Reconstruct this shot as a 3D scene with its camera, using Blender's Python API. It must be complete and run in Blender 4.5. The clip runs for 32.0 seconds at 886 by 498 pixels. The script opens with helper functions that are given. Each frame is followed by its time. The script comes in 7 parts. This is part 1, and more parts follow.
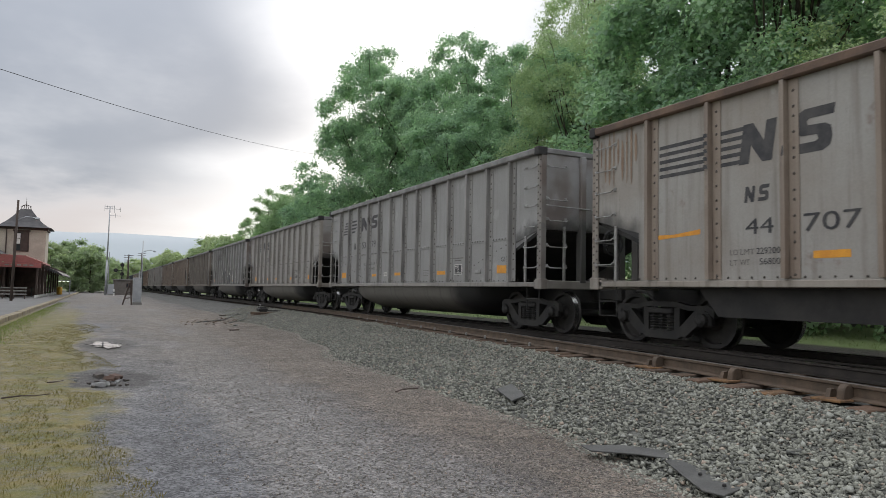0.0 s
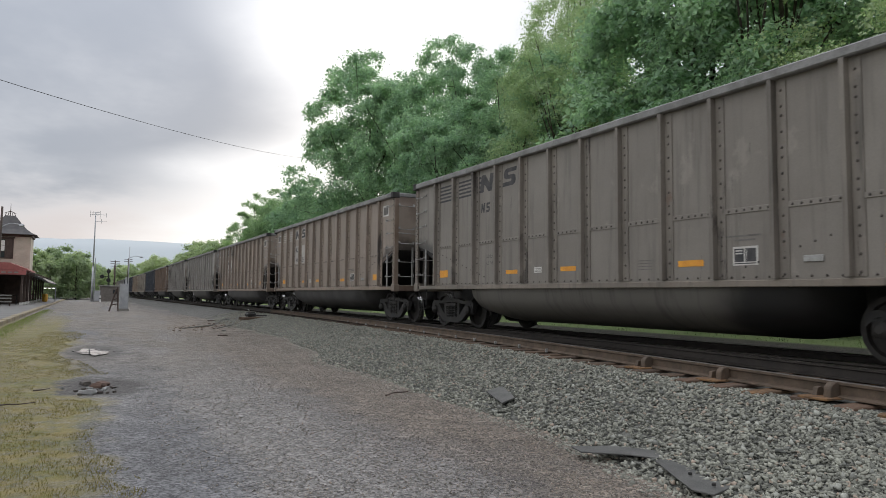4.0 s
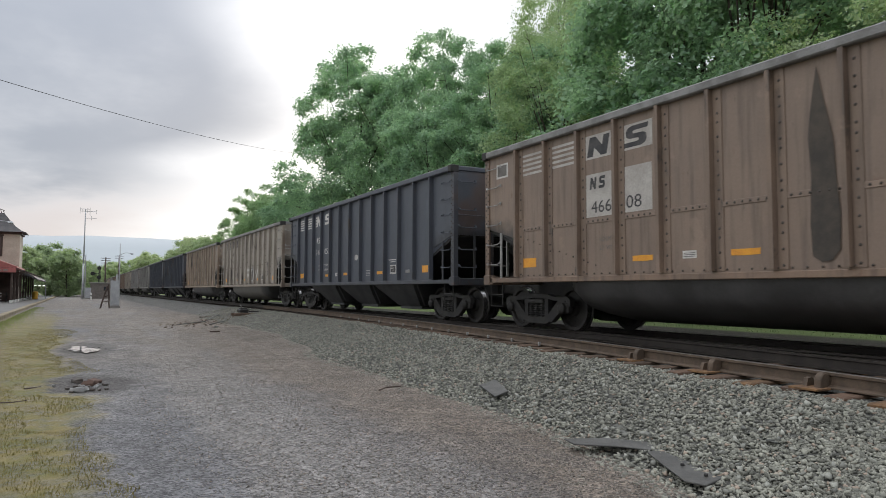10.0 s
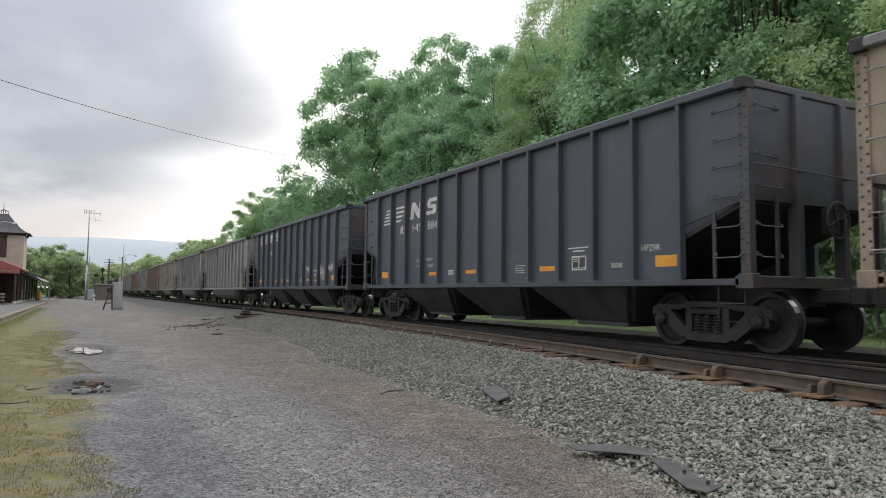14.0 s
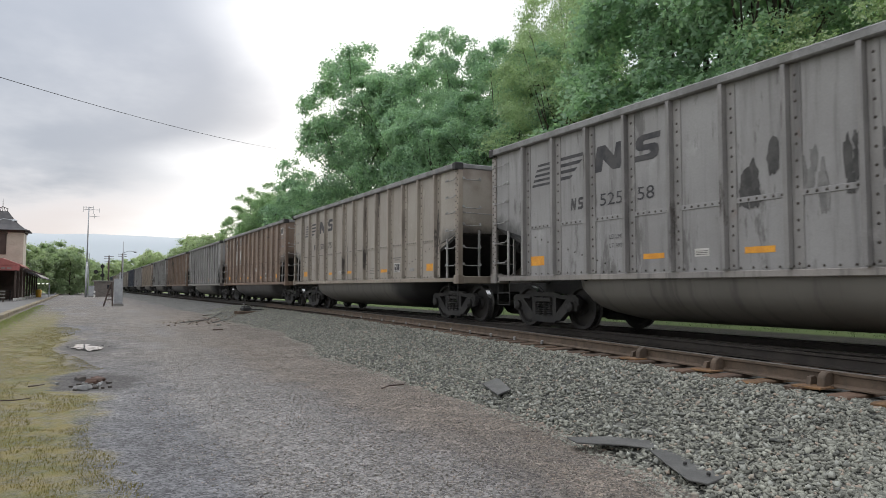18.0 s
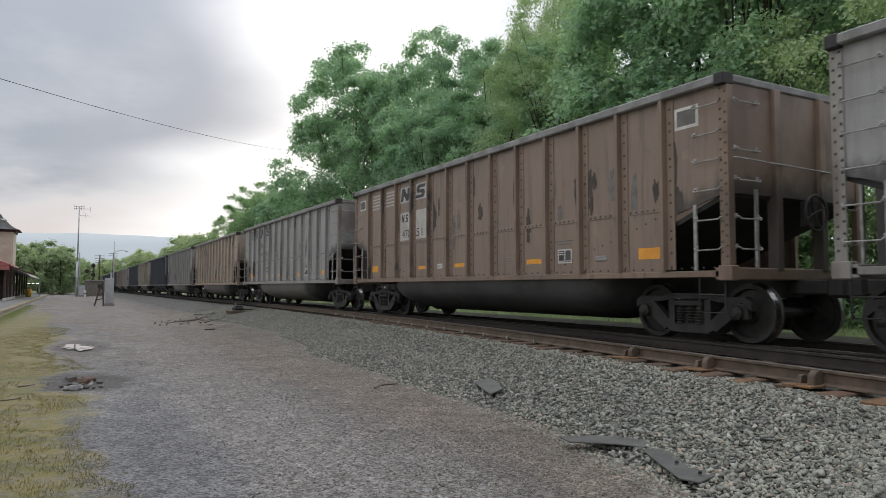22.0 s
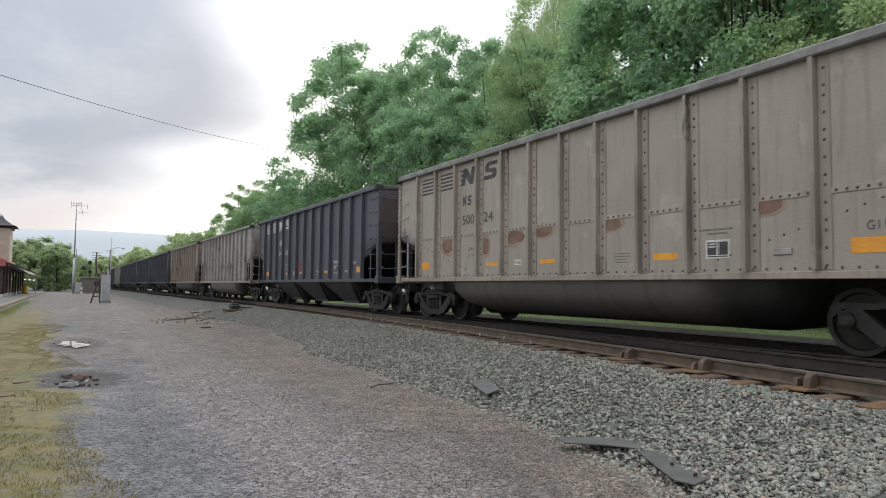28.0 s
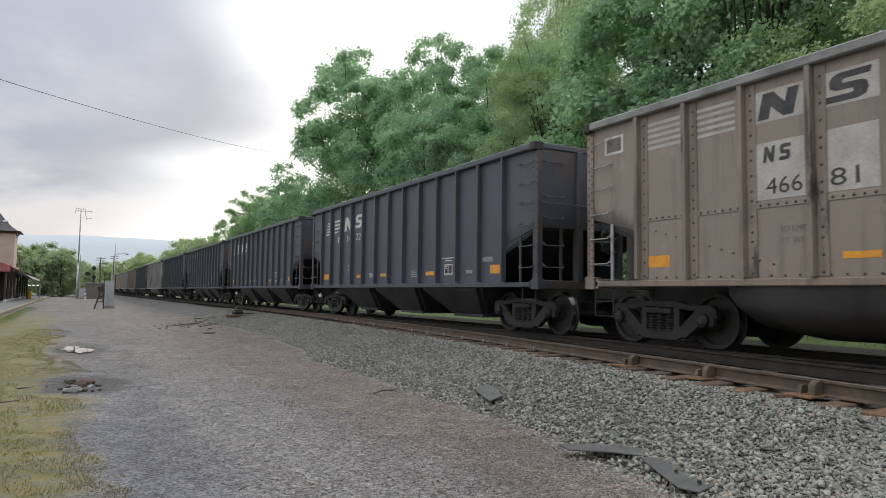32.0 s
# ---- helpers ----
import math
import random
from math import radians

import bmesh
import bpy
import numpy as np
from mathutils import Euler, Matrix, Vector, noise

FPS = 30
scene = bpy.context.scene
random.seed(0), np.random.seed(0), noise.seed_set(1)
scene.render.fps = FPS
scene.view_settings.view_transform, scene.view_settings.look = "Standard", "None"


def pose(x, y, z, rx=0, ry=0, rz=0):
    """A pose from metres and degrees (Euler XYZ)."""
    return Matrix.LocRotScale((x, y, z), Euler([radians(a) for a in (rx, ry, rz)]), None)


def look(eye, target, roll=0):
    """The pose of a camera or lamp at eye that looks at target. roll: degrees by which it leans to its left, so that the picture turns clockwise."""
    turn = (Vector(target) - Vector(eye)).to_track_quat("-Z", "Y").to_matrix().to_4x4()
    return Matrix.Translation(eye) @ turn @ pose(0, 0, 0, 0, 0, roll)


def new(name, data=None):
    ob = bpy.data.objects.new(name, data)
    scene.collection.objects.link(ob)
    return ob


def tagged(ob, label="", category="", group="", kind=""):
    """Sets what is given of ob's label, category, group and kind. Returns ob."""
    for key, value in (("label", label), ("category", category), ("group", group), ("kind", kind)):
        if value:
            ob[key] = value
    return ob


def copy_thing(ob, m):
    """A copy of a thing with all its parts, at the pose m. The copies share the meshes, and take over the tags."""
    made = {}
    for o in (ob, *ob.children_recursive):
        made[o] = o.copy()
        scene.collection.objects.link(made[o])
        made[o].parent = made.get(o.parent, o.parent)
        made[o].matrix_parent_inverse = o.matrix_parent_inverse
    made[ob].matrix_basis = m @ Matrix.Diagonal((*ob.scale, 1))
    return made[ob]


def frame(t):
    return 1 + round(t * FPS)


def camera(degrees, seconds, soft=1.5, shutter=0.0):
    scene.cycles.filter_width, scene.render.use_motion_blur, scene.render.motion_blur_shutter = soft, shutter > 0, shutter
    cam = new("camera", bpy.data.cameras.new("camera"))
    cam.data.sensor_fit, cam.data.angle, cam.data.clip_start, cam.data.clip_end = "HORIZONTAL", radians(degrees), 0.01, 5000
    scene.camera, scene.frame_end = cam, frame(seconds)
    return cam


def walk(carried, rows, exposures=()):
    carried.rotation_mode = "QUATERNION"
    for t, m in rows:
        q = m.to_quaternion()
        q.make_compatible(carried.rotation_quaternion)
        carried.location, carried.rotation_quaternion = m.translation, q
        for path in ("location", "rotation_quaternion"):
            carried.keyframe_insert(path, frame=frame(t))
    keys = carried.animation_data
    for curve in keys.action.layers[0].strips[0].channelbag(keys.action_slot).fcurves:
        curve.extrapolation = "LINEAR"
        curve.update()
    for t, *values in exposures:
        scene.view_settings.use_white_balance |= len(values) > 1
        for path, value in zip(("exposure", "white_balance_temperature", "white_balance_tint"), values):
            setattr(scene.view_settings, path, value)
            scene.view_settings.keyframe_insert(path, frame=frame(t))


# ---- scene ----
EYE = (0.0, 0.0, 0.84)
cam = camera(66, 32.0, soft=0.7, shutter=0.06)
ROWS = [
    (0, pose(*EYE, 93.644, -1.156, -26.760)), (0.5, pose(*EYE, 93.557, -1.107, -26.752)), (1, pose(*EYE, 93.567, -1.051, -26.780)),
    (1.5, pose(*EYE, 93.609, -1.058, -26.667)), (2, pose(*EYE, 93.975, -0.750, -26.497)), (2.5, pose(*EYE, 94.159, -0.496, -26.568)),
    (3, pose(*EYE, 94.117, -0.565, -26.978)), (3.5, pose(*EYE, 94.025, -0.721, -27.522)), (5.5, pose(*EYE, 93.710, -0.223, -27.763)),
    (6, pose(*EYE, 93.711, -0.273, -27.828)), (6.5, pose(*EYE, 93.619, 0.237, -27.860)), (7, pose(*EYE, 93.255, 0.068, -28.097)),
    (7.5, pose(*EYE, 93.398, 0.039, -27.831)), (8, pose(*EYE, 93.328, -0.162, -27.879)), (8.5, pose(*EYE, 93.386, 0.200, -28.159)),
    (9, pose(*EYE, 93.366, 0.000, -28.400)), (9.5, pose(*EYE, 93.386, -0.136, -28.422)), (10, pose(*EYE, 93.430, -0.091, -28.284)),
    (10.5, pose(*EYE, 93.388, -0.148, -28.181)), (11, pose(*EYE, 93.316, -0.290, -27.830)), (11.5, pose(*EYE, 93.306, -0.252, -27.724)),
    (12, pose(*EYE, 93.316, -0.149, -27.697)), (12.5, pose(*EYE, 93.483, -0.033, -27.710)), (13, pose(*EYE, 93.590, 0.046, -27.873)),
    (13.5, pose(*EYE, 93.739, -0.475, -27.952)), (14, pose(*EYE, 93.778, -0.514, -28.070)), (14.5, pose(*EYE, 93.797, -0.286, -28.118)),
    (16.5, pose(*EYE, 93.324, -0.192, -27.978)), (17, pose(*EYE, 93.315, -0.025, -27.909)), (17.5, pose(*EYE, 93.317, -0.095, -27.950)),
    (18, pose(*EYE, 93.291, -0.134, -28.065)), (18.5, pose(*EYE, 93.303, -0.125, -28.134)), (19, pose(*EYE, 93.315, -0.006, -28.229)),
    (19.5, pose(*EYE, 93.310, 0.091, -28.322)), (20, pose(*EYE, 93.340, 0.025, -28.351)), (20.5, pose(*EYE, 93.349, 0.033, -28.400)),
    (21, pose(*EYE, 93.361, 0.027, -28.487)), (21.5, pose(*EYE, 93.370, 0.002, -28.581)), (22, pose(*EYE, 93.247, -0.107, -28.685)),
    (22.5, pose(*EYE, 93.276, -0.245, -28.919)), (23, pose(*EYE, 93.337, -0.281, -28.986)), (23.5, pose(*EYE, 93.376, -0.389, -29.034)),
    (24, pose(*EYE, 93.419, -0.619, -29.060)), (24.5, pose(*EYE, 93.447, -0.771, -29.035)), (25, pose(*EYE, 93.487, -0.779, -28.991)),
    (25.5, pose(*EYE, 93.361, -0.789, -28.941)), (27.5, pose(*EYE, 93.251, -0.553, -28.935)), (28, pose(*EYE, 93.255, -0.602, -28.918)),
    (28.5, pose(*EYE, 93.352, -0.566, -28.875)), (29, pose(*EYE, 93.415, -0.607, -28.827)), (29.5, pose(*EYE, 93.465, -0.552, -28.805)),
    (30, pose(*EYE, 93.655, -0.429, -28.673)), (30.5, pose(*EYE, 93.757, -0.394, -28.626)), (31, pose(*EYE, 93.786, -0.385, -28.536)),
    (31.5, pose(*EYE, 93.806, -0.626, -28.571)), (32, pose(*EYE, 93.756, -0.702, -28.656)),
]
# stops by which the film's camera opens and closes on the way
STOPS = [(0, 0.0), (6, 0.02), (8, 0.07), (11, 0.10), (12, 0.20), (13, 0.17), (14.5, 0.17), (16.5, 0.19), (18.2, 0.20), (19, 0.05), (20, 0.0), (25.5, 0.0), (27.6, 0.24), (28.4, 0.24), (29.2, 0.18), (32, 0.16)]
walk(cam, ROWS, [(t, 0.25 + k) for t, k in STOPS])

# ---- light: an overcast evening, the low sun glowing through thin cloud ----
SUN_AZ, SUN_EL = radians(21), radians(15)     # from the track's line towards the trees, and above the horizon
SUN_DIR = Vector((math.sin(SUN_AZ) * math.cos(SUN_EL), math.cos(SUN_AZ) * math.cos(SUN_EL), math.sin(SUN_EL)))


def node(nt, kind, **kw):
    n = nt.nodes.new(kind)
    for k, v in kw.items():
        if k == "op":
            n.operation = v
        elif k == "ins":
            for i, x in v.items():
                if isinstance(x, bpy.types.NodeSocket):
                    nt.links.new(x, n.inputs[i])
                else:
                    n.inputs[i].default_value = x
    return n


def maths(nt, op, a, b=0.0, clamp=False):
    n = node(nt, "ShaderNodeMath", op=op, ins={0: a, 1: b})
    n.use_clamp = clamp
    return n.outputs[0]


def mixc(nt, fac, a, b, how="MIX"):
    n = nt.nodes.new("ShaderNodeMix")
    n.data_type, n.blend_type = "RGBA", how
    for i, x in ((0, fac), (6, a), (7, b)):
        if isinstance(x, bpy.types.NodeSocket):
            nt.links.new(x, n.inputs[i])
        else:
            n.inputs[i].default_value = x if i == 0 else (*x[:3], 1)
    return n.outputs[2]


def ramp(nt, fac, lo, hi, smooth=True):
    n = nt.nodes.new("ShaderNodeMapRange")
    n.interpolation_type = "SMOOTHSTEP" if smooth else "LINEAR"
    nt.links.new(fac, n.inputs[0])
    n.inputs[1].default_value, n.inputs[2].default_value = lo, hi
    return n.outputs[0]


def noise_tex(nt, vec, scale, detail=4.0, rough=0.55):
    n = node(nt, "ShaderNodeTexNoise", ins={"Scale": scale, "Detail": detail, "Roughness": rough})
    if vec is not None:
        nt.links.new(vec, n.inputs["Vector"])
    return n.outputs["Fac"]


def vec_scale(nt, vec, s):
    n = node(nt, "ShaderNodeMapping")
    nt.links.new(vec, n.inputs[0])
    n.inputs["Scale"].default_value = s
    return n.outputs[0]


def make_world():
    w = bpy.data.worlds.new("overcast_sky")
    scene.world = w
    w.use_nodes = True
    nt = w.node_tree
    nt.nodes.clear()
    out = node(nt, "ShaderNodeOutputWorld")
    bg = node(nt, "ShaderNodeBackground")
    nt.links.new(bg.outputs[0], out.inputs[0])
    sky = nt.nodes.new("ShaderNodeTexSky")
    sky.sky_type, sky.sun_disc = "NISHITA", False
    sky.sun_elevation, sky.sun_rotation = SUN_EL, SUN_AZ
    way = node(nt, "ShaderNodeTexCoord").outputs["Generated"]
    sep = node(nt, "ShaderNodeSeparateXYZ", ins={0: way})
    x, y, z = sep.outputs
    up = maths(nt, "MAXIMUM", z, 0.0)
    # a flat cloud deck: the way met with a plane above
    flat = maths(nt, "ADD", up, 0.12)
    plane = node(nt, "ShaderNodeCombineXYZ", ins={0: maths(nt, "DIVIDE", x, flat), 1: maths(nt, "DIVIDE", y, flat), 2: 0.3})
    big = noise_tex(nt, vec_scale(nt, plane.outputs[0], (0.62, 0.45, 1)), 1.0, 3.0, 0.45)
    fine = noise_tex(nt, vec_scale(nt, plane.outputs[0], (1.5, 1.2, 1)), 1.3, 6.0, 0.55)
    lump = maths(nt, "ADD", maths(nt, "MULTIPLY", big, 0.65), maths(nt, "MULTIPLY", fine, 0.35))
    # thin bright cloud towards the sun; a thick grey bank ends beside it in a soft edge with one tongue
    u = maths(nt, "DIVIDE", x, maths(nt, "MAXIMUM", y, 0.05))
    wavy = maths(nt, "ADD", u, maths(nt, "MULTIPLY", maths(nt, "SUBTRACT", lump, 0.5), 0.30))
    tongue = maths(nt, "MULTIPLY", ramp(nt, z, 0.165, 0.235), maths(nt, "SUBTRACT", 1.0, ramp(nt, z, 0.28, 0.37)))
    rim = maths(nt, "ADD", maths(nt, "ADD", 0.055, maths(nt, "MULTIPLY", ramp(nt, z, 0.075, 0.15), 0.08)), maths(nt, "ADD", maths(nt, "MULTIPLY", tongue, 0.17), maths(nt, "MULTIPLY", ramp(nt, z, 0.29, 0.37), 0.09)))
    bright = ramp(nt, maths(nt, "SUBTRACT", wavy, rim), -0.13, 0.12)
    bright = maths(nt, "MULTIPLY", bright, maths(nt, "SUBTRACT", 1.0, maths(nt, "MULTIPLY", ramp(nt, wavy, 0.50, 0.85), 0.7)))
    gap = ramp(nt, maths(nt, "ADD", z, maths(nt, "MULTIPLY", maths(nt, "SUBTRACT", fine, 0.5), 0.09)), 0.07, 0.16)
    thick = maths(nt, "ADD", 0.45, maths(nt, "MULTIPLY", ramp(nt, lump, 0.34, 0.60), 0.55))
    thick = maths(nt, "MULTIPLY", maths(nt, "MULTIPLY", thick, maths(nt, "SUBTRACT", 1.0, bright)), maths(nt, "ADD", 0.35, maths(nt, "MULTIPLY", gap, 0.65)))
    # unseen: the bank is thinned beyond the station to brighten the cars' near sides
    thick = maths(nt, "MULTIPLY", thick, maths(nt, "SUBTRACT", 1.0, maths(nt, "MULTIPLY", ramp(nt, maths(nt, "MULTIPLY", x, -1.0), 0.15, 0.55), 0.65)))
    overcast = maths(nt, "ADD", 0.74, maths(nt, "MULTIPLY", maths(nt, "MULTIPLY", up, up), 1.5))
    thin = mixc(nt, thick, (0.96, 0.965, 0.995), (0.42, 0.455, 0.525))
    thin = mixc(nt, maths(nt, "MULTIPLY", maths(nt, "SUBTRACT", 1.0, gap), maths(nt, "SUBTRACT", 1.0, bright)), thin, (0.76, 0.715, 0.73))
    grey = node(nt, "ShaderNodeVectorMath", op="SCALE", ins={0: thin, "Scale": overcast}).outputs[0]
    warm = node(nt, "ShaderNodeVectorMath", op="SCALE", ins={0: (1.0, 0.985, 0.965), "Scale": maths(nt, "MULTIPLY", bright, 0.17)}).outputs[0]
    cloud = node(nt, "ShaderNodeVectorMath", op="ADD", ins={0: grey, 1: warm}).outputs[0]
    clear = node(nt, "ShaderNodeVectorMath", op="SCALE", ins={0: sky.outputs[0], "Scale": 0.10}).outputs[0]
    both = mixc(nt, 0.95, clear, cloud)
    nt.links.new(both, bg.inputs[0])
    bg.inputs[1].default_value = 1.0


make_world()
sun_data = bpy.data.lights.new("sun", "SUN")
sun_data.energy, sun_data.angle, sun_data.color = 0.9, radians(25), (1.0, 0.93, 0.84)
sun = new("sun", sun_data)
sun.matrix_world = look(SUN_DIR * 300, (0, 0, 0))


# ---- materials ----
def material(name, rough=0.7, metal=0.0):
    m = bpy.data.materials.new(name)
    m.use_nodes = True
    b = m.node_tree.nodes["Principled BSDF"]
    b.inputs["Roughness"].default_value, b.inputs["Metallic"].default_value = rough, metal
    return m, m.node_tree, b


def place_vec(nt, own=True):
    """Object coordinates, shifted by the object's random number so that no two things carry the same stains."""
    tc = node(nt, "ShaderNodeTexCoord").outputs["Object"]
    if not own:
        return tc
    rnd = node(nt, "ShaderNodeObjectInfo").outputs["Random"]
    k = maths(nt, "MULTIPLY", rnd, 37.0)
    off = node(nt, "ShaderNodeCombineXYZ", ins={0: k, 1: k, 2: 0.0}).outputs[0]
    return node(nt, "ShaderNodeVectorMath", op="ADD", ins={0: tc, 1: off}).outputs[0]


def bump(nt, b, height, dist, strength=1.0):
    n = node(nt, "ShaderNodeBump", ins={"Strength": strength, "Distance": dist, "Height": height})
    nt.links.new(n.outputs[0], b.inputs["Normal"])


def mottled(name, a, b_, scale, rough=0.8, metal=0.0, fine=None, bump_d=0.0, own=True, c=None):
    """A surface with broad stains and a fine grain."""
    m, nt, b = material(name, rough, metal)
    v = place_vec(nt, own)
    f1 = ramp(nt, noise_tex(nt, v, scale, 5.0, 0.6), 0.34, 0.66)
    col = mixc(nt, f1, a, b_)
    f2 = noise_tex(nt, v, fine or scale * 14, 3.0, 0.7)
    if c:
        col = mixc(nt, ramp(nt, noise_tex(nt, v, scale * 3.1, 4.0, 0.65), 0.56, 0.70), col, c)
    grain = mixc(nt, f2, (0.62, 0.62, 0.62), (1.38, 1.38, 1.38))
    nt.links.new(mixc(nt, 1.0, col, grain, "MULTIPLY"), b.inputs["Base Color"])
    nt.links.new(maths(nt, "ADD", rough - 0.1, maths(nt, "MULTIPLY", f2, 0.2)), b.inputs["Roughness"])
    if bump_d:
        bump(nt, b, f2, bump_d)
    return m


def car_paint(name, base, dirt, streak=0.5, rust=0.15, soot=0.8, patch=None, patch_amt=0.0, rough=0.48):
    """Weathered freight-car paint: dust film, vertical run-off streaks, rust specks, coal soot round the open ends."""
    m, nt, b = material(name, rough)
    tc = node(nt, "ShaderNodeTexCoord").outputs["Object"]
    v = place_vec(nt)
    broad = ramp(nt, noise_tex(nt, vec_scale(nt, v, (1, 0.7, 0.7)), 0.9, 4.0, 0.6), 0.3, 0.7)
    runs = ramp(nt, noise_tex(nt, vec_scale(nt, v, (1, 7.5, 0.45)), 1.0, 5.0, 0.62), 0.48, 0.72)
    grain = noise_tex(nt, v, 38.0, 4.0, 0.7)
    dirt2 = tuple(x * 0.62 for x in dirt)
    col = mixc(nt, maths(nt, "MULTIPLY", broad, 0.55), base, dirt)
    col = mixc(nt, maths(nt, "MULTIPLY", runs, streak), col, dirt2)
    spot = ramp(nt, noise_tex(nt, vec_scale(nt, v, (1, 1, 0.7)), 2.6, 6.0, 0.68), 0.66 - 0.1 * rust, 0.76)
    col = mixc(nt, maths(nt, "MULTIPLY", spot, rust), col, (0.13, 0.055, 0.03))
    drip = ramp(nt, noise_tex(nt, vec_scale(nt, v, (1, 9.0, 0.8)), 1.5, 6.0, 0.66), 0.655, 0.71)
    col = mixc(nt, maths(nt, "MULTIPLY", drip, 0.3 + 0.4 * streak), col, (0.05, 0.044, 0.04))
    chalk = ramp(nt, noise_tex(nt, vec_scale(nt, v, (1, 1, 0.8)), 1.5, 5.0, 0.6), 0.60, 0.68)
    col = mixc(nt, maths(nt, "MULTIPLY", chalk, 0.35), col, tuple(min(0.6, x * 1.4) for x in base))
    if patch:
        pf = ramp(nt, noise_tex(nt, vec_scale(nt, v, (1, 2.6, 0.55)), 0.8, 6.0, 0.7), 0.55 - patch_amt, 0.63 - patch_amt)
        col = mixc(nt, pf, col, patch)
    sep = node(nt, "ShaderNodeSeparateXYZ", ins={0: tc})
    yy = maths(nt, "ABSOLUTE", sep.outputs[1])
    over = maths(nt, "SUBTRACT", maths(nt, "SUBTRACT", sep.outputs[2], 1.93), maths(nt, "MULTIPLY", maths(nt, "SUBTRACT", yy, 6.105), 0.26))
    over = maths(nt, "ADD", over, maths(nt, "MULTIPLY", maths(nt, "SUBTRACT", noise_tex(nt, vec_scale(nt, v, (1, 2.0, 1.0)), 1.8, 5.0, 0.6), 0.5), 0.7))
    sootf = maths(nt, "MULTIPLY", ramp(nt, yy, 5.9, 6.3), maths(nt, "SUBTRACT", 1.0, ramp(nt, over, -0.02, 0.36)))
    smudge = maths(nt, "MULTIPLY", ramp(nt, yy, 7.2, 7.28), ramp(nt, noise_tex(nt, v, 0.9, 3.0, 0.5), 0.42, 0.62))
    col = mixc(nt, maths(nt, "MULTIPLY", smudge, 0.6), col, (0.10, 0.062, 0.045))
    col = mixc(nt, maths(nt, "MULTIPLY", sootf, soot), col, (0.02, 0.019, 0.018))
    g = mixc(nt, grain, (0.8, 0.8, 0.8), (1.2, 1.2, 1.2))
    nt.links.new(mixc(nt, 1.0, col, g, "MULTIPLY"), b.inputs["Base Color"])
    b.inputs["Specular IOR Level"].default_value = 0.5
    dents = noise_tex(nt, v, 1.7, 3.0, 0.5)
    bump(nt, b, maths(nt, "ADD", dents, maths(nt, "MULTIPLY", grain, 0.03)), 0.03, 0.6)
    return m


RIB_PAINT = {}


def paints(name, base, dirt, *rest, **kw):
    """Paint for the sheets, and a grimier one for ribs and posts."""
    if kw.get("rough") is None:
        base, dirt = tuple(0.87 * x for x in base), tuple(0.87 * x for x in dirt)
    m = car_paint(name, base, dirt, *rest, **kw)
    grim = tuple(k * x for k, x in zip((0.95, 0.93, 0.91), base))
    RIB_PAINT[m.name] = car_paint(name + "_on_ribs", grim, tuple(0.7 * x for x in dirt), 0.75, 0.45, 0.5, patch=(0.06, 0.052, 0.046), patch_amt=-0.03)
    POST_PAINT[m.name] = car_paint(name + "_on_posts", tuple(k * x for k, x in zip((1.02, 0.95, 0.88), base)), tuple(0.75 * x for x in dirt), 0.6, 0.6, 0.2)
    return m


POST_PAINT = {}
GREY = paints("grey_car_paint", (0.325, 0.325, 0.318), (0.25, 0.243, 0.232), 0.35, 0.12)
LIGHT = paints("light_grey_car_paint", (0.335, 0.325, 0.307), (0.285, 0.262, 0.235), 0.4, 0.2)
RUSTY = paints("rust_streaked_car_paint", (0.37, 0.36, 0.338), (0.27, 0.225, 0.18), 0.5, 0.7)
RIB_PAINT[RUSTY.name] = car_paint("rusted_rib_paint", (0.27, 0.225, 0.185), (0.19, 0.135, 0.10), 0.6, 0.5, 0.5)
WARM = paints("warm_grey_car_paint", (0.375, 0.342, 0.295), (0.29, 0.25, 0.21), 0.4, 0.25)
PALEGREY = paints("pale_neutral_car_paint", (0.295, 0.294, 0.284), (0.225, 0.218, 0.207), 0.4, 0.25)
TAN = paints("dusty_tan_car_paint", (0.40, 0.342, 0.278), (0.285, 0.23, 0.18), 0.5, 0.3)
DUN = paints("dun_grey_car_paint", (0.25, 0.228, 0.20), (0.17, 0.15, 0.13), 0.5, 0.2)
BROWN = paints("brown_car_paint", (0.265, 0.195, 0.148), (0.19, 0.142, 0.114), 0.65, 0.45)
BROWN2 = paints("dusty_brown_car_paint", (0.30, 0.248, 0.205), (0.24, 0.198, 0.165), 0.45, 0.25)
BLACK = paints("black_car_paint", (0.058, 0.067, 0.086), (0.073, 0.08, 0.096), 0.35, 0.05, 0.6, rough=0.5)
PEELED = paints("peeling_tan_car_paint", (0.375, 0.308, 0.242), (0.27, 0.21, 0.16), 0.5, 0.3, patch=(0.03, 0.027, 0.025), patch_amt=-0.01)
SMEARED = paints("smeared_grey_car_paint", (0.33, 0.325, 0.32), (0.22, 0.21, 0.205), 0.6, 0.15, patch=(0.13, 0.125, 0.12), patch_amt=-0.02)
STEEL_DARK = mottled("grimy_cast_steel", (0.02, 0.02, 0.02), (0.038, 0.036, 0.033), 3.0, 0.65, 0.2, bump_d=0.004)
UNDER = mottled("sooty_underframe_steel", (0.018, 0.018, 0.018), (0.035, 0.033, 0.031), 2.0, 0.8)
WHEEL = mottled("dull_wheel_steel", (0.024, 0.023, 0.022), (0.043, 0.04, 0.037), 4.0, 0.6, 0.4)
TREAD = mottled("polished_wheel_tread", (0.42, 0.42, 0.42), (0.30, 0.30, 0.29), 6.0, 0.28, 1.0)
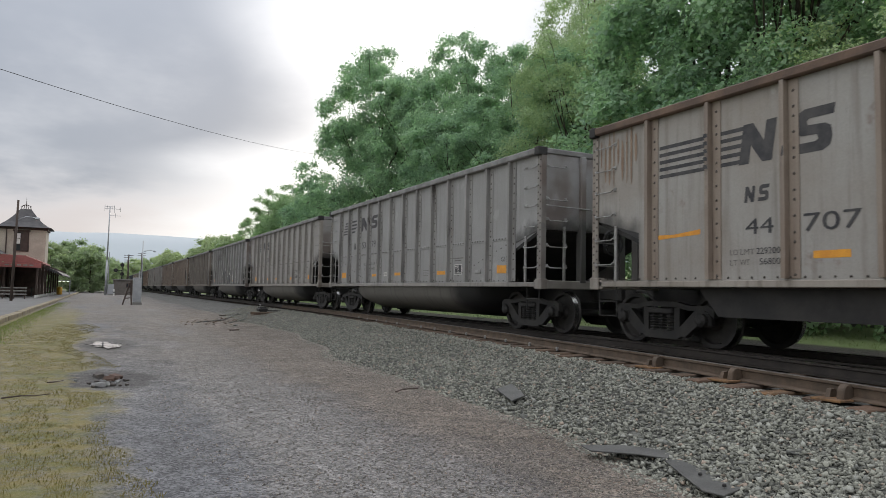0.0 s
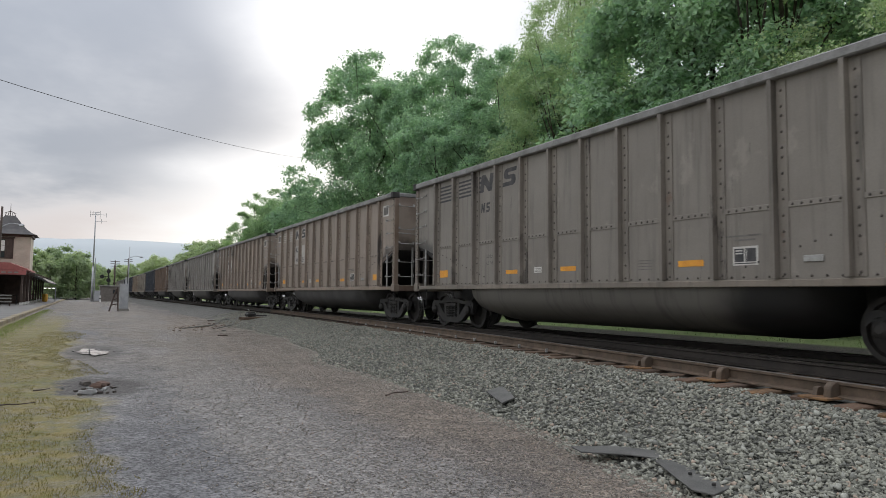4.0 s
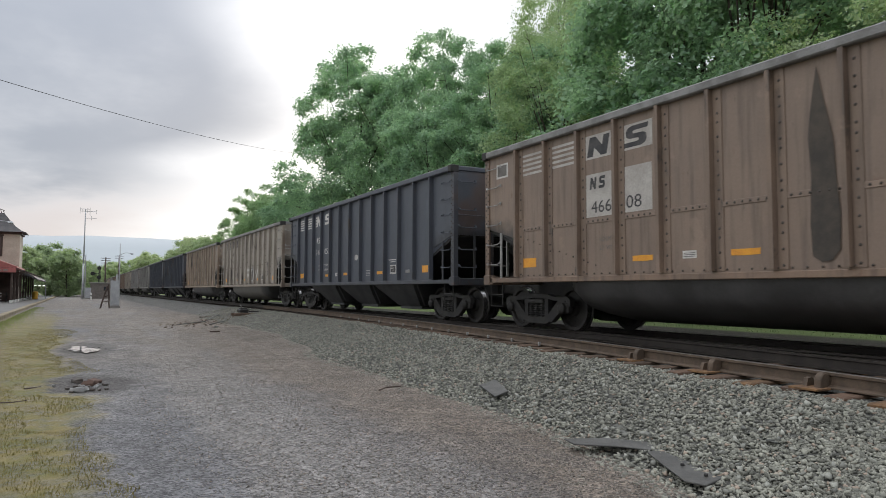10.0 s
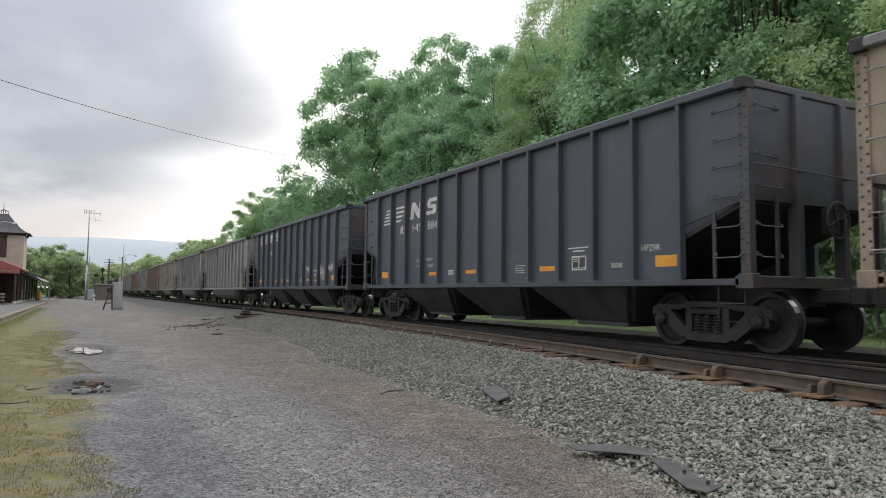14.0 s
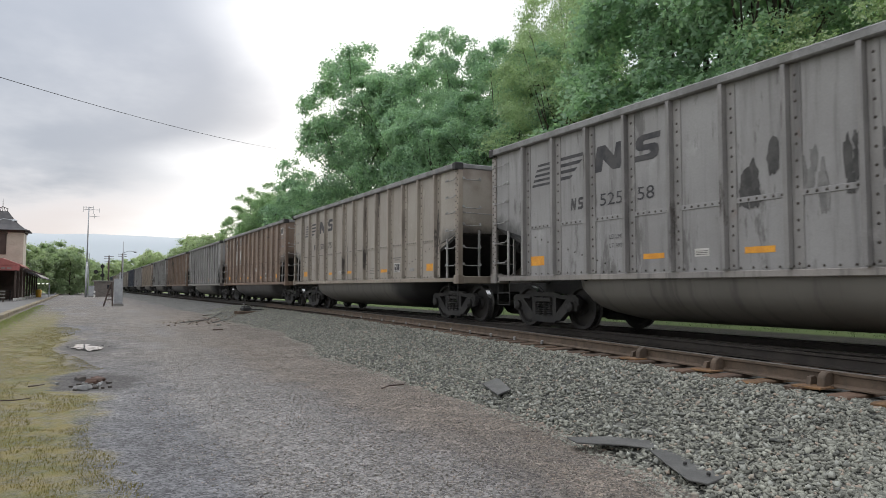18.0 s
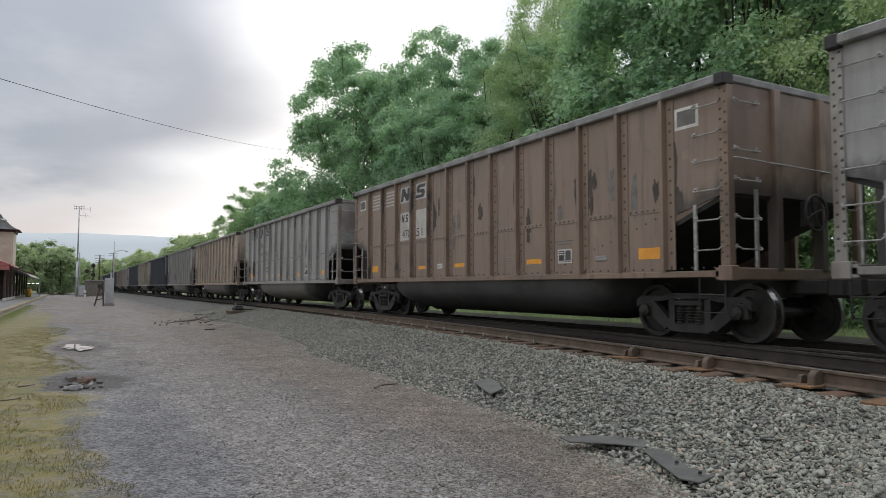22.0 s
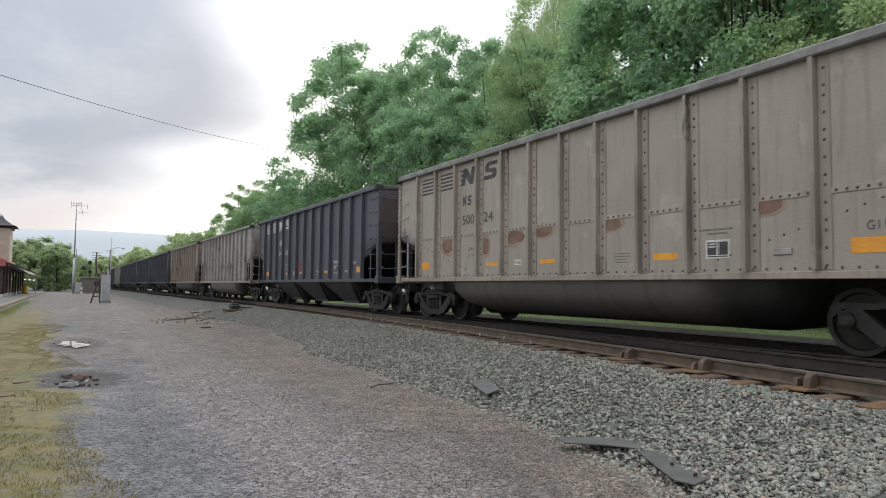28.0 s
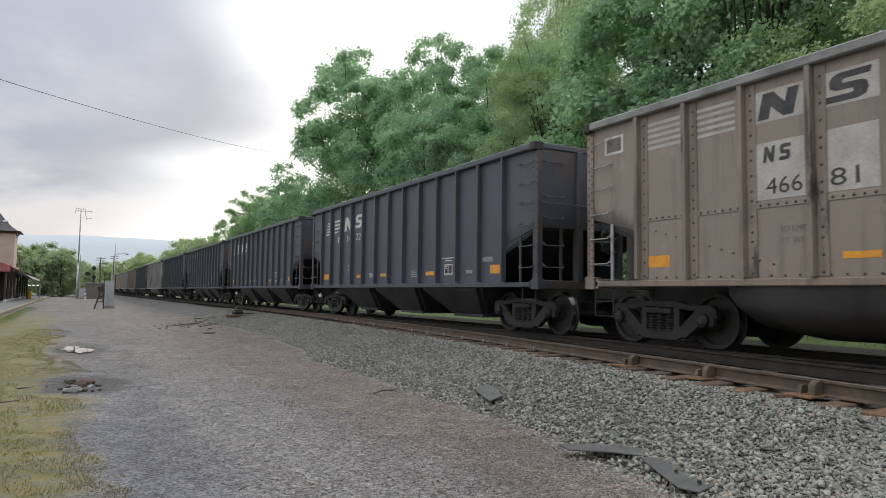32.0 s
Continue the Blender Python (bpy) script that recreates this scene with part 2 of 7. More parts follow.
GALV = mottled("galvanised_grab_iron", (0.36, 0.36, 0.35), (0.24, 0.23, 0.22), 6.0, 0.5, 0.5)
CHORD = mottled("dirty_top_chord_steel", (0.25, 0.248, 0.245), (0.16, 0.157, 0.153), 2.5, 0.65, 0.2)


CHUTE = mottled("sooty_hopper_chute", (0.026, 0.027, 0.03), (0.055, 0.056, 0.058), 1.3, 0.6)
RUSTY_CHORD = mottled("rusted_top_chord", (0.10, 0.07, 0.055), (0.16, 0.105, 0.075), 2.5, 0.8)


def tub_material():
    """Grey-green belly steel with run-off streaks; the trailing end goes black."""
    m, nt, b = material("grey_tub_steel", 0.6)
    tc = node(nt, "ShaderNodeTexCoord").outputs["Object"]
    x, y, z = node(nt, "ShaderNodeSeparateXYZ", ins={0: tc}).outputs
    v = place_vec(nt)
    rnd = node(nt, "ShaderNodeObjectInfo").outputs["Random"]
    broad = noise_tex(nt, vec_scale(nt, v, (1, 0.7, 1)), 1.0, 4.0, 0.6)
    runs = ramp(nt, noise_tex(nt, vec_scale(nt, v, (0.4, 5.0, 0.5)), 1.0, 5.0, 0.62), 0.50, 0.68)
    col = mixc(nt, rnd, (0.07, 0.068, 0.064), (0.165, 0.157, 0.138))
    col = mixc(nt, maths(nt, "MULTIPLY", ramp(nt, broad, 0.35, 0.65), 0.5), col, (0.12, 0.113, 0.10))
    col = mixc(nt, maths(nt, "MULTIPLY", runs, 0.4), col, (0.035, 0.033, 0.031))
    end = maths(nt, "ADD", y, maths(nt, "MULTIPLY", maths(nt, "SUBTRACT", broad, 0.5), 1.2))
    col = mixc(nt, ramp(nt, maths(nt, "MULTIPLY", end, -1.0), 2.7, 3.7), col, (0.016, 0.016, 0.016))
    nt.links.new(col, b.inputs["Base Color"])
    bump(nt, b, broad, 0.03, 0.5)
    return m


TUB = tub_material()
TUB_DARK = mottled("sooty_tub_steel", (0.07, 0.069, 0.069), (0.038, 0.037, 0.037), 1.1, 0.5)
RAIL = mottled("brown_rail_steel", (0.135, 0.098, 0.070), (0.085, 0.064, 0.047), 5.0, 0.7, 0.3)
RAIL_DARK = mottled("dark_rail_steel", (0.045, 0.038, 0.032), (0.028, 0.024, 0.021), 5.0, 0.6, 0.3)
RAILTOP = mottled("worn_rail_head", (0.20, 0.185, 0.17), (0.13, 0.115, 0.10), 4.0, 0.38, 0.9)
RIVET = mottled("grimy_rivet_heads", (0.05, 0.043, 0.038), (0.085, 0.073, 0.063), 6.0, 0.8)


def tie_material():
    m, nt, b = material("weathered_tie_wood", 0.92)
    b.inputs["Specular IOR Level"].default_value = 0.12
    at = node(nt, "ShaderNodeNewGeometry").outputs["Position"]
    x, y, z = node(nt, "ShaderNodeSeparateXYZ", ins={0: at}).outputs
    grain = noise_tex(nt, vec_scale(nt, at, (1.2, 14, 6)), 1.5, 5.0, 0.65)
    col = mixc(nt, ramp(nt, grain, 0.35, 0.65), (0.075, 0.06, 0.05), (0.15, 0.105, 0.075))
    # ties go near-black from the main track's near rail on
    track_dark = ramp(nt, maths(nt, "ADD", x, maths(nt, "MULTIPLY", grain, 0.8)), 8.4, 9.2)
    col = mixc(nt, maths(nt, "MULTIPLY", track_dark, 0.88), col, (0.016, 0.015, 0.014))
    nt.links.new(col, b.inputs["Base Color"])
    bump(nt, b, grain, 0.012)
    return m


TIE = tie_material()
RUST = mottled("orange_rust", (0.21, 0.115, 0.05), (0.10, 0.062, 0.036), 8.0, 0.9, bump_d=0.004)


# ---- mesh helpers ----
def box_into(bm, lo, hi, bevel=0.0):
    m = Matrix.Translation([(a + b) / 2 for a, b in zip(lo, hi)]) @ Matrix.Diagonal([b - a for a, b in zip(lo, hi)] + [1])
    geo = bmesh.ops.create_cube(bm, size=1.0, matrix=m)
    if bevel:
        edges = list({e for v in geo["verts"] for e in v.link_edges})
        bmesh.ops.bevel(bm, geom=edges, offset=bevel, segments=1, affect="EDGES")


def box(lo, hi, bevel=0.0):
    bm = bmesh.new()
    box_into(bm, lo, hi, bevel)
    return bm


def prism_into(bm, pts, axis, a, b):
    """Extrude a 2D outline from a to b along an axis; the outline is in the two other axes in order."""
    def at(p, w):
        q = list(p)
        q.insert(axis, w)
        return q
    lo = [bm.verts.new(at(p, a)) for p in pts]
    hi = [bm.verts.new(at(p, b)) for p in pts]
    n = len(pts)
    bm.faces.new(lo[::-1])
    bm.faces.new(hi)
    for i in range(n):
        bm.faces.new((lo[i], lo[(i + 1) % n], hi[(i + 1) % n], hi[i]))


def prism(pts, axis, a, b):
    bm = bmesh.new()
    prism_into(bm, pts, axis, a, b)
    bmesh.ops.recalc_face_normals(bm, faces=bm.faces)
    return bm


def tube_into(bm, pts, r, sides=6, r_end=None):
    """A round bar along a line of points, tapering to r_end."""
    pts = [Vector(p) for p in pts]
    rings = []
    n = len(pts)
    for i, p in enumerate(pts):
        d = (pts[min(i + 1, n - 1)] - pts[max(i - 1, 0)]).normalized()
        a = d.orthogonal().normalized() if i == 0 else (prev - d * prev.dot(d)).normalized()
        prev = a
        b = d.cross(a)
        rr = r + ((r_end if r_end is not None else r) - r) * i / max(1, n - 1)
        rings.append([bm.verts.new(p + (a * math.cos(t) + b * math.sin(t)) * rr) for t in (2 * math.pi * k / sides for k in range(sides))])
    for u, w in zip(rings, rings[1:]):
        for k in range(sides):
            bm.faces.new((u[k], u[(k + 1) % sides], w[(k + 1) % sides], w[k]))
    bm.faces.new(rings[0][::-1])
    bm.faces.new(rings[-1])


def tube(pts, r, sides=6, r_end=None):
    bm = bmesh.new()
    tube_into(bm, pts, r, sides, r_end)
    return bm


def lathe_into(bm, prof, sides, m=None):
    """Turn a profile of (radius, height along x) round the x axis."""
    rings = [[bm.verts.new((h, r * math.cos(2 * math.pi * k / sides), r * math.sin(2 * math.pi * k / sides))) for k in range(sides)] for r, h in prof]
    faces = []
    for u, w in zip(rings, rings[1:]):
        for k in range(sides):
            faces.append(bm.faces.new((u[k], w[k], w[(k + 1) % sides], u[(k + 1) % sides])))
    faces.append(bm.faces.new(rings[0]))
    faces.append(bm.faces.new(rings[-1][::-1]))
    if m is not None:
        bmesh.ops.transform(bm, matrix=m, verts=[v for ring in rings for v in ring])
    return faces


def to_mesh(name, bm, mats, smooth=False):
    me = bpy.data.meshes.new(name)
    bm.normal_update()
    bm.to_mesh(me)
    bm.free()
    for m in (mats if isinstance(mats, (list, tuple)) else [mats]):
        me.materials.append(m)
    if smooth:
        me.polygons.foreach_set("use_smooth", [True] * len(me.polygons))
    return me


def part(name, bm, mat, parent, label="", loc=None, smooth=False):
    """Link a bmesh (or a mesh that is shared) as ONE mesh object under a thing or a part."""
    me = bm if isinstance(bm, bpy.types.Mesh) else to_mesh(name, bm, mat, smooth)
    ob = new(name, me)
    ob.parent = parent
    if loc is not None:
        ob.location = loc
    return tagged(ob, label)


def empty(name, loc=(0, 0, 0), rz=0.0):
    ob = new(name)
    ob.empty_display_size = 0.2
    ob.location, ob.rotation_euler = loc, (0, 0, radians(rz))
    return ob


def setting(name, bm, mat, label, category, smooth=False):
    me = bm if isinstance(bm, bpy.types.Mesh) else to_mesh(name, bm, mat, smooth)
    return tagged(new(name, me), label, category, kind="structure")


def mesh_np(name, verts, faces, mat, smooth=False):
    me = bpy.data.meshes.new(name)
    verts, faces = np.asarray(verts, dtype=np.float32), np.asarray(faces, dtype=np.int32)
    k = faces.shape[1]
    me.vertices.add(len(verts))
    me.vertices.foreach_set("co", verts.ravel())
    me.loops.add(faces.size)
    me.loops.foreach_set("vertex_index", faces.ravel())
    me.polygons.add(len(faces))
    me.polygons.foreach_set("loop_start", np.arange(0, faces.size, k, dtype=np.int32))
    me.update(calc_edges=True)
    me.materials.append(mat)
    if smooth:
        me.polygons.foreach_set("use_smooth", np.ones(len(faces), dtype=bool))
    return me


# ---- lettering, made once from the built-in font ----
text_cache = {}


def make_words(words):
    obs = []
    for w in words:
        cu = bpy.data.curves.new("lettering", "FONT")
        cu.body, cu.resolution_u = w, 3
        obs.append(new("lettering", cu))
    dg = bpy.context.evaluated_depsgraph_get()
    dg.update()
    for w, ob in zip(words, obs):
        me = bpy.data.meshes.new_from_object(ob.evaluated_get(dg))
        co = np.empty(len(me.vertices) * 3, dtype=np.float32)
        me.vertices.foreach_get("co", co)
        text_cache[w] = (me, co.reshape(-1, 3))
    for ob in obs:
        bpy.data.objects.remove(ob)


make_words("05 | 053 | 08 | 14 | 145 | 147 | 148 | 221 | 226100 | 228500 | 229200 | 229400 | 229700 | 237100 | 237200 | 237400 | 237900 | 24 | 31 | 40 | 43 | 44 | 45800 | 464 | 466 | 470 | 471 | 479 | 481 | 48100 | 483 | 48600 | 48900 | 491 | 49200 | 498 | 49900 | 500 | 506 | 509 | 51 | 513 | 517 | 520 | 523 | 525 | 53 | 532 | 561 | 56300 | 56600 | 56800 | 57500 | 58 | 59 | 60 | 68 | 707 | 75 | 76 | 79 | 81 | 884 | 91 | G116 | G117R | G119 | H65 | HP28R | HP29R | LD | LMT | LT | WT".split(" | "))


# ---- plan ----
LOT = -0.66                 # height of the gravel lot; rail heads lie at 0
TRACK_X = 9.89              # centre of the main track
GAUGE = 1.435
NEAR_X = TRACK_X - GAUGE / 2 - 0.035
FAR_X = TRACK_X + GAUGE / 2 + 0.035
POINT_Y = 36.6              # where the siding leaves the main track


def siding_x(y):
    """Near rail of the siding, which swings away from the main track."""
    return NEAR_X - 0.06 - 0.00207 * max(0.0, POINT_Y - y) ** 2


def toe_x(y):
    return siding_x(y) - 2.95 + 0.25 * math.sin(y * 0.33) + 0.12 * math.sin(y * 1.1 + 1)


def bed_z(x, y):
    """Top of the ballast."""
    s, t = siding_x(y) - 0.75, toe_x(y)
    if x < s:
        f = max(0.0, min(1.0, (x - t) / (s - t)))
        return LOT - 0.02 + 0.46 * (f ** 0.9)
    if x < 12.1:
        return -0.22
    return -0.22 - 0.46 * min(1.0, (x - 12.1) / 1.3)


def lot_z(x, y):
    z = LOT
    z += 0.018 * noise.noise(Vector((x * 0.35, y * 0.25, 0))) + 0.010 * noise.noise(Vector((x * 1.3, y * 0.9, 3)))
    z -= 0.05 * math.exp(-((x - 0.27) ** 2 / 0.30 + (y - 19.6) ** 2 / 2.6))
    z -= 0.07 * math.exp(-((x - 0.2) ** 2 / 0.30 + (y - 12.4) ** 2 / 0.9))
    if x > 13:
        z += 0.06 * (x - 13) ** 1.15 if x < 60 else 0.06 * 47 ** 1.15
    return z


# ---- ground, ballast and track ----
def ground_material():
    m, nt, b = material("gravel_lot_and_grass", 0.92)
    tc = node(nt, "ShaderNodeTexCoord").outputs["Object"]
    x, y, z = node(nt, "ShaderNodeSeparateXYZ", ins={0: tc}).outputs
    big = noise_tex(nt, vec_scale(nt, tc, (0.6, 0.3, 1)), 0.55, 5.0, 0.6)
    mid = noise_tex(nt, tc, 2.2, 5.0, 0.65)
    tiny = noise_tex(nt, tc, 55.0, 3.0, 0.75)
    cell = nt.nodes.new("ShaderNodeTexVoronoi")
    cell.inputs["Scale"].default_value = 46.0
    nt.links.new(tc, cell.inputs["Vector"])
    pebble = cell.outputs["Color"]
    pv = node(nt, "ShaderNodeSeparateXYZ", ins={0: pebble}).outputs[0]
    col = mixc(nt, ramp(nt, big, 0.35, 0.65), (0.118, 0.118, 0.124), (0.178, 0.175, 0.176))
    col = mixc(nt, 1.0, col, mixc(nt, ramp(nt, mid, 0.3, 0.7), (0.82, 0.81, 0.80), (1.14, 1.14, 1.14)), "MULTIPLY")
    # reddish cinders along the foot of the ballast
    edge = maths(nt, "SUBTRACT", x, maths(nt, "ADD", 2.45, maths(nt, "MULTIPLY", y, 0.03)))
    edge = maths(nt, "ADD", edge, maths(nt, "MULTIPLY", maths(nt, "SUBTRACT", big, 0.5), 3.2))
    edge = maths(nt, "ADD", edge, maths(nt, "MULTIPLY", maths(nt, "SUBTRACT", mid, 0.5), 1.2))
    red = maths(nt, "MULTIPLY", ramp(nt, edge, -0.7, 0.8), ramp(nt, maths(nt, "SUBTRACT", 75.0, y), 0, 45))
    col = mixc(nt, maths(nt, "MULTIPLY", red, 0.74), col, mixc(nt, ramp(nt, mid, 0.35, 0.65), (0.12, 0.092, 0.066), (0.215, 0.172, 0.13)))
    # a paler worn wheel path
    lane = maths(nt, "SUBTRACT", edge, -0.9)
    lane = ramp(nt, maths(nt, "SUBTRACT", 1.0, maths(nt, "MULTIPLY", lane, lane)), 0.1, 0.9)
    col = mixc(nt, maths(nt, "MULTIPLY", lane, 0.5), col, (0.205, 0.19, 0.172))
    # brown dust over the lot further off
    dust = maths(nt, "MULTIPLY", ramp(nt, y, 7, 22), ramp(nt, noise_tex(nt, vec_scale(nt, tc, (1.0, 0.28, 1)), 0.7, 5.0, 0.62), 0.30, 0.55))
    col = mixc(nt, maths(nt, "MULTIPLY", dust, 0.7), col, mixc(nt, ramp(nt, mid, 0.35, 0.65), (0.115, 0.096, 0.076), (0.205, 0.18, 0.15)))
    # dark damp patches
    wet = ramp(nt, noise_tex(nt, vec_scale(nt, tc, (1.1, 0.45, 1)), 0.8, 4.0, 0.6), 0.60, 0.72)
    col = mixc(nt, maths(nt, "MULTIPLY", wet, 0.45), col, (0.085, 0.08, 0.078))
    hx, hy = maths(nt, "SUBTRACT", x, 0.25), maths(nt, "SUBTRACT", y, 12.4)
    hole = maths(nt, "ADD", maths(nt, "DIVIDE", maths(nt, "MULTIPLY", hx, hx), 0.55), maths(nt, "DIVIDE", maths(nt, "MULTIPLY", hy, hy), 1.7))
    hole = maths(nt, "ADD", hole, maths(nt, "MULTIPLY", maths(nt, "SUBTRACT", mid, 0.5), 1.4))
    col = mixc(nt, maths(nt, "MULTIPLY", ramp(nt, maths(nt, "SUBTRACT", 1.3, hole), 0.0, 0.9), 0.85), col, (0.055, 0.051, 0.048))
    # pebbles
    peb = mixc(nt, pv, (0.36, 0.36, 0.37), (1.60, 1.60, 1.58))
    coarse = nt.nodes.new("ShaderNodeTexVoronoi")
    coarse.inputs["Scale"].default_value = 14.0
    nt.links.new(tc, coarse.inputs["Vector"])
    cv = node(nt, "ShaderNodeSeparateXYZ", ins={0: coarse.outputs["Color"]}).outputs[1]
    peb = mixc(nt, 1.0, peb, mixc(nt, ramp(nt, cv, 0.1, 0.95), (0.88, 0.88, 0.88), (1.12, 1.12, 1.12)), "MULTIPLY")
    clod = noise_tex(nt, tc, 7.0, 5.0, 0.75)
    peb = mixc(nt, 1.0, peb, mixc(nt, ramp(nt, clod, 0.3, 0.7), (0.84, 0.84, 0.84), (1.16, 1.16, 1.16)), "MULTIPLY")
    col = mixc(nt, 1.0, col, peb, "MULTIPLY")
    # yellowed grass on the lot's edge, fresh grass beyond the track
    gx = maths(nt, "ADD", maths(nt, "MULTIPLY", x, -1.0), maths(nt, "SUBTRACT", 0.38, maths(nt, "MULTIPLY", y, 0.03)))
    gx = maths(nt, "ADD", gx, maths(nt, "MULTIPLY", maths(nt, "SUBTRACT", big, 0.5), 1.7))
    gx = maths(nt, "ADD", gx, maths(nt, "MULTIPLY", maths(nt, "SUBTRACT", mid, 0.5), 1.1))
    px, py = maths(nt, "SUBTRACT", x, 0.27), maths(nt, "SUBTRACT", y, 19.6)
    pool = maths(nt, "ADD", maths(nt, "DIVIDE", maths(nt, "MULTIPLY", px, px), 0.5), maths(nt, "DIVIDE", maths(nt, "MULTIPLY", py, py), 4.5))
    bare = maths(nt, "MAXIMUM", maths(nt, "SUBTRACT", 1.6, hole), maths(nt, "SUBTRACT", 1.6, pool))
    gx = maths(nt, "SUBTRACT", gx, maths(nt, "MULTIPLY", maths(nt, "MAXIMUM", bare, 0.0), 0.55))
    col = mixc(nt, maths(nt, "MULTIPLY", ramp(nt, maths(nt, "SUBTRACT", 1.3, pool), 0.0, 0.9), 0.6), col, (0.06, 0.057, 0.054))
    grass_l = maths(nt, "MULTIPLY", ramp(nt, gx, -0.35, 0.25), ramp(nt, maths(nt, "SUBTRACT", 60.0, y), 0, 30))
    grass_r = ramp(nt, x, 16.9, 17.3)
    grass_far = ramp(nt, maths(nt, "MAXIMUM", y, maths(nt, "MULTIPLY", x, -8.0)), 190, 260)
    dry = mixc(nt, ramp(nt, mid, 0.38, 0.62), (0.135, 0.128, 0.025), (0.195, 0.156, 0.043))
    dry = mixc(nt, 1.0, dry, mixc(nt, tiny, (0.6, 0.6, 0.6), (1.4, 1.4, 1.4)), "MULTIPLY")
    thin = ramp(nt, noise_tex(nt, tc, 5.0, 5.0, 0.7), 0.30, 0.62)
    col = mixc(nt, maths(nt, "MULTIPLY", grass_l, maths(nt, "ADD", 0.35, maths(nt, "MULTIPLY", thin, 0.55))), col, dry)
    # near-black ground just beyond the track, up to the grass
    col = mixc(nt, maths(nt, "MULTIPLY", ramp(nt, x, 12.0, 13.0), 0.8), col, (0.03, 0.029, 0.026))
    fresh = mixc(nt, mid, (0.15, 0.21, 0.07), (0.21, 0.26, 0.11))
    col = mixc(nt, maths(nt, "MAXIMUM", grass_r, grass_far), col, fresh)
    nt.links.new(col, b.inputs["Base Color"])
    h = maths(nt, "ADD", maths(nt, "MULTIPLY", pv, 0.6), maths(nt, "MULTIPLY", tiny, 0.5))
    bump(nt, b, maths(nt, "ADD", h, maths(nt, "MULTIPLY", cv, 0.7)), 0.016, 1.0)
    return m


GROUND = ground_material()


def make_ground():
    xs = np.unique(np.concatenate([np.arange(-6, 8, 0.35), np.arange(8, 30, 1.5), -6 - np.geomspace(0.5, 3500, 26), 30 + np.geomspace(1, 3500, 24)]))
    ys = np.unique(np.concatenate([np.arange(-4, 30, 0.35), np.arange(30, 200, 4.0), -4 - np.geomspace(0.5, 3500, 20), 200 + np.geomspace(4, 4500, 22)]))
    verts = [(x, y, lot_z(x, y)) for y in ys for x in xs]
    n = len(xs)
    faces = [(j * n + i, j * n + i + 1, (j + 1) * n + i + 1, (j + 1) * n + i) for j in range(len(ys) - 1) for i in range(n - 1)]
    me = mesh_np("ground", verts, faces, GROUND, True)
    tagged(new("ground", me), "grey gravel lot with yellowed grass and reddish cinders", "ground", kind="structure")


make_ground()

STONE = mottled("grey_ballast_stone", (0.27, 0.27, 0.262), (0.20, 0.20, 0.195), 3.0, 0.9, own=False)


def stone_material(name, dark, light):
    m, nt, b = material(name, 0.9)
    isl = node(nt, "ShaderNodeNewGeometry").outputs["Random Per Island"]
    tc = node(nt, "ShaderNodeTexCoord").outputs["Object"]
    g = noise_tex(nt, tc, 60.0, 3.0, 0.7)
    big = noise_tex(nt, tc, 0.9, 4.0, 0.6)
    col = mixc(nt, isl, dark, light)
    warm = ramp(nt, isl, 0.93, 0.96)
    col = mixc(nt, maths(nt, "MULTIPLY", warm, 0.7), col, (0.30, 0.22, 0.17))
    col = mixc(nt, 1.0, col, mixc(nt, big, (0.75, 0.75, 0.75), (1.25, 1.24, 1.22)), "MULTIPLY")
    col = mixc(nt, 1.0, col, mixc(nt, g, (0.8, 0.8, 0.8), (1.2, 1.2, 1.2)), "MULTIPLY")
    nt.links.new(col, b.inputs["Base Color"])
    return m


def bed_material():
    m, nt, b = material("ballast_bed", 0.95)
    b.inputs["Specular IOR Level"].default_value = 0.12
    tc = node(nt, "ShaderNodeTexCoord").outputs["Object"]
    cell = nt.nodes.new("ShaderNodeTexVoronoi")
    cell.inputs["Scale"].default_value = 17.0
    nt.links.new(tc, cell.inputs["Vector"])
    pv = node(nt, "ShaderNodeSeparateXYZ", ins={0: cell.outputs["Color"]}).outputs[0]
    big = noise_tex(nt, tc, 0.9, 4.0, 0.6)
    x, y, z = node(nt, "ShaderNodeSeparateXYZ", ins={0: tc}).outputs
    # near bed darkened as shade between loose stones; paler far off, where none lie
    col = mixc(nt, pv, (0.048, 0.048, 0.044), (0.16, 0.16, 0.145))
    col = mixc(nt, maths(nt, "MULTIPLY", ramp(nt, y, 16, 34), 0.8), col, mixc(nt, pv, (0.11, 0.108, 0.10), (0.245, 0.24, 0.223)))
    col = mixc(nt, 1.0, col, mixc(nt, big, (0.75, 0.75, 0.75), (1.2, 1.2, 1.2)), "MULTIPLY")
    # the bed goes near-black from the main track's near rail on
    track_dark = ramp(nt, maths(nt, "ADD", x, maths(nt, "MULTIPLY", big, 1.0)), 8.6, 9.4)
    col = mixc(nt, maths(nt, "MULTIPLY", track_dark, 0.85), col, (0.016, 0.015, 0.015))
    nt.links.new(col, b.inputs["Base Color"])
    bump(nt, b, maths(nt, "SUBTRACT", pv, cell.outputs["Distance"]), 0.03)
    return m


CRUSHED = stone_material("crushed_grey_stone", (0.108, 0.11, 0.094), (0.318, 0.321, 0.27))
CINDER = stone_material("cinder_and_gravel_chips", (0.095, 0.086, 0.075), (0.31, 0.283, 0.25))
BED = bed_material()


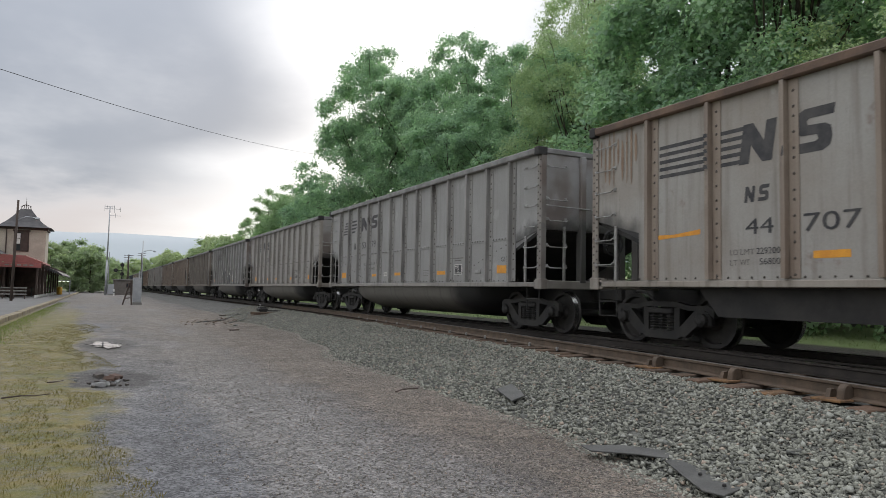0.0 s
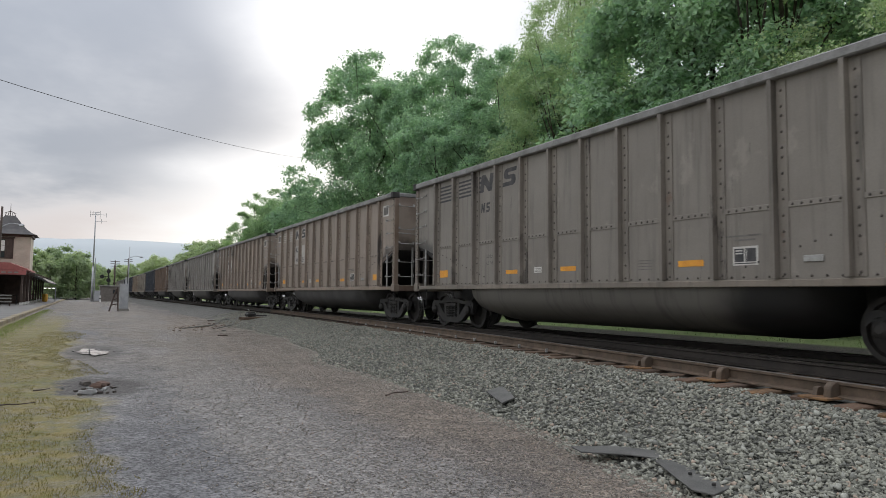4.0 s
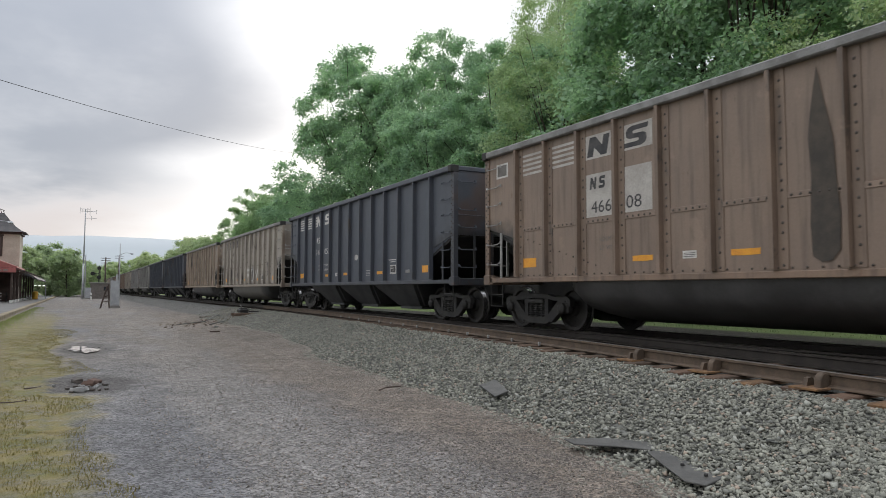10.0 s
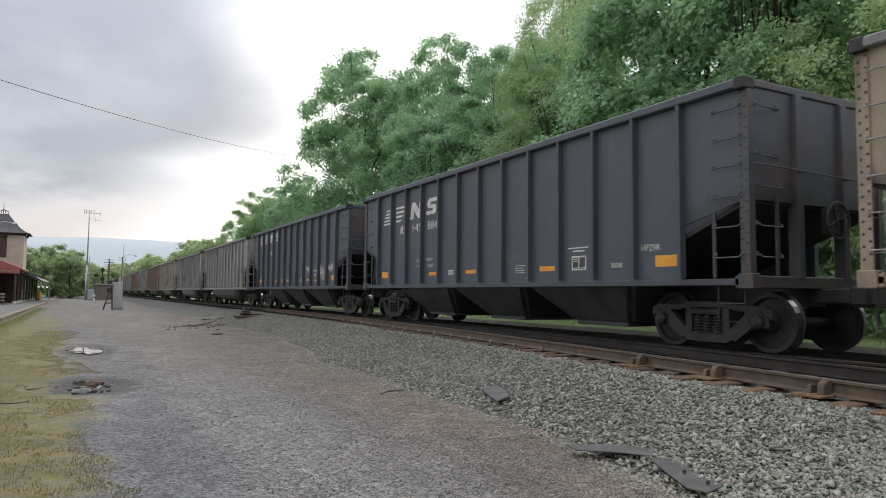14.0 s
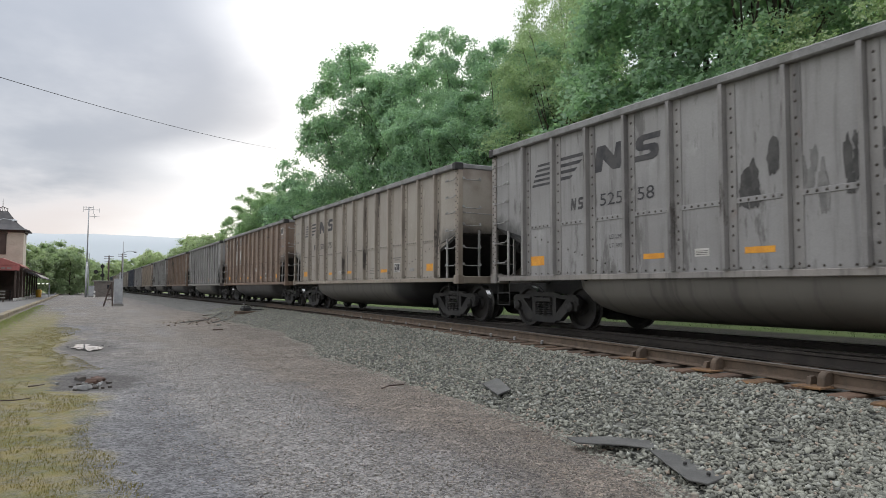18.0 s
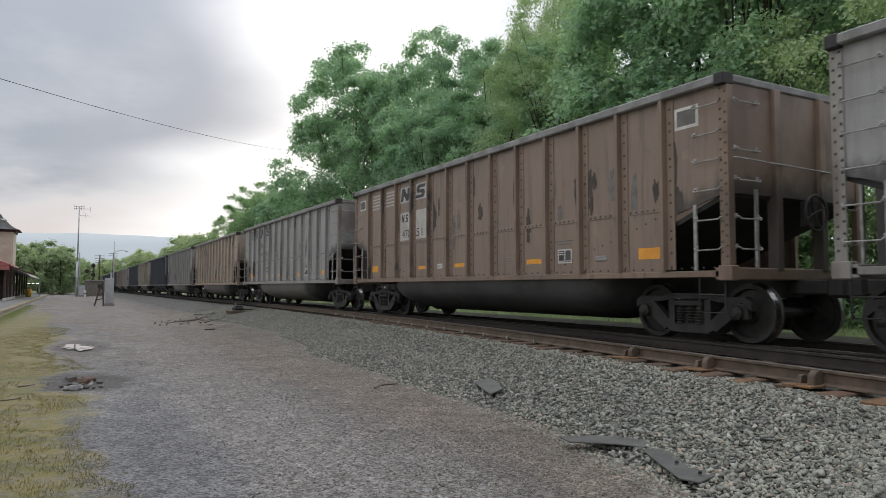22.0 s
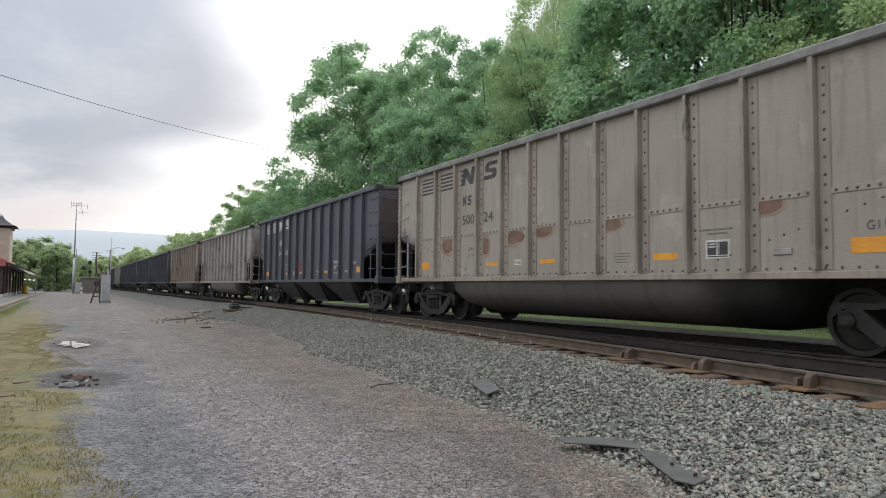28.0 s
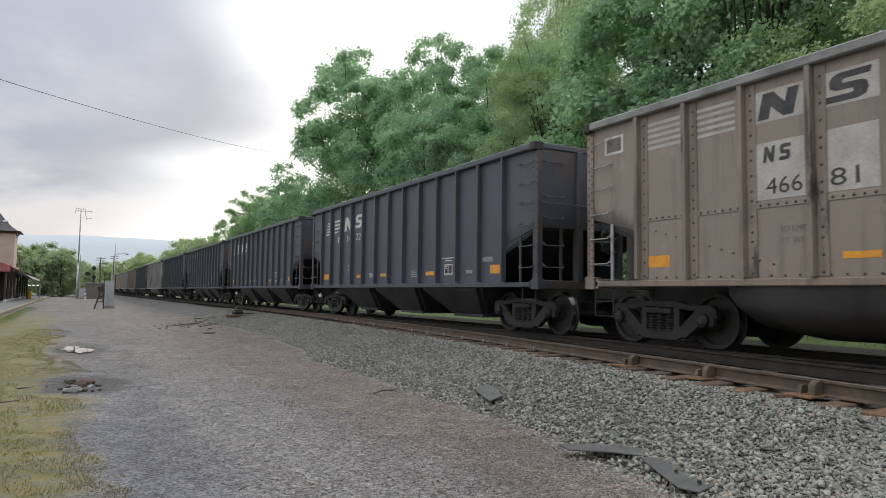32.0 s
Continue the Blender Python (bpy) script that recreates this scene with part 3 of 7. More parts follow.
def broken_stone(rng, points=8):
    """An angular chip of crushed rock: the hull of a few points."""
    bm = bmesh.new()
    ax = np.array([1.15, 0.95, 0.72]) * rng.uniform(0.85, 1.15, 3)
    for _ in range(points):
        d = rng.normal(size=3)
        d = d / np.linalg.norm(d) * rng.uniform(0.85, 1.1)
        bm.verts.new(d * ax)
    bmesh.ops.convex_hull(bm, input=bm.verts)
    loose = [v for v in bm.verts if not v.link_faces]
    bmesh.ops.delete(bm, geom=loose, context="VERTS")
    bmesh.ops.triangulate(bm, faces=bm.faces)
    bm.verts.index_update()
    v = np.array([q.co[:] for q in bm.verts])
    f = np.array([[q.index for q in fc.verts] for fc in bm.faces])
    bm.free()
    return v, f


def make_ballast():
    ys = np.unique(np.concatenate([np.arange(-30, 2, 2.0), np.arange(2, 40, 0.4), np.arange(40, 900, 8.0)]))
    rows = []
    for y in ys:
        t, s = toe_x(y), siding_x(y) - 0.75
        cross = [t - 0.3] + [t + (s - t) * k / 6 for k in range(7)] + [s + (12.1 - s) * k / 4 for k in range(1, 5)] + [12.75, 13.4]
        rows.append([(x, y, bed_z(x, y) - (0.06 if i == 0 else 0)) for i, x in enumerate(cross)])
    n = len(rows[0])
    verts = [v for r in rows for v in r]
    faces = [(j * n + i, j * n + i + 1, (j + 1) * n + i + 1, (j + 1) * n + i) for j in range(len(rows) - 1) for i in range(n - 1)]
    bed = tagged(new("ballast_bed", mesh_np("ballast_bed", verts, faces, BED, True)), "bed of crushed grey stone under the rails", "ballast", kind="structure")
    # loose stones
    rng = np.random.default_rng(5)

    def tumbled(v, f):
        q, _ = np.linalg.qr(rng.normal(size=(3, 3)))
        if np.linalg.det(q) < 0:
            q[:, 0] *= -1
        return v @ q.T * np.array([1, 1, 0.85]), f

    shapes = [tumbled(*broken_stone(rng)) for k in range(42)]
    chips = [tumbled(*broken_stone(rng, 6)) for k in range(42)]

    def scatter(count, pick, size, shapes=shapes, lift=0.25):
        out_v, out_f, off = [], [], 0
        for _ in range(count):
            x, y, z = pick()
            r = size * rng.uniform(0.6, 1.35)
            a, b, c = rng.uniform(0, 6.28), rng.normal(0, 0.15), rng.normal(0, 0.15)
            ca, sa = math.cos(a), math.sin(a)
            s, tris = shapes[rng.integers(42)]
            s = s * r
            p = np.stack([s[:, 0] * ca - s[:, 1] * sa, s[:, 0] * sa + s[:, 1] * ca, s[:, 2]], 1)
            p[:, 2] += b * p[:, 0] + c * p[:, 1]
            out_v.append(p + (x, y, z + r * lift))
            out_f.append(tris + off)
            off += len(s)
        return np.concatenate(out_v), np.concatenate(out_f)

    def slope():
        while True:
            y = 2.6 + 40 * rng.random() ** 1.75
            t, s = toe_x(y), siding_x(y) - 0.25
            x = t - 0.2 + (s - t + 0.2) * rng.random()
            return x, y, bed_z(x, y)

    v, f = scatter(50000, slope, 0.0265)
    tagged(part("loose_ballast", mesh_np("loose_ballast", v, f, CRUSHED), None, bed), kind="stuff")

    def fringe():
        while True:
            y = 2.2 + 26 * rng.random() ** 1.7
            x = toe_x(y) - 0.05 - abs(rng.normal(0, 2.0))
            if x > 0.9 - 0.03 * y and not (abs(x - 0.27) < 0.7 and 11.2 < y < 21.4):
                return x, y, lot_z(x, y) - 0.004

    v, f = scatter(56000, fringe, 0.012, chips, 0.4)
    tagged(part("scattered_chips", mesh_np("scattered_chips", v, f, CINDER), None, bed), kind="stuff")
    # dark bits of tie and rubber round the switch
    def litter():
        k = rng.random()
        x = 3.4 + 3.4 * k + rng.normal(0, 0.45)
        y = 29.5 + 6.0 * k + rng.normal(0, 1.2)
        return x, y, max(bed_z(x, y), lot_z(x, y))

    v, f = scatter(110, litter, 0.06, shapes, 0.0)
    tagged(part("track_litter", mesh_np("track_litter", v, f, TIE), None, bed, "dark scraps of tie wood and rubber"), kind="stuff")
    # stones one could pick up, along the foot of the slope
    shared = [mesh_np("stone", v, f, LOOSE) for v, f in shapes[:14]]
    for k in range(300):
        y = 2.8 + 5.2 * rng.random()
        x = toe_x(y) + 0.1 + 1.9 * rng.random()
        ob = part("stone", shared[k % 14], None, bed)
        ob.location = (x, y, bed_z(x, y) + 0.028)
        r = 0.033 * rng.uniform(0.8, 1.4)
        ob.scale, ob.rotation_euler = (r, r, r), (rng.normal(0, 0.3), rng.normal(0, 0.3), rng.uniform(0, 6.28))


def loose_stone_material():
    m, nt, b = material("picked_ballast_stone", 0.9)
    rnd = node(nt, "ShaderNodeObjectInfo").outputs["Random"]
    tc = node(nt, "ShaderNodeTexCoord").outputs["Object"]
    g = noise_tex(nt, tc, 3.0, 4.0, 0.7)
    col = mixc(nt, rnd, (0.11, 0.113, 0.103), (0.36, 0.365, 0.32))
    nt.links.new(mixc(nt, 1.0, col, mixc(nt, g, (0.75, 0.75, 0.75), (1.25, 1.25, 1.25)), "MULTIPLY"), b.inputs["Base Color"])
    return m


LOOSE = loose_stone_material()


make_ballast()


def rail_profile():
    return [(-0.07, -0.17), (0.07, -0.17), (0.07, -0.155), (0.012, -0.135), (0.010, -0.045), (0.036, -0.035), (0.036, -0.006), (0.028, 0.0),
            (-0.028, 0.0), (-0.036, -0.006), (-0.036, -0.035), (-0.010, -0.045), (-0.012, -0.135), (-0.07, -0.155)]


def make_rail(line, label, web=None):
    prof = rail_profile()
    n = len(prof)
    bm = bmesh.new()
    rings = []
    for i, (x, y) in enumerate(line):
        x2, y2 = line[min(i + 1, len(line) - 1)]
        x1, y1 = line[max(i - 1, 0)]
        d = Vector((x2 - x1, y2 - y1, 0)).normalized()
        side = Vector((d.y, -d.x, 0))
        rings.append([bm.verts.new(Vector((x, y, 0)) + side * px + Vector((0, 0, pz))) for px, pz in prof])
    for u, w in zip(rings, rings[1:]):
        for k in range(n):
            f = bm.faces.new((u[k], u[(k + 1) % n], w[(k + 1) % n], w[k]))
            f.material_index = 1 if k in (6, 7, 8) else 0
    bm.faces.new(rings[0])
    bm.faces.new(rings[-1][::-1])
    bmesh.ops.recalc_face_normals(bm, faces=bm.faces)
    return tagged(new("rail", to_mesh("rail", bm, [web or RAIL, RAILTOP])), label, "rail", "rails of the turnout", "structure")


main_near = make_rail([(NEAR_X, y) for y in (-60, 0, 40, 200, 900)], "dark steel rail with a worn head", RAIL_DARK)
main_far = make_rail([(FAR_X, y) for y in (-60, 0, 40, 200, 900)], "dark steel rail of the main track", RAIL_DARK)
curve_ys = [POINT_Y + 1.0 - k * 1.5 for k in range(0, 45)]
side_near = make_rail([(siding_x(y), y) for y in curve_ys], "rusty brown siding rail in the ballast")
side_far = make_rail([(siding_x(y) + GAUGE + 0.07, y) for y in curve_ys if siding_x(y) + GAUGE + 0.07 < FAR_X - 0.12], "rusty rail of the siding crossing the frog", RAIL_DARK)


TIE_RED = mottled("rust_stained_tie", (0.125, 0.075, 0.048), (0.085, 0.06, 0.045), 3.0, 0.9, bump_d=0.008)


def make_ties():
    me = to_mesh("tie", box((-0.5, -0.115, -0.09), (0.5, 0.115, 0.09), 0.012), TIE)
    rng = random.Random(3)
    bed = empty("track_ties")
    tagged(bed, "weathered wooden ties bedded in stone", "ties", kind="structure")
    y, k = -6.0, 0
    while y < 150:
        left = min(siding_x(y), NEAR_X) - 0.42 + rng.uniform(-0.14, 0.1)
        right = FAR_X + 0.5
        ob = part("tie", me, None, bed, loc=((left + right) / 2, y, -0.268 + rng.uniform(-0.010, 0.008)))
        ob.scale = (right - left, 1, 1)
        if 2.5 < y < 6.6:
            ob.material_slots[0].link = "OBJECT"
            ob.material_slots[0].material = RUST if k % 3 == 0 else TIE_RED
        k += 1
        ob.rotation_euler = (0, 0, rng.uniform(-0.02, 0.02))
        y += 0.53 + rng.uniform(-0.03, 0.03)


make_ties()


# ---- the train ----
HL, HW = 7.295, 1.60        # half length and half width of a car body
PITCH = 16.18               # coupled length
Z_SILL, Z_TOP = 1.0, 3.97
RIBS = [HL - 1.25 - 1.0125 * k for k in range(13)]
BEAM_RIBS = [HL - 1.45 - 1.29 * k for k in range(10)]
ORANGE = mottled("orange_reflective_tape", (0.72, 0.33, 0.03), (0.62, 0.26, 0.03), 5.0, 0.5)
YELLOWTAPE = mottled("yellow_reflective_tape", (0.75, 0.48, 0.05), (0.66, 0.38, 0.04), 5.0, 0.5)
MARK_DARK = mottled("faded_dark_lettering", (0.035, 0.035, 0.04), (0.07, 0.068, 0.068), 5.0, 0.7)
MARK_WHITE = mottled("dusty_white_lettering", (0.62, 0.61, 0.58), (0.48, 0.46, 0.43), 4.0, 0.7)


def side_panel_bm(sx):
    out = [(-HL + 1.19, 1.08), (HL - 1.19, 1.08), (HL - 1.19, 1.93), (HL, 2.24), (HL, 3.86), (-HL, 3.86), (-HL, 2.24), (-HL + 1.19, 1.93)]
    return prism(out, 0, sx * HW, sx * (HW - 0.03))


def rivets_bm(sx, hopper, ribs, seamed=True):
    """Rivet heads along the ribs, the seam and the slanted floor line."""
    bm = bmesh.new()

    def dot(y, z, x=HW, r=0.02):
        c = bm.verts.new((sx * (x + 0.02), y, z))
        ring = [bm.verts.new((sx * x, y + r * math.cos(a), z + r * math.sin(a))) for a in (0.5, 1.76, 3.02, 4.27, 5.53)]
        for i in range(5):
            bm.faces.new((ring[i], ring[(i + 1) % 5], c))

    for y in ribs:
        for k in range(14):
            if not hopper:
                dot(y - 0.125, 1.2 + k * 0.19 + 0.03 * ((k * 7) % 3 - 1), HW + 0.014, 0.024)
    if not hopper:
        for i in range(len(ribs) - 1 if seamed else 0):
            for k in range(6):
                dot(ribs[i] - 0.26 - 0.13 * k, 2.1, HW + 0.012, 0.023)
        for k in range(12 if seamed else 0):
            dot(HL - 1.4 - 0.21 * k, 1.95 - 0.06 * k)
            dot(-HL + 1.4 + 0.21 * k, 1.95 - 0.06 * k)
        for k in range(70):
            dot(-HL + 0.25 + k * 0.205, 1.14, HW + 0.012)
    for e in (-1, 1):
        for k in range(17):
            dot(e * (HL - 0.02), 1.3 + k * 0.15, HW + 0.025, 0.022)
            dot(e * (HL - 0.10), 1.36 + k * 0.15, HW + 0.025, 0.022)
    bmesh.ops.recalc_face_normals(bm, faces=bm.faces)
    return bm


def end_panel_bm(sy):
    bm = bmesh.new()
    box_into(bm, (-HW + 0.04, min(sy * HL, sy * (HL - 0.04)), 2.22), (HW - 0.04, max(sy * HL, sy * (HL - 0.04)), 3.9))
    return bm


def slope_bm(sy):
    return prism([(sy * (HL - 0.05), 2.26), (sy * (HL - 0.05), 2.18), (sy * (HL - 3.1), 0.98), (sy * (HL - 3.1), 1.06)], 0, -HW + 0.05, HW - 0.05)


def tub_bm():
    """The rounded tub that hangs between the trucks."""
    bm = bmesh.new()
    prof = []
    for k in range(13):
        a = math.pi * k / 12
        prof.append((-math.cos(a) * 1.55, 1.02 - 0.79 * math.sin(a) ** 0.75))
    rings = []
    for y, s, dz in ((-4.45, 0.93, 0.35), (-4.25, 0.97, 0.12), (-3.6, 1.0, 0.0), (3.6, 1.0, 0.0), (4.25, 0.97, 0.12), (4.45, 0.93, 0.35)):
        rings.append([bm.verts.new((x * s, y, 1.02 - (1.02 - z) * (1 - dz))) for x, z in prof])
    for u, w in zip(rings, rings[1:]):
        for a in range(12):
            bm.faces.new((u[a], u[a + 1], w[a + 1], w[a]))
    bm.faces.new(rings[0])
    bm.faces.new(rings[-1][::-1])
    bmesh.ops.recalc_face_normals(bm, faces=bm.faces)
    return bm


def chute_bm(y):
    """A long discharge hopper: sloping sides, steep ends and a sliding gate underneath."""
    bm = bmesh.new()
    rings = []
    for x, y0, y1, z in ((1.52, 1.60, 1.56, 1.04), (1.44, 1.50, 1.40, 0.90), (1.18, 1.22, 1.02, 0.60), (0.98, 1.02, 0.72, 0.36)):
        rings.append([bm.verts.new(p) for p in ((-x, y - y0, z), (x, y - y0, z), (x, y + y1, z), (-x, y + y1, z))])
    for u, w in zip(rings, rings[1:]):
        for i in range(4):
            bm.faces.new((u[i], u[(i + 1) % 4], w[(i + 1) % 4], w[i]))
    bm.faces.new(rings[0])
    bm.faces.new(rings[-1][::-1])
    bmesh.ops.recalc_face_normals(bm, faces=bm.faces)
    bmesh.ops.bevel(bm, geom=[e for e in bm.edges if abs(e.verts[0].co.z - e.verts[1].co.z) > 0.05], offset=0.09, segments=2, affect="EDGES")
    box_into(bm, (-0.95, y - 0.9, 0.27), (0.95, y + 0.55, 0.355), 0.01)
    bmesh.ops.recalc_face_normals(bm, faces=bm.faces)
    return bm


def side_frame_bm(sx):
    """Cast side frame with its two triangular windows, between the journals."""
    bm = bmesh.new()
    a, b = sx * 0.98, sx * 1.10
    bars = [
        [(-1.15, 0.50), (-1.15, 0.64), (-1.04, 0.71), (-0.60, 0.70), (-0.36, 0.76), (0.36, 0.76), (0.60, 0.70), (1.04, 0.71), (1.15, 0.64), (1.15, 0.50), (1.0, 0.62), (0.6, 0.62), (0.34, 0.67), (-0.34, 0.67), (-0.6, 0.62), (-1.0, 0.62)],   # top member
        [(-0.50, 0.20), (-0.36, 0.13), (0.36, 0.13), (0.50, 0.20), (0.44, 0.27), (-0.44, 0.27)],                               # spring seat
        [(-1.08, 0.58), (-0.80, 0.66), (-0.34, 0.26), (-0.52, 0.16)],                                                          # diagonals
        [(1.08, 0.58), (0.52, 0.16), (0.34, 0.26), (0.80, 0.66)],
        [(-0.42, 0.24), (-0.30, 0.24), (-0.30, 0.66), (-0.42, 0.66)],                                                          # columns
        [(0.30, 0.24), (0.42, 0.24), (0.42, 0.66), (0.30, 0.66)],
    ]
    for p in bars:
        prism_into(bm, p, 0, min(a, b), max(a, b))
    for y in (-0.925, 0.925):
        box_into(bm, (min(a, b) - 0.01, y - 0.16, 0.36), (max(a, b) + 0.01, y + 0.16, 0.60), 0.03)
    bmesh.ops.recalc_face_normals(bm, faces=bm.faces)
    return bm


def spring_mesh():
    bm = bmesh.new()
    prof = [(0.05, 0.0)]
    for k in range(6):
        prof += [(0.088, k * 0.046 + 0.012), (0.088, k * 0.046 + 0.026), (0.058, k * 0.046 + 0.042)]
    prof.append((0.05, 0.29))
    lathe_into(bm, prof, 6, Matrix.Rotation(radians(-90), 4, "Y"))
    return to_mesh("coil_spring", bm, STEEL_DARK)


def wheelset_mesh():
    bm = bmesh.new()
    lathe_into(bm, [(0.075, -0.98), (0.075, -0.5), (0.085, 0), (0.075, 0.5), (0.075, 0.98)], 12)
    for s in (-1, 1):
        o = s * (GAUGE / 2)
        # hub, dished plate, rim and flange
        prof = [(0.10, o + s * 0.16), (0.14, o + s * 0.15), (0.16, o + s * 0.08), (0.36, o + s * 0.06), (0.38, o + s * 0.12), (0.447, o + s * 0.12), (0.457, o + s * 0.01), (0.48, o - s * 0.01),
                (0.48, o - s * 0.035), (0.40, o - s * 0.035), (0.36, o + s * 0.0), (0.15, o - s * 0.03), (0.10, o - s * 0.05)]
        faces = lathe_into(bm, prof, 26)
        for i, f in enumerate(faces):
            if i // 26 == 5:
                f.material_index = 1
    # balance marks cast on the plate, so that the turning shows
    for s in (-1, 1):
        for a in (0.4, 2.5, 4.6):
            y, z = 0.26 * math.cos(a), 0.26 * math.sin(a)
            box_into(bm, (s * 0.78 - 0.012, y - 0.03, z - 0.03), (s * 0.78 + 0.012, y + 0.03, z + 0.03), 0.006)
    bmesh.ops.recalc_face_normals(bm, faces=bm.faces)
    return to_mesh("wheelset", bm, [WHEEL, TREAD])


def rung_mesh():
    bm = bmesh.new()
    tube_into(bm, [(0.03, -0.24, 0.045), (-0.035, -0.235, 0.03), (-0.05, -0.22, 0.0), (-0.05, 0.22, 0.0), (-0.035, 0.235, 0.03), (0.03, 0.24, 0.045)], 0.0115, 6)
    for y in (-0.24, 0.24):
        box_into(bm, (0.012, y - 0.03, 0.01), (0.032, y + 0.03, 0.08), 0.006)
    return to_mesh("grab_iron", bm, GALV)


def cap_mesh():
    bm = bmesh.new()
    lathe_into(bm, [(0.11, 0.0), (0.11, 0.07), (0.07, 0.10), (0.05, 0.11)], 12)
    return to_mesh("bearing_cap", bm, STEEL_DARK)


WHEELSET, RUNG, CAP = wheelset_mesh(), rung_mesh(), cap_mesh()
FRAME_MESH = {s: to_mesh("side_frame", side_frame_bm(s), STEEL_DARK) for s in (-1, 1)}
SPRING = spring_mesh()
BOLSTER_END = to_mesh("bolster_end", box((-0.13, -0.28, -0.05), (0.13, 0.28, 0.05), 0.02), STEEL_DARK)
wheelsets = []


def add_truck(car, y):
    t = part("truck", box((-0.95, -0.2, 0.40), (0.95, 0.2, 0.70), 0.04), UNDER, car, loc=(0, y, 0))
    for s in (-1, 1):
        part("side_frame", FRAME_MESH[s], None, t)
        part("bolster_end", BOLSTER_END, None, t, loc=(s * 1.01, 0, 0.60))
        for dy in (-0.19, 0.0, 0.19):
            part("coil_spring", SPRING, None, t, loc=(s * 1.05, dy, 0.26))
        for dy in (-0.925, 0.925):
            c = part("bearing_cap", CAP, None, t, loc=(s * 1.10, dy, 0.47))
            if s < 0:
                c.rotation_euler = (0, 0, math.pi)
    for dy in (-0.925, 0.925):
        w = part("wheelset", WHEELSET, None, t)
        w.matrix_parent_inverse = Matrix.Translation((0, dy, 0.457))
    return t


def rib_bm(hopper):
    w, d = (0.042, 0.095) if not hopper else (0.04, 0.11)
    bm = prism([(-HW - d, -w * 0.8), (-HW - d, w * 0.8), (-HW + 0.004, w), (-HW + 0.004, -w)], 2, 1.12, 3.84)
    if not hopper:
        prism_into(bm, [(-HW - 0.014, -0.20), (-HW - 0.014, -0.05), (-HW + 0.004, -0.05), (-HW + 0.004, -0.20)], 2, 1.12, 3.84)
    bmesh.ops.recalc_face_normals(bm, faces=bm.faces)
    return bm


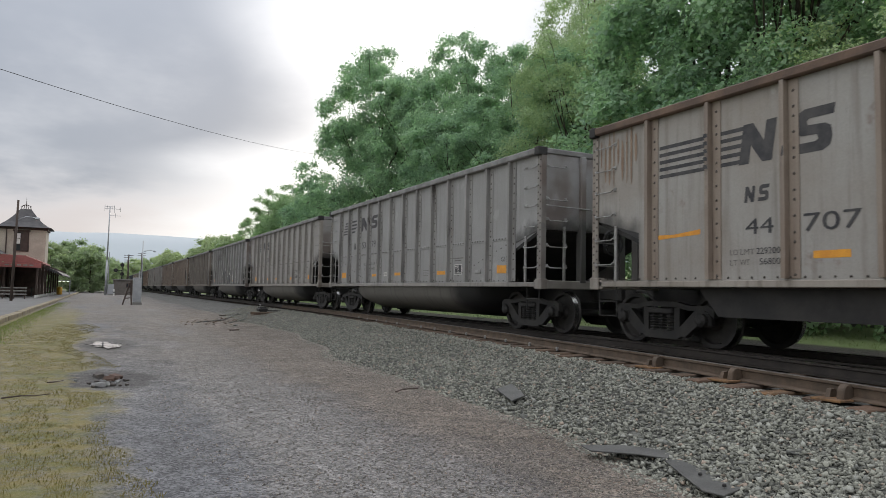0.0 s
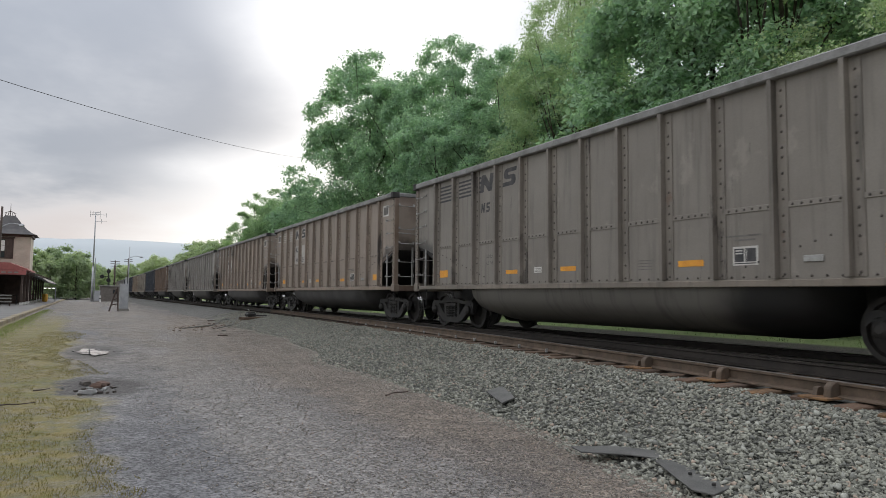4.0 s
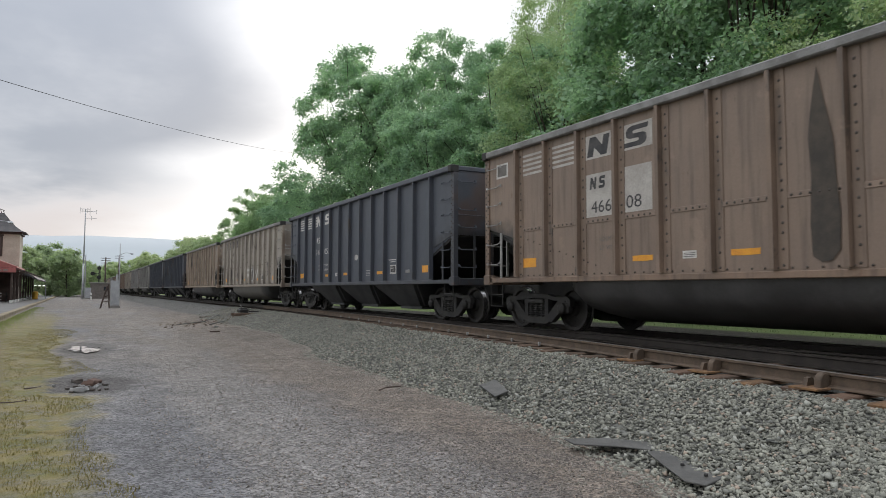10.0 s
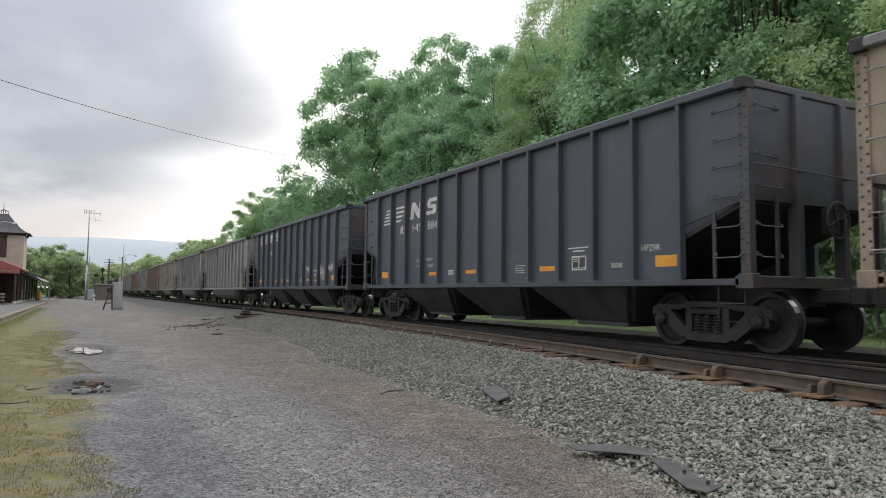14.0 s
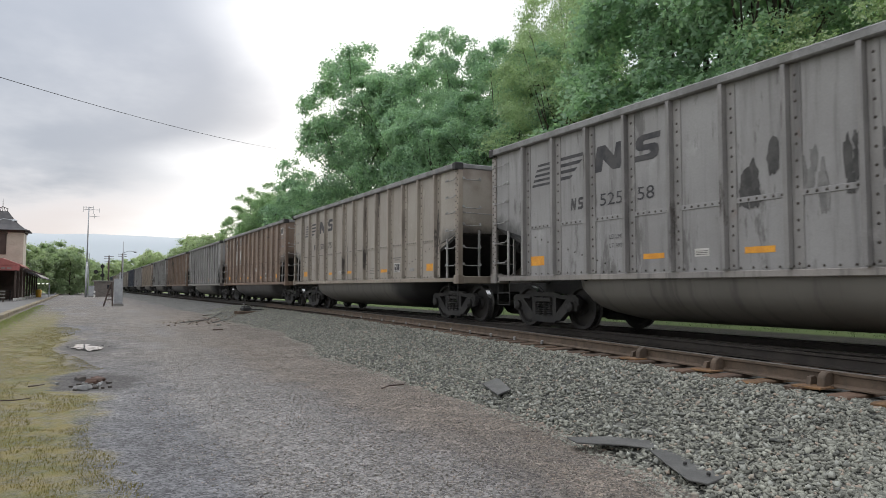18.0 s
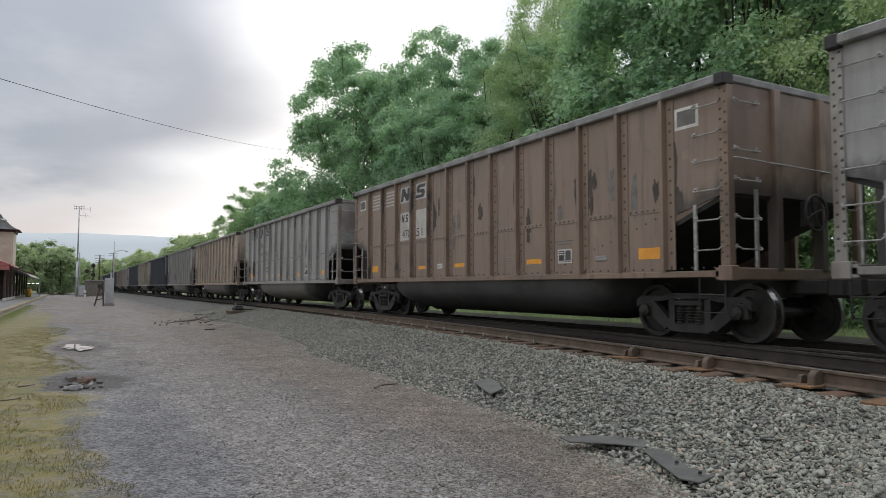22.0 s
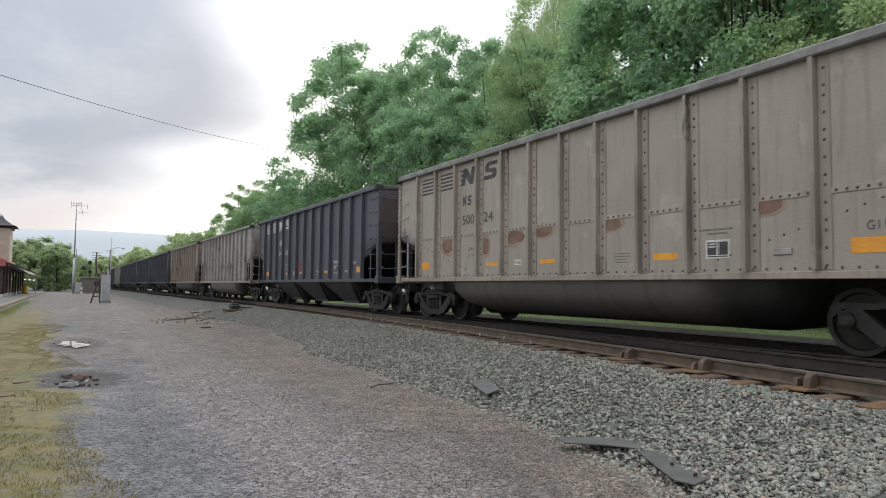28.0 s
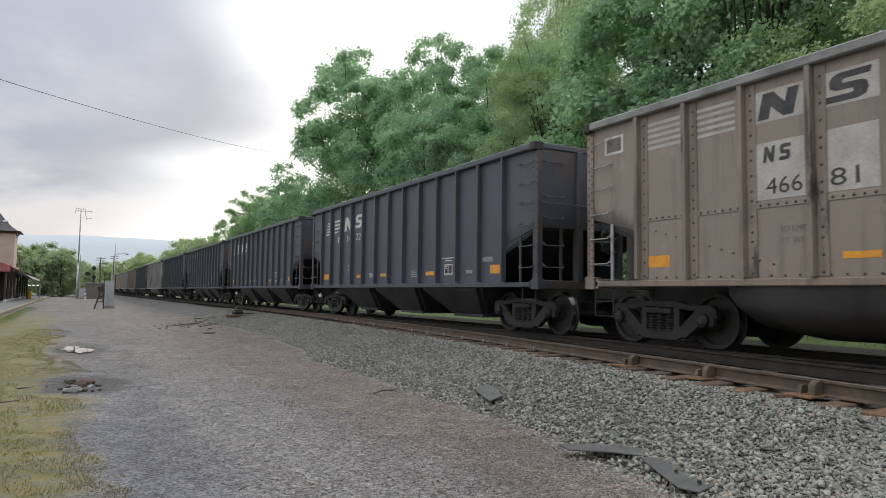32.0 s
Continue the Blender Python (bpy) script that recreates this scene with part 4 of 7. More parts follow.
def build_car(kind, paint):
    """One coal car. kind: tub (rounded belly), beam (flat floor on deep side beams) or hopper (three discharge chutes)."""
    hop = kind == "hopper"
    ribs = BEAM_RIBS if kind == "beam" else RIBS
    car = empty("hopper_car" if hop else "coal_gondola")
    for s in (-1, 1):
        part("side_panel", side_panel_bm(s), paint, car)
        tagged(part("rivets", rivets_bm(s, hop, ribs, kind == "tub"), RIVET, car), kind="stuff")
        part("top_chord", box((min(s * (HW - 0.10), s * (HW + 0.11)), -HL - 0.02, 3.83), (max(s * (HW - 0.10), s * (HW + 0.11)), HL + 0.02, Z_TOP), 0.02), BLACK if hop else CHORD, car)
        if kind == "tub":
            part("belt_seam", box((min(s * HW, s * (HW + 0.012)), -HL + 1.2, 2.06), (max(s * HW, s * (HW + 0.012)), HL - 1.2, 2.14), 0.004), paint, car)
        part("side_sill", box((min(s * 1.45, s * (HW + 0.02)), -HL, Z_SILL), (max(s * 1.45, s * (HW + 0.02)), HL, 1.10), 0.01), paint, car)
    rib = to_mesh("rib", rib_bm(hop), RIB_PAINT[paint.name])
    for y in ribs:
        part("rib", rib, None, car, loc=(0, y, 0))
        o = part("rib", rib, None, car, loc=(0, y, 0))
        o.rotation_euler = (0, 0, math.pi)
    for e in (-1, 1):
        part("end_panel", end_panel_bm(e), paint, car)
        part("slope_sheet", slope_bm(e), UNDER, car)
        part("end_chord", box((-HW + 0.10, min(e * (HL - 0.12), e * (HL + 0.03)), 3.84), (HW - 0.10, max(e * (HL - 0.12), e * (HL + 0.03)), Z_TOP - 0.005), 0.02), BLACK if hop else CHORD, car)
        part("end_sill", box((-HW - 0.02, min(e * (HL - 0.25), e * (HL + 0.06)), 0.96), (HW + 0.02, max(e * (HL - 0.25), e * (HL + 0.06)), 1.14), 0.015), paint, car)
        for x in (-0.55, 0.55):
            part("end_post", box((x - 0.07, min(e * (HL - 0.1), e * (HL + 0.08)), 1.1), (x + 0.07, max(e * (HL - 0.1), e * (HL + 0.08)), 3.85), 0.01), paint, car)
        for s in (-1, 1):
            p = prism([(s * (HW + 0.025), e * (HL + 0.025)), (s * (HW - 0.10), e * (HL + 0.025)), (s * (HW - 0.10), e * (HL - 0.0)), (s * (HW - 0.0), e * (HL - 0.0)), (s * (HW - 0.0), e * (HL - 0.13)), (s * (HW + 0.025), e * (HL - 0.13))], 2, 1.0, 3.88)
            part("corner_post", p, paint, car)
            part("corner_cap", box((min(s * (HW - 0.12), s * (HW + 0.118)), min(e * (HL - 0.14), e * (HL + 0.035)), 3.80), (max(s * (HW - 0.12), s * (HW + 0.118)), max(e * (HL - 0.14), e * (HL + 0.035)), Z_TOP + 0.012), 0.015), STEEL_DARK, car)
            part("post_foot", box((min(s * (HW - 0.12), s * (HW + 0.05)), min(e * (HL - 0.17), e * (HL + 0.07)), 0.95), (max(s * (HW - 0.12), s * (HW + 0.05)), max(e * (HL - 0.17), e * (HL + 0.07)), 1.17), 0.012), paint, car)
        # ladders on the side that faces the lot
        part("ladder_stile", box((-HW - 0.02, e * (HL - 0.60) - 0.03, 1.1), (-HW + 0.02, e * (HL - 0.60) + 0.03, 2.1), 0.008), GALV, car)
        for z in (1.40, 1.84, 2.28, 2.72, 3.12, 3.55):
            part("grab_iron", RUNG, None, car, loc=(-HW - 0.03, e * (HL - 0.34), z))
        for z in (1.40, 1.84, 2.40, 2.84, 3.55):
            o = part("grab_iron", RUNG, None, car, loc=(-HW + 0.36, e * (HL + 0.05), z))
            o.rotation_euler = (0, 0, radians(-90 * e))
        part("end_handrail", tube([(-HW + 0.1, e * (HL + 0.02), 2.74), (-HW + 0.14, e * (HL + 0.10), 2.72), (HW - 0.5, e * (HL + 0.10), 2.66), (HW - 0.46, e * (HL + 0.02), 2.66)], 0.014, 6), GALV, car)
        part("end_ladder_stile", box((-HW + 0.55, min(e * HL, e * (HL + 0.04)), 1.1), (-HW + 0.60, max(e * HL, e * (HL + 0.04)), 2.3)), GALV, car)
        st = bmesh.new()
        tube_into(st, [(-1.56, e * (HL - 0.12), 1.0), (-1.56, e * (HL - 0.12), 0.48), (-1.56, e * (HL - 0.58), 0.48), (-1.56, e * (HL - 0.58), 1.0)], 0.014, 5)
        tube_into(st, [(-1.56, e * (HL - 0.12), 0.74), (-1.56, e * (HL - 0.58), 0.74)], 0.012, 5)
        part("step", st, STEEL_DARK, car)
        cp = box((-0.11, min(e * (HL - 0.3), e * (HL + 0.62)), 0.74), (0.11, max(e * (HL - 0.3), e * (HL + 0.62)), 0.98), 0.03)
        box_into(cp, (-0.17, min(e * (HL + 0.5), e * (HL + 0.8)), 0.70), (0.17, max(e * (HL + 0.5), e * (HL + 0.8)), 1.02), 0.05)
        part("coupler", cp, STEEL_DARK, car)
    bw = bmesh.new()
    lathe_into(bw, [(0.255, -0.016), (0.285, -0.016), (0.30, 0.0), (0.285, 0.016), (0.255, 0.016), (0.255, -0.016)], 20, Matrix.Translation((0.2, -HL - 0.16, 2.0)) @ Matrix.Rotation(radians(90), 4, "Z"))
    bmesh.ops.remove_doubles(bw, verts=bw.verts, dist=0.0005)
    bmesh.ops.delete(bw, geom=[f for f in bw.faces if len(f.verts) > 10], context="FACES")
    wheel = part("brake_wheel", bw, STEEL_DARK, car)
    for a in (0.4, 2.0, 3.55, 5.1):
        part("spoke", tube([(0.2, -HL - 0.12, 2.0), (0.2 + 0.27 * math.cos(a), -HL - 0.16, 2.0 + 0.27 * math.sin(a))], 0.014, 5), STEEL_DARK, wheel)
    part("brake_box", box((0.08, -HL - 0.12, 1.78), (0.32, -HL + 0.04, 2.2), 0.02), STEEL_DARK, car)
    part("centre_sill", box((-0.22, -HL + 0.1, 0.70), (0.22, HL - 0.1, 1.02)), UNDER, car)
    if kind == "tub":
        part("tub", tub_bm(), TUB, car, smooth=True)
    elif kind == "beam":
        for s in (-1, 1):
            part("side_beam", prism([(-5.0, 1.01), (5.0, 1.01), (4.6, 0.55), (-4.6, 0.55)], 0, s * 1.40, s * 1.30), UNDER, car)
        part("floor", box((-1.5, -6.2, 0.98), (1.5, 6.2, 1.03)), UNDER, car)
    else:
        for y in (-3.28, 0.0, 3.28):
            part("chute", chute_bm(y), CHUTE, car)
        part("floor", box((-1.45, -5.3, 1.0), (1.45, 5.3, 1.05)), UNDER, car)
    for e in (-1, 1):
        add_truck(car, e * (HL - 1.2))
    return car


# paint, kind and wording of each car, in the order in which they pass
CARS = [
    ("beam", RUSTY, "light grey", "rust-streaked"), ("tub", GREY, "grey", "weathered"), ("tub", LIGHT, "light grey", "dusty"), ("tub", GREY, "grey", "graffiti-covered"),
    ("tub", DUN, "dun grey", "dusty"), ("tub", BROWN2, "brown", "faded"), ("tub", BROWN2, "dusty brown", "faded"), ("tub", LIGHT, "light grey", "weathered"),
    ("tub", LIGHT, "light grey", "patched"), ("tub", BROWN, "brown", "smeared"), ("hopper", BLACK, "black", "dusty"), ("tub", WARM, "pale grey", "stained"),
    ("tub", PEELED, "tan", "peeling"), ("hopper", BLACK, "black", "clean"), ("hopper", BLACK, "black", "tagged"), ("tub", PALEGREY, "pale grey", "dusty"),
    ("tub", SMEARED, "grey", "black-smeared"), ("tub", WARM, "pale grey", "dusty"), ("tub", BROWN, "brown", "dusty"), ("tub", GREY, "grey", "weathered"),
    ("tub", BROWN, "brown", "mottled"), ("tub", GREY, "grey", "streaked"), ("tub", TAN, "tan", "dusty"), ("tub", GREY, "grey", "weathered"),
    ("hopper", BLACK, "black", "scratched"), ("tub", WARM, "pale grey", "rust-spotted"), ("hopper", BLACK, "black", "tagged"), ("tub", LIGHT, "pale grey", "rust-patched"),
    ("tub", BROWN2, "brown", "dusty"), ("hopper", BLACK, "black", "clean"), ("hopper", BLACK, "black", "dusty"), ("hopper", BLACK, "black", "dusty"),
    ("hopper", BLACK, "black", "dusty"), ("tub", GREY, "grey", "weathered"), ("hopper", BLACK, "black", "dusty"), ("tub", BROWN, "brown", "dusty"),
    ("tub", GREY, "grey", "weathered"), ("tub", TAN, "tan", "dusty"), ("hopper", BLACK, "black", "dusty"),
]
# slack in the couplers, car by car
SLACK = [0.01, 0.14, 0.14, -0.07, -0.13, -0.2, -0.17, 0.01, 0.14, 0.22, 0.17, 0.05, -0.07, -0.09, -0.09, -0.04, 0.03, 0.06, -0.09, -0.12, -0.14, -0.08, 0.11, 0.16, 0.03, 0.07, -0.07, 0.03, 0.02]


def train_shift(t):
    """How far the first car's far end lies along the track at t seconds."""
    u = t / 32.0
    return 10.15 - 459.54 * u + 10.64 * u * u - 4.69 * u ** 3


def car_y(k, t):
    return train_shift(t) + k * PITCH + (SLACK[k] if k < len(SLACK) else 0.0) - HL


patterns = {k: build_car(k, {"tub": GREY, "beam": LIGHT, "hopper": BLACK}[k]) for k in ("tub", "beam", "hopper")}
train = []
PAINTED = {"side_panel", "belt_seam", "end_panel", "end_post"}
POSTS = {"corner_post", "post_foot", "side_sill", "end_sill"}
GRIMED = {"rib"}
DARK_BELLIED = (BROWN, BROWN2, PEELED)


def repaint(car, paint):
    for o in car.children:
        if o.name.split(".")[0] in PAINTED:
            o.material_slots[0].link = "OBJECT"
            o.material_slots[0].material = paint
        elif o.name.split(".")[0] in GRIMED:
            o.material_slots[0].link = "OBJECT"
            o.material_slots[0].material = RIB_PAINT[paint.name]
        elif o.name.split(".")[0] in POSTS:
            o.material_slots[0].link = "OBJECT"
            o.material_slots[0].material = POST_PAINT[paint.name]
        elif o.name.split(".")[0] == "tub" and paint in DARK_BELLIED:
            o.material_slots[0].link = "OBJECT"
            o.material_slots[0].material = TUB_DARK
        elif o.name.split(".")[0] in ("ladder_stile", "end_ladder_stile", "end_handrail", "grab_iron") and paint is BLACK:
            o.material_slots[0].link = "OBJECT"
            o.material_slots[0].material = paint


for k, (kind, paint, hue, state) in enumerate(CARS):
    here = pose(TRACK_X, car_y(k, 0.0), 0)
    first = patterns[kind].get("used") is None
    if first:
        car = patterns[kind]
        car["used"] = 1
        car.matrix_basis = here
    else:
        car = copy_thing(patterns[kind], here)
    repaint(car, paint)
    if k == 0:
        for o in car.children:
            if o.name.split(".")[0] in ("top_chord", "end_chord"):
                o.material_slots[0].link = "OBJECT"
                o.material_slots[0].material = RUSTY_CHORD
    what = {"tub": "steel coal gondola with a rounded tub belly", "beam": "ribbed steel gondola on deep side beams", "hopper": "ribbed open-top hopper car with discharge chutes"}[kind]
    tagged(car, f"{state} {hue} {what}", "freight car", "cars of the coal train")
    train.append(car)
for car in train:
    if "used" in car:
        del car["used"]


# ---- painted marks, tape and stains on the cars' near sides ----
RUSTSTAIN = mottled("rust_stain", (0.15, 0.085, 0.06), (0.205, 0.13, 0.095), 3.0, 0.8)
RUSTWASH = mottled("rust_wash", (0.27, 0.195, 0.14), (0.20, 0.135, 0.095), 3.0, 0.8)
RUSTHALO = mottled("pale_rust_halo", (0.30, 0.235, 0.185), (0.26, 0.20, 0.155), 3.0, 0.8)
BLACKSTAIN = mottled("black_tar_stain", (0.020, 0.020, 0.020), (0.04, 0.038, 0.036), 4.0, 0.7)
WHITESTAIN = mottled("chalky_primer_patch", (0.50, 0.49, 0.46), (0.38, 0.37, 0.35), 4.0, 0.8)
CHALKWHITE = mottled("brushed_white_paint", (0.62, 0.61, 0.58), (0.50, 0.49, 0.46), 4.0, 0.7)
CHARCOAL = mottled("charcoal_spray_paint", (0.045, 0.046, 0.05), (0.07, 0.071, 0.075), 3.0, 0.6)
REDSPRAY = mottled("red_spray_paint", (0.34, 0.035, 0.035), (0.25, 0.03, 0.03), 6.0, 0.6)
BROWNSTAIN = mottled("dark_brown_smear", (0.048, 0.042, 0.036), (0.075, 0.062, 0.05), 4.0, 0.8)
SOOTGREY = mottled("thin_grey_soot", (0.13, 0.128, 0.124), (0.20, 0.196, 0.19), 4.0, 0.8)
SOOTDARK = mottled("thick_dark_soot", (0.045, 0.044, 0.043), (0.085, 0.083, 0.08), 4.0, 0.8)
PANELWHITE = mottled("white_number_panel", (0.46, 0.44, 0.41), (0.36, 0.335, 0.31), 2.5, 0.75)
FAINT = mottled("faint_grey_lettering", (0.12, 0.112, 0.105), (0.17, 0.16, 0.15), 5.0, 0.8)
LIFT = 0.004


def poly_bm(shapes, lift=LIFT):
    """Flat painted shapes; each outline is in metres from the far end and metres above the rail."""
    bm = bmesh.new()
    for pts in shapes:
        f = bm.faces.new([bm.verts.new((-HW - lift, HL - a, b)) for a, b in pts])
    bmesh.ops.remove_doubles(bm, verts=bm.verts, dist=0.0002)
    bm.normal_update()
    bmesh.ops.triangulate(bm, faces=bm.faces, ngon_method="EAR_CLIP")
    bm.normal_update()
    for f in bm.faces:
        if f.normal.x > 0:
            f.normal_flip()
    return bm


def rect(f0, f1, z0, z1):
    return [(f0, z0), (f1, z0), (f1, z1), (f0, z1)]


def mark(car, name, shapes, mat, label="", lift=LIFT):
    return part(name, poly_bm(shapes, lift), mat, car, label)


def lettering(car, words, f0, f1, z0, z1, mat, lift=LIFT + 0.003, name="lettering"):
    if not words:
        return None
    me, co = text_cache[words]
    me = me.copy()
    lo, hi = co.min(0), co.max(0)
    u = (co[:, 0] - lo[0]) / (hi[0] - lo[0])
    v = (co[:, 1] - lo[1]) / (hi[1] - lo[1])
    out = np.stack([np.full(len(u), -HW - lift), HL - (f0 + (f1 - f0) * u), z0 + (z1 - z0) * v], 1).astype(np.float32)
    me.vertices.foreach_set("co", out.ravel())
    me.materials.clear()
    me.materials.append(mat)
    me.update()
    return part(name, me, None, car)


def slanted_bars(f0, f1, z0, z1, count, lean=0.0, cut=0.0):
    h = (z1 - z0) / (count * 2 - 1)
    out = []
    for k in range(count):
        a = z0 + 2 * k * h
        s = lean * (a - z0)
        e = cut * (1 - k / max(1, count - 1))
        out.append([(f0 + s, a), (f1 - e, a), (f1 - e + cut / count, a + h), (f0 + s + lean * h, a + h)])
    return out


def block_a(f0, f1, z0, z1, lean=0.18):
    """First block of the emblem: a slanted slab with two wedge notches."""
    w, h = f1 - f0, z1 - z0
    pts = [(0.0, 0.0), (0.27, 0.0), (0.33, 0.45), (0.62, 0.0), (0.86, 0.0), (1.0, 1.0), (0.74, 1.0), (0.67, 0.52), (0.40, 1.0), (0.14, 1.0)]
    return [[(f0 + a * w, z0 + b * h) for a, b in pts]]


def block_b(f0, f1, z0, z1):
    """Second block: a rounded slab with two slots."""
    w, h = f1 - f0, z1 - z0
    pts = [(0.0, 0.0), (0.72, 0.0), (0.88, 0.10), (0.93, 0.30), (0.90, 0.52), (0.78, 0.60), (0.40, 0.62), (0.38, 0.72), (0.44, 0.77), (0.97, 0.77), (1.0, 1.0),
           (0.34, 1.0), (0.18, 0.92), (0.10, 0.74), (0.12, 0.50), (0.24, 0.40), (0.60, 0.38), (0.63, 0.28), (0.56, 0.23), (0.03, 0.23)]
    return [[(f0 + a * w, z0 + b * h) for a, b in pts]]


def blot(f, z, w, h, seed, drip=0.25, points=26):
    """An uneven stain round (f, z)."""
    out = []
    for k in range(points):
        a = 2 * math.pi * k / points
        r = 1 + drip * (noise.noise(Vector((math.cos(a) * 1.6, math.sin(a) * 1.6, seed))) + 0.7 * noise.noise(Vector((math.cos(a) * 4, math.sin(a) * 4, seed + 9))))
        out.append((f + w / 2 * r * math.cos(a), z + h / 2 * r * math.sin(a)))
    return out


def runs(f, z, w, h, seed, n=7):
    """Ragged vertical runs of tar."""
    rnd = random.Random(seed)
    out = []
    for k in range(n):
        c = f + rnd.uniform(-0.5, 0.5) * w
        zz = z + rnd.uniform(-0.4, 0.4) * h
        out.append(blot(c, zz, rnd.uniform(0.12, 0.32) * w, rnd.uniform(0.25, 0.75) * h, seed * 3 + k, 0.5, 20))
    return out


def mark_each(car, name, shapes, mat, label):
    """Overlapping stains, each a hair above the last."""
    for i, s in enumerate(shapes):
        mark(car, name, [s], mat, label, LIFT + 0.0008 * i)


def stroke(points, width):
    """A brushed line through points, as one ribbon."""
    n = len(points)
    rails = []
    for i, (a, b) in enumerate(points):
        c, d = points[min(i + 1, n - 1)]
        e, f = points[max(i - 1, 0)]
        l = math.hypot(c - e, d - f) or 1
        nx, nz = -(d - f) / l * width / 2, (c - e) / l * width / 2
        rails.append(((a + nx, b + nz), (a - nx, b - nz)))
    return [[p[0], q[0], q[1], p[1]] for p, q in zip(rails, rails[1:])]


def scribble(f, z, w, h, seed, n=26):
    rnd = random.Random(seed)
    pts = []
    for k in range(n):
        t = k / (n - 1)
        pts.append((f - w / 2 + w * (t + 0.13 * math.sin(k * 1.9 + seed)), z + h / 2 * math.sin(k * 2.3 + seed) * rnd.uniform(0.4, 1)))
    return pts


def common_marks(car, seed, hopper, ink, faint=None):
    rnd = random.Random(seed)
    tapes = [(1.42, 1.90, 1.31, 1.50), (4.65, 5.11, 1.33, 1.42), (6.62, 7.10, 1.34, 1.43), (9.64, 10.14, 1.32, 1.42), (12.81, 13.32, 1.31, 1.50)]
    for f0, f1, z0, z1 in tapes:
        mark(car, "reflective_tape", [[(f0, z0), ((f0 + f1) / 2, z0 + rnd.uniform(-0.006, 0.006)), (f1, z0), (f1, z1), ((f0 + f1) / 2, z1 + rnd.uniform(-0.01, 0.006)), (f0, z1)]], ORANGE)
    w = mark(car, "data_plate", [rect(5.73, 6.00, 1.33, 1.45)], MARK_WHITE, "small white data plate")
    part("print", poly_bm([rect(5.755, 5.975, 1.355 + 0.026 * k, 1.365 + 0.026 * k) for k in range(3)], LIFT + 0.003), FAINT, w)
    g = mark(car, "test_stencil", [rect(10.67, 11.09, 1.31, 1.58)], MARK_WHITE, "white framed test stencil")
    part("stencil_box", poly_bm([rect(10.70, 10.86, 1.36, 1.55), rect(10.88, 11.06, 1.36, 1.55), rect(10.70, 11.06, 1.33, 1.345)], LIFT + 0.003), MARK_DARK, g)
    part("stencil_line", poly_bm([rect(10.72, 10.84, 1.47, 1.49), rect(10.72, 10.84, 1.51, 1.53), rect(10.90, 10.91, 1.37, 1.54)], LIFT + 0.006), MARK_WHITE, g)
    v = part("card_holder", box((-HW - 0.02, HL - 12.05, 1.32), (-HW + 0.002, HL - 11.77, 1.41), 0.008), GALV, car)
    mark(car, "small_print", [rect(8.75 + 0.0, 9.12 + rnd.uniform(-0.05, 0.05), 1.45 - 0.05 * k, 1.462 - 0.05 * k) for k in range(4)], faint or FAINT)
    mark(car, "small_print", [rect(10.55, 11.15, 1.72, 1.745), rect(10.7, 11.05, 1.66, 1.685)], faint or FAINT)


def load_marks(car, top, bottom, ink, z=1.72):
    """Load limit and light weight."""
    lettering(car, "LD", 3.84, 3.96, z, z + 0.075, ink)
    lettering(car, "LMT", 4.00, 4.20, z, z + 0.075, ink)
    lettering(car, "LT", 3.84, 3.95, z - 0.16, z - 0.085, ink)
    lettering(car, "WT", 4.00, 4.16, z - 0.16, z - 0.085, ink)
    if top:
        lettering(car, top, 4.47, 4.90, z + 0.01, z + 0.085, ink)
        lettering(car, bottom, 4.55, 4.90, z - 0.155, z - 0.08, ink)


def reporting(car, f0, f1, z0, z1, ink):
    """The owner's initials, as two plain blocks."""
    m = (f0 + f1) / 2
    mark(car, "owner_mark", block_a(f0, m - 0.02, z0, z1) + block_b(m + 0.02, f1, z0, z1), ink)


def bars(car, shapes, ink):
    for s in shapes:
        mark(car, "emblem_bar", [s], ink)


def emblem_slanted(car, ink):
    bars(car, slanted_bars(1.50, 2.20, 2.93, 3.38, 5, 0.5), ink)
    bars(car, slanted_bars(2.43, 3.16, 2.95, 3.40, 4, 0.0, 0.42), ink)
    mark(car, "emblem_block", block_a(3.42, 4.25, 2.95, 3.42), ink)
    mark(car, "emblem_block", block_b(4.44, 5.08, 2.98, 3.42), ink)


def emblem_level(car, ink, z0=3.28, z1=3.70):
    bars(car, slanted_bars(1.36, 2.16, z0, z1, 5), ink)
    bars(car, slanted_bars(2.42, 3.18, z0, z1, 5), ink)
    mark(car, "emblem_block", block_a(3.50, 4.13, z0 + 0.01, z1) + slanted_bars(3.40, 3.56, z0 + 0.01, z1 - 0.02, 4), ink)
    mark(car, "emblem_block", block_b(4.50, 5.08, z0 + 0.02, z1), ink)


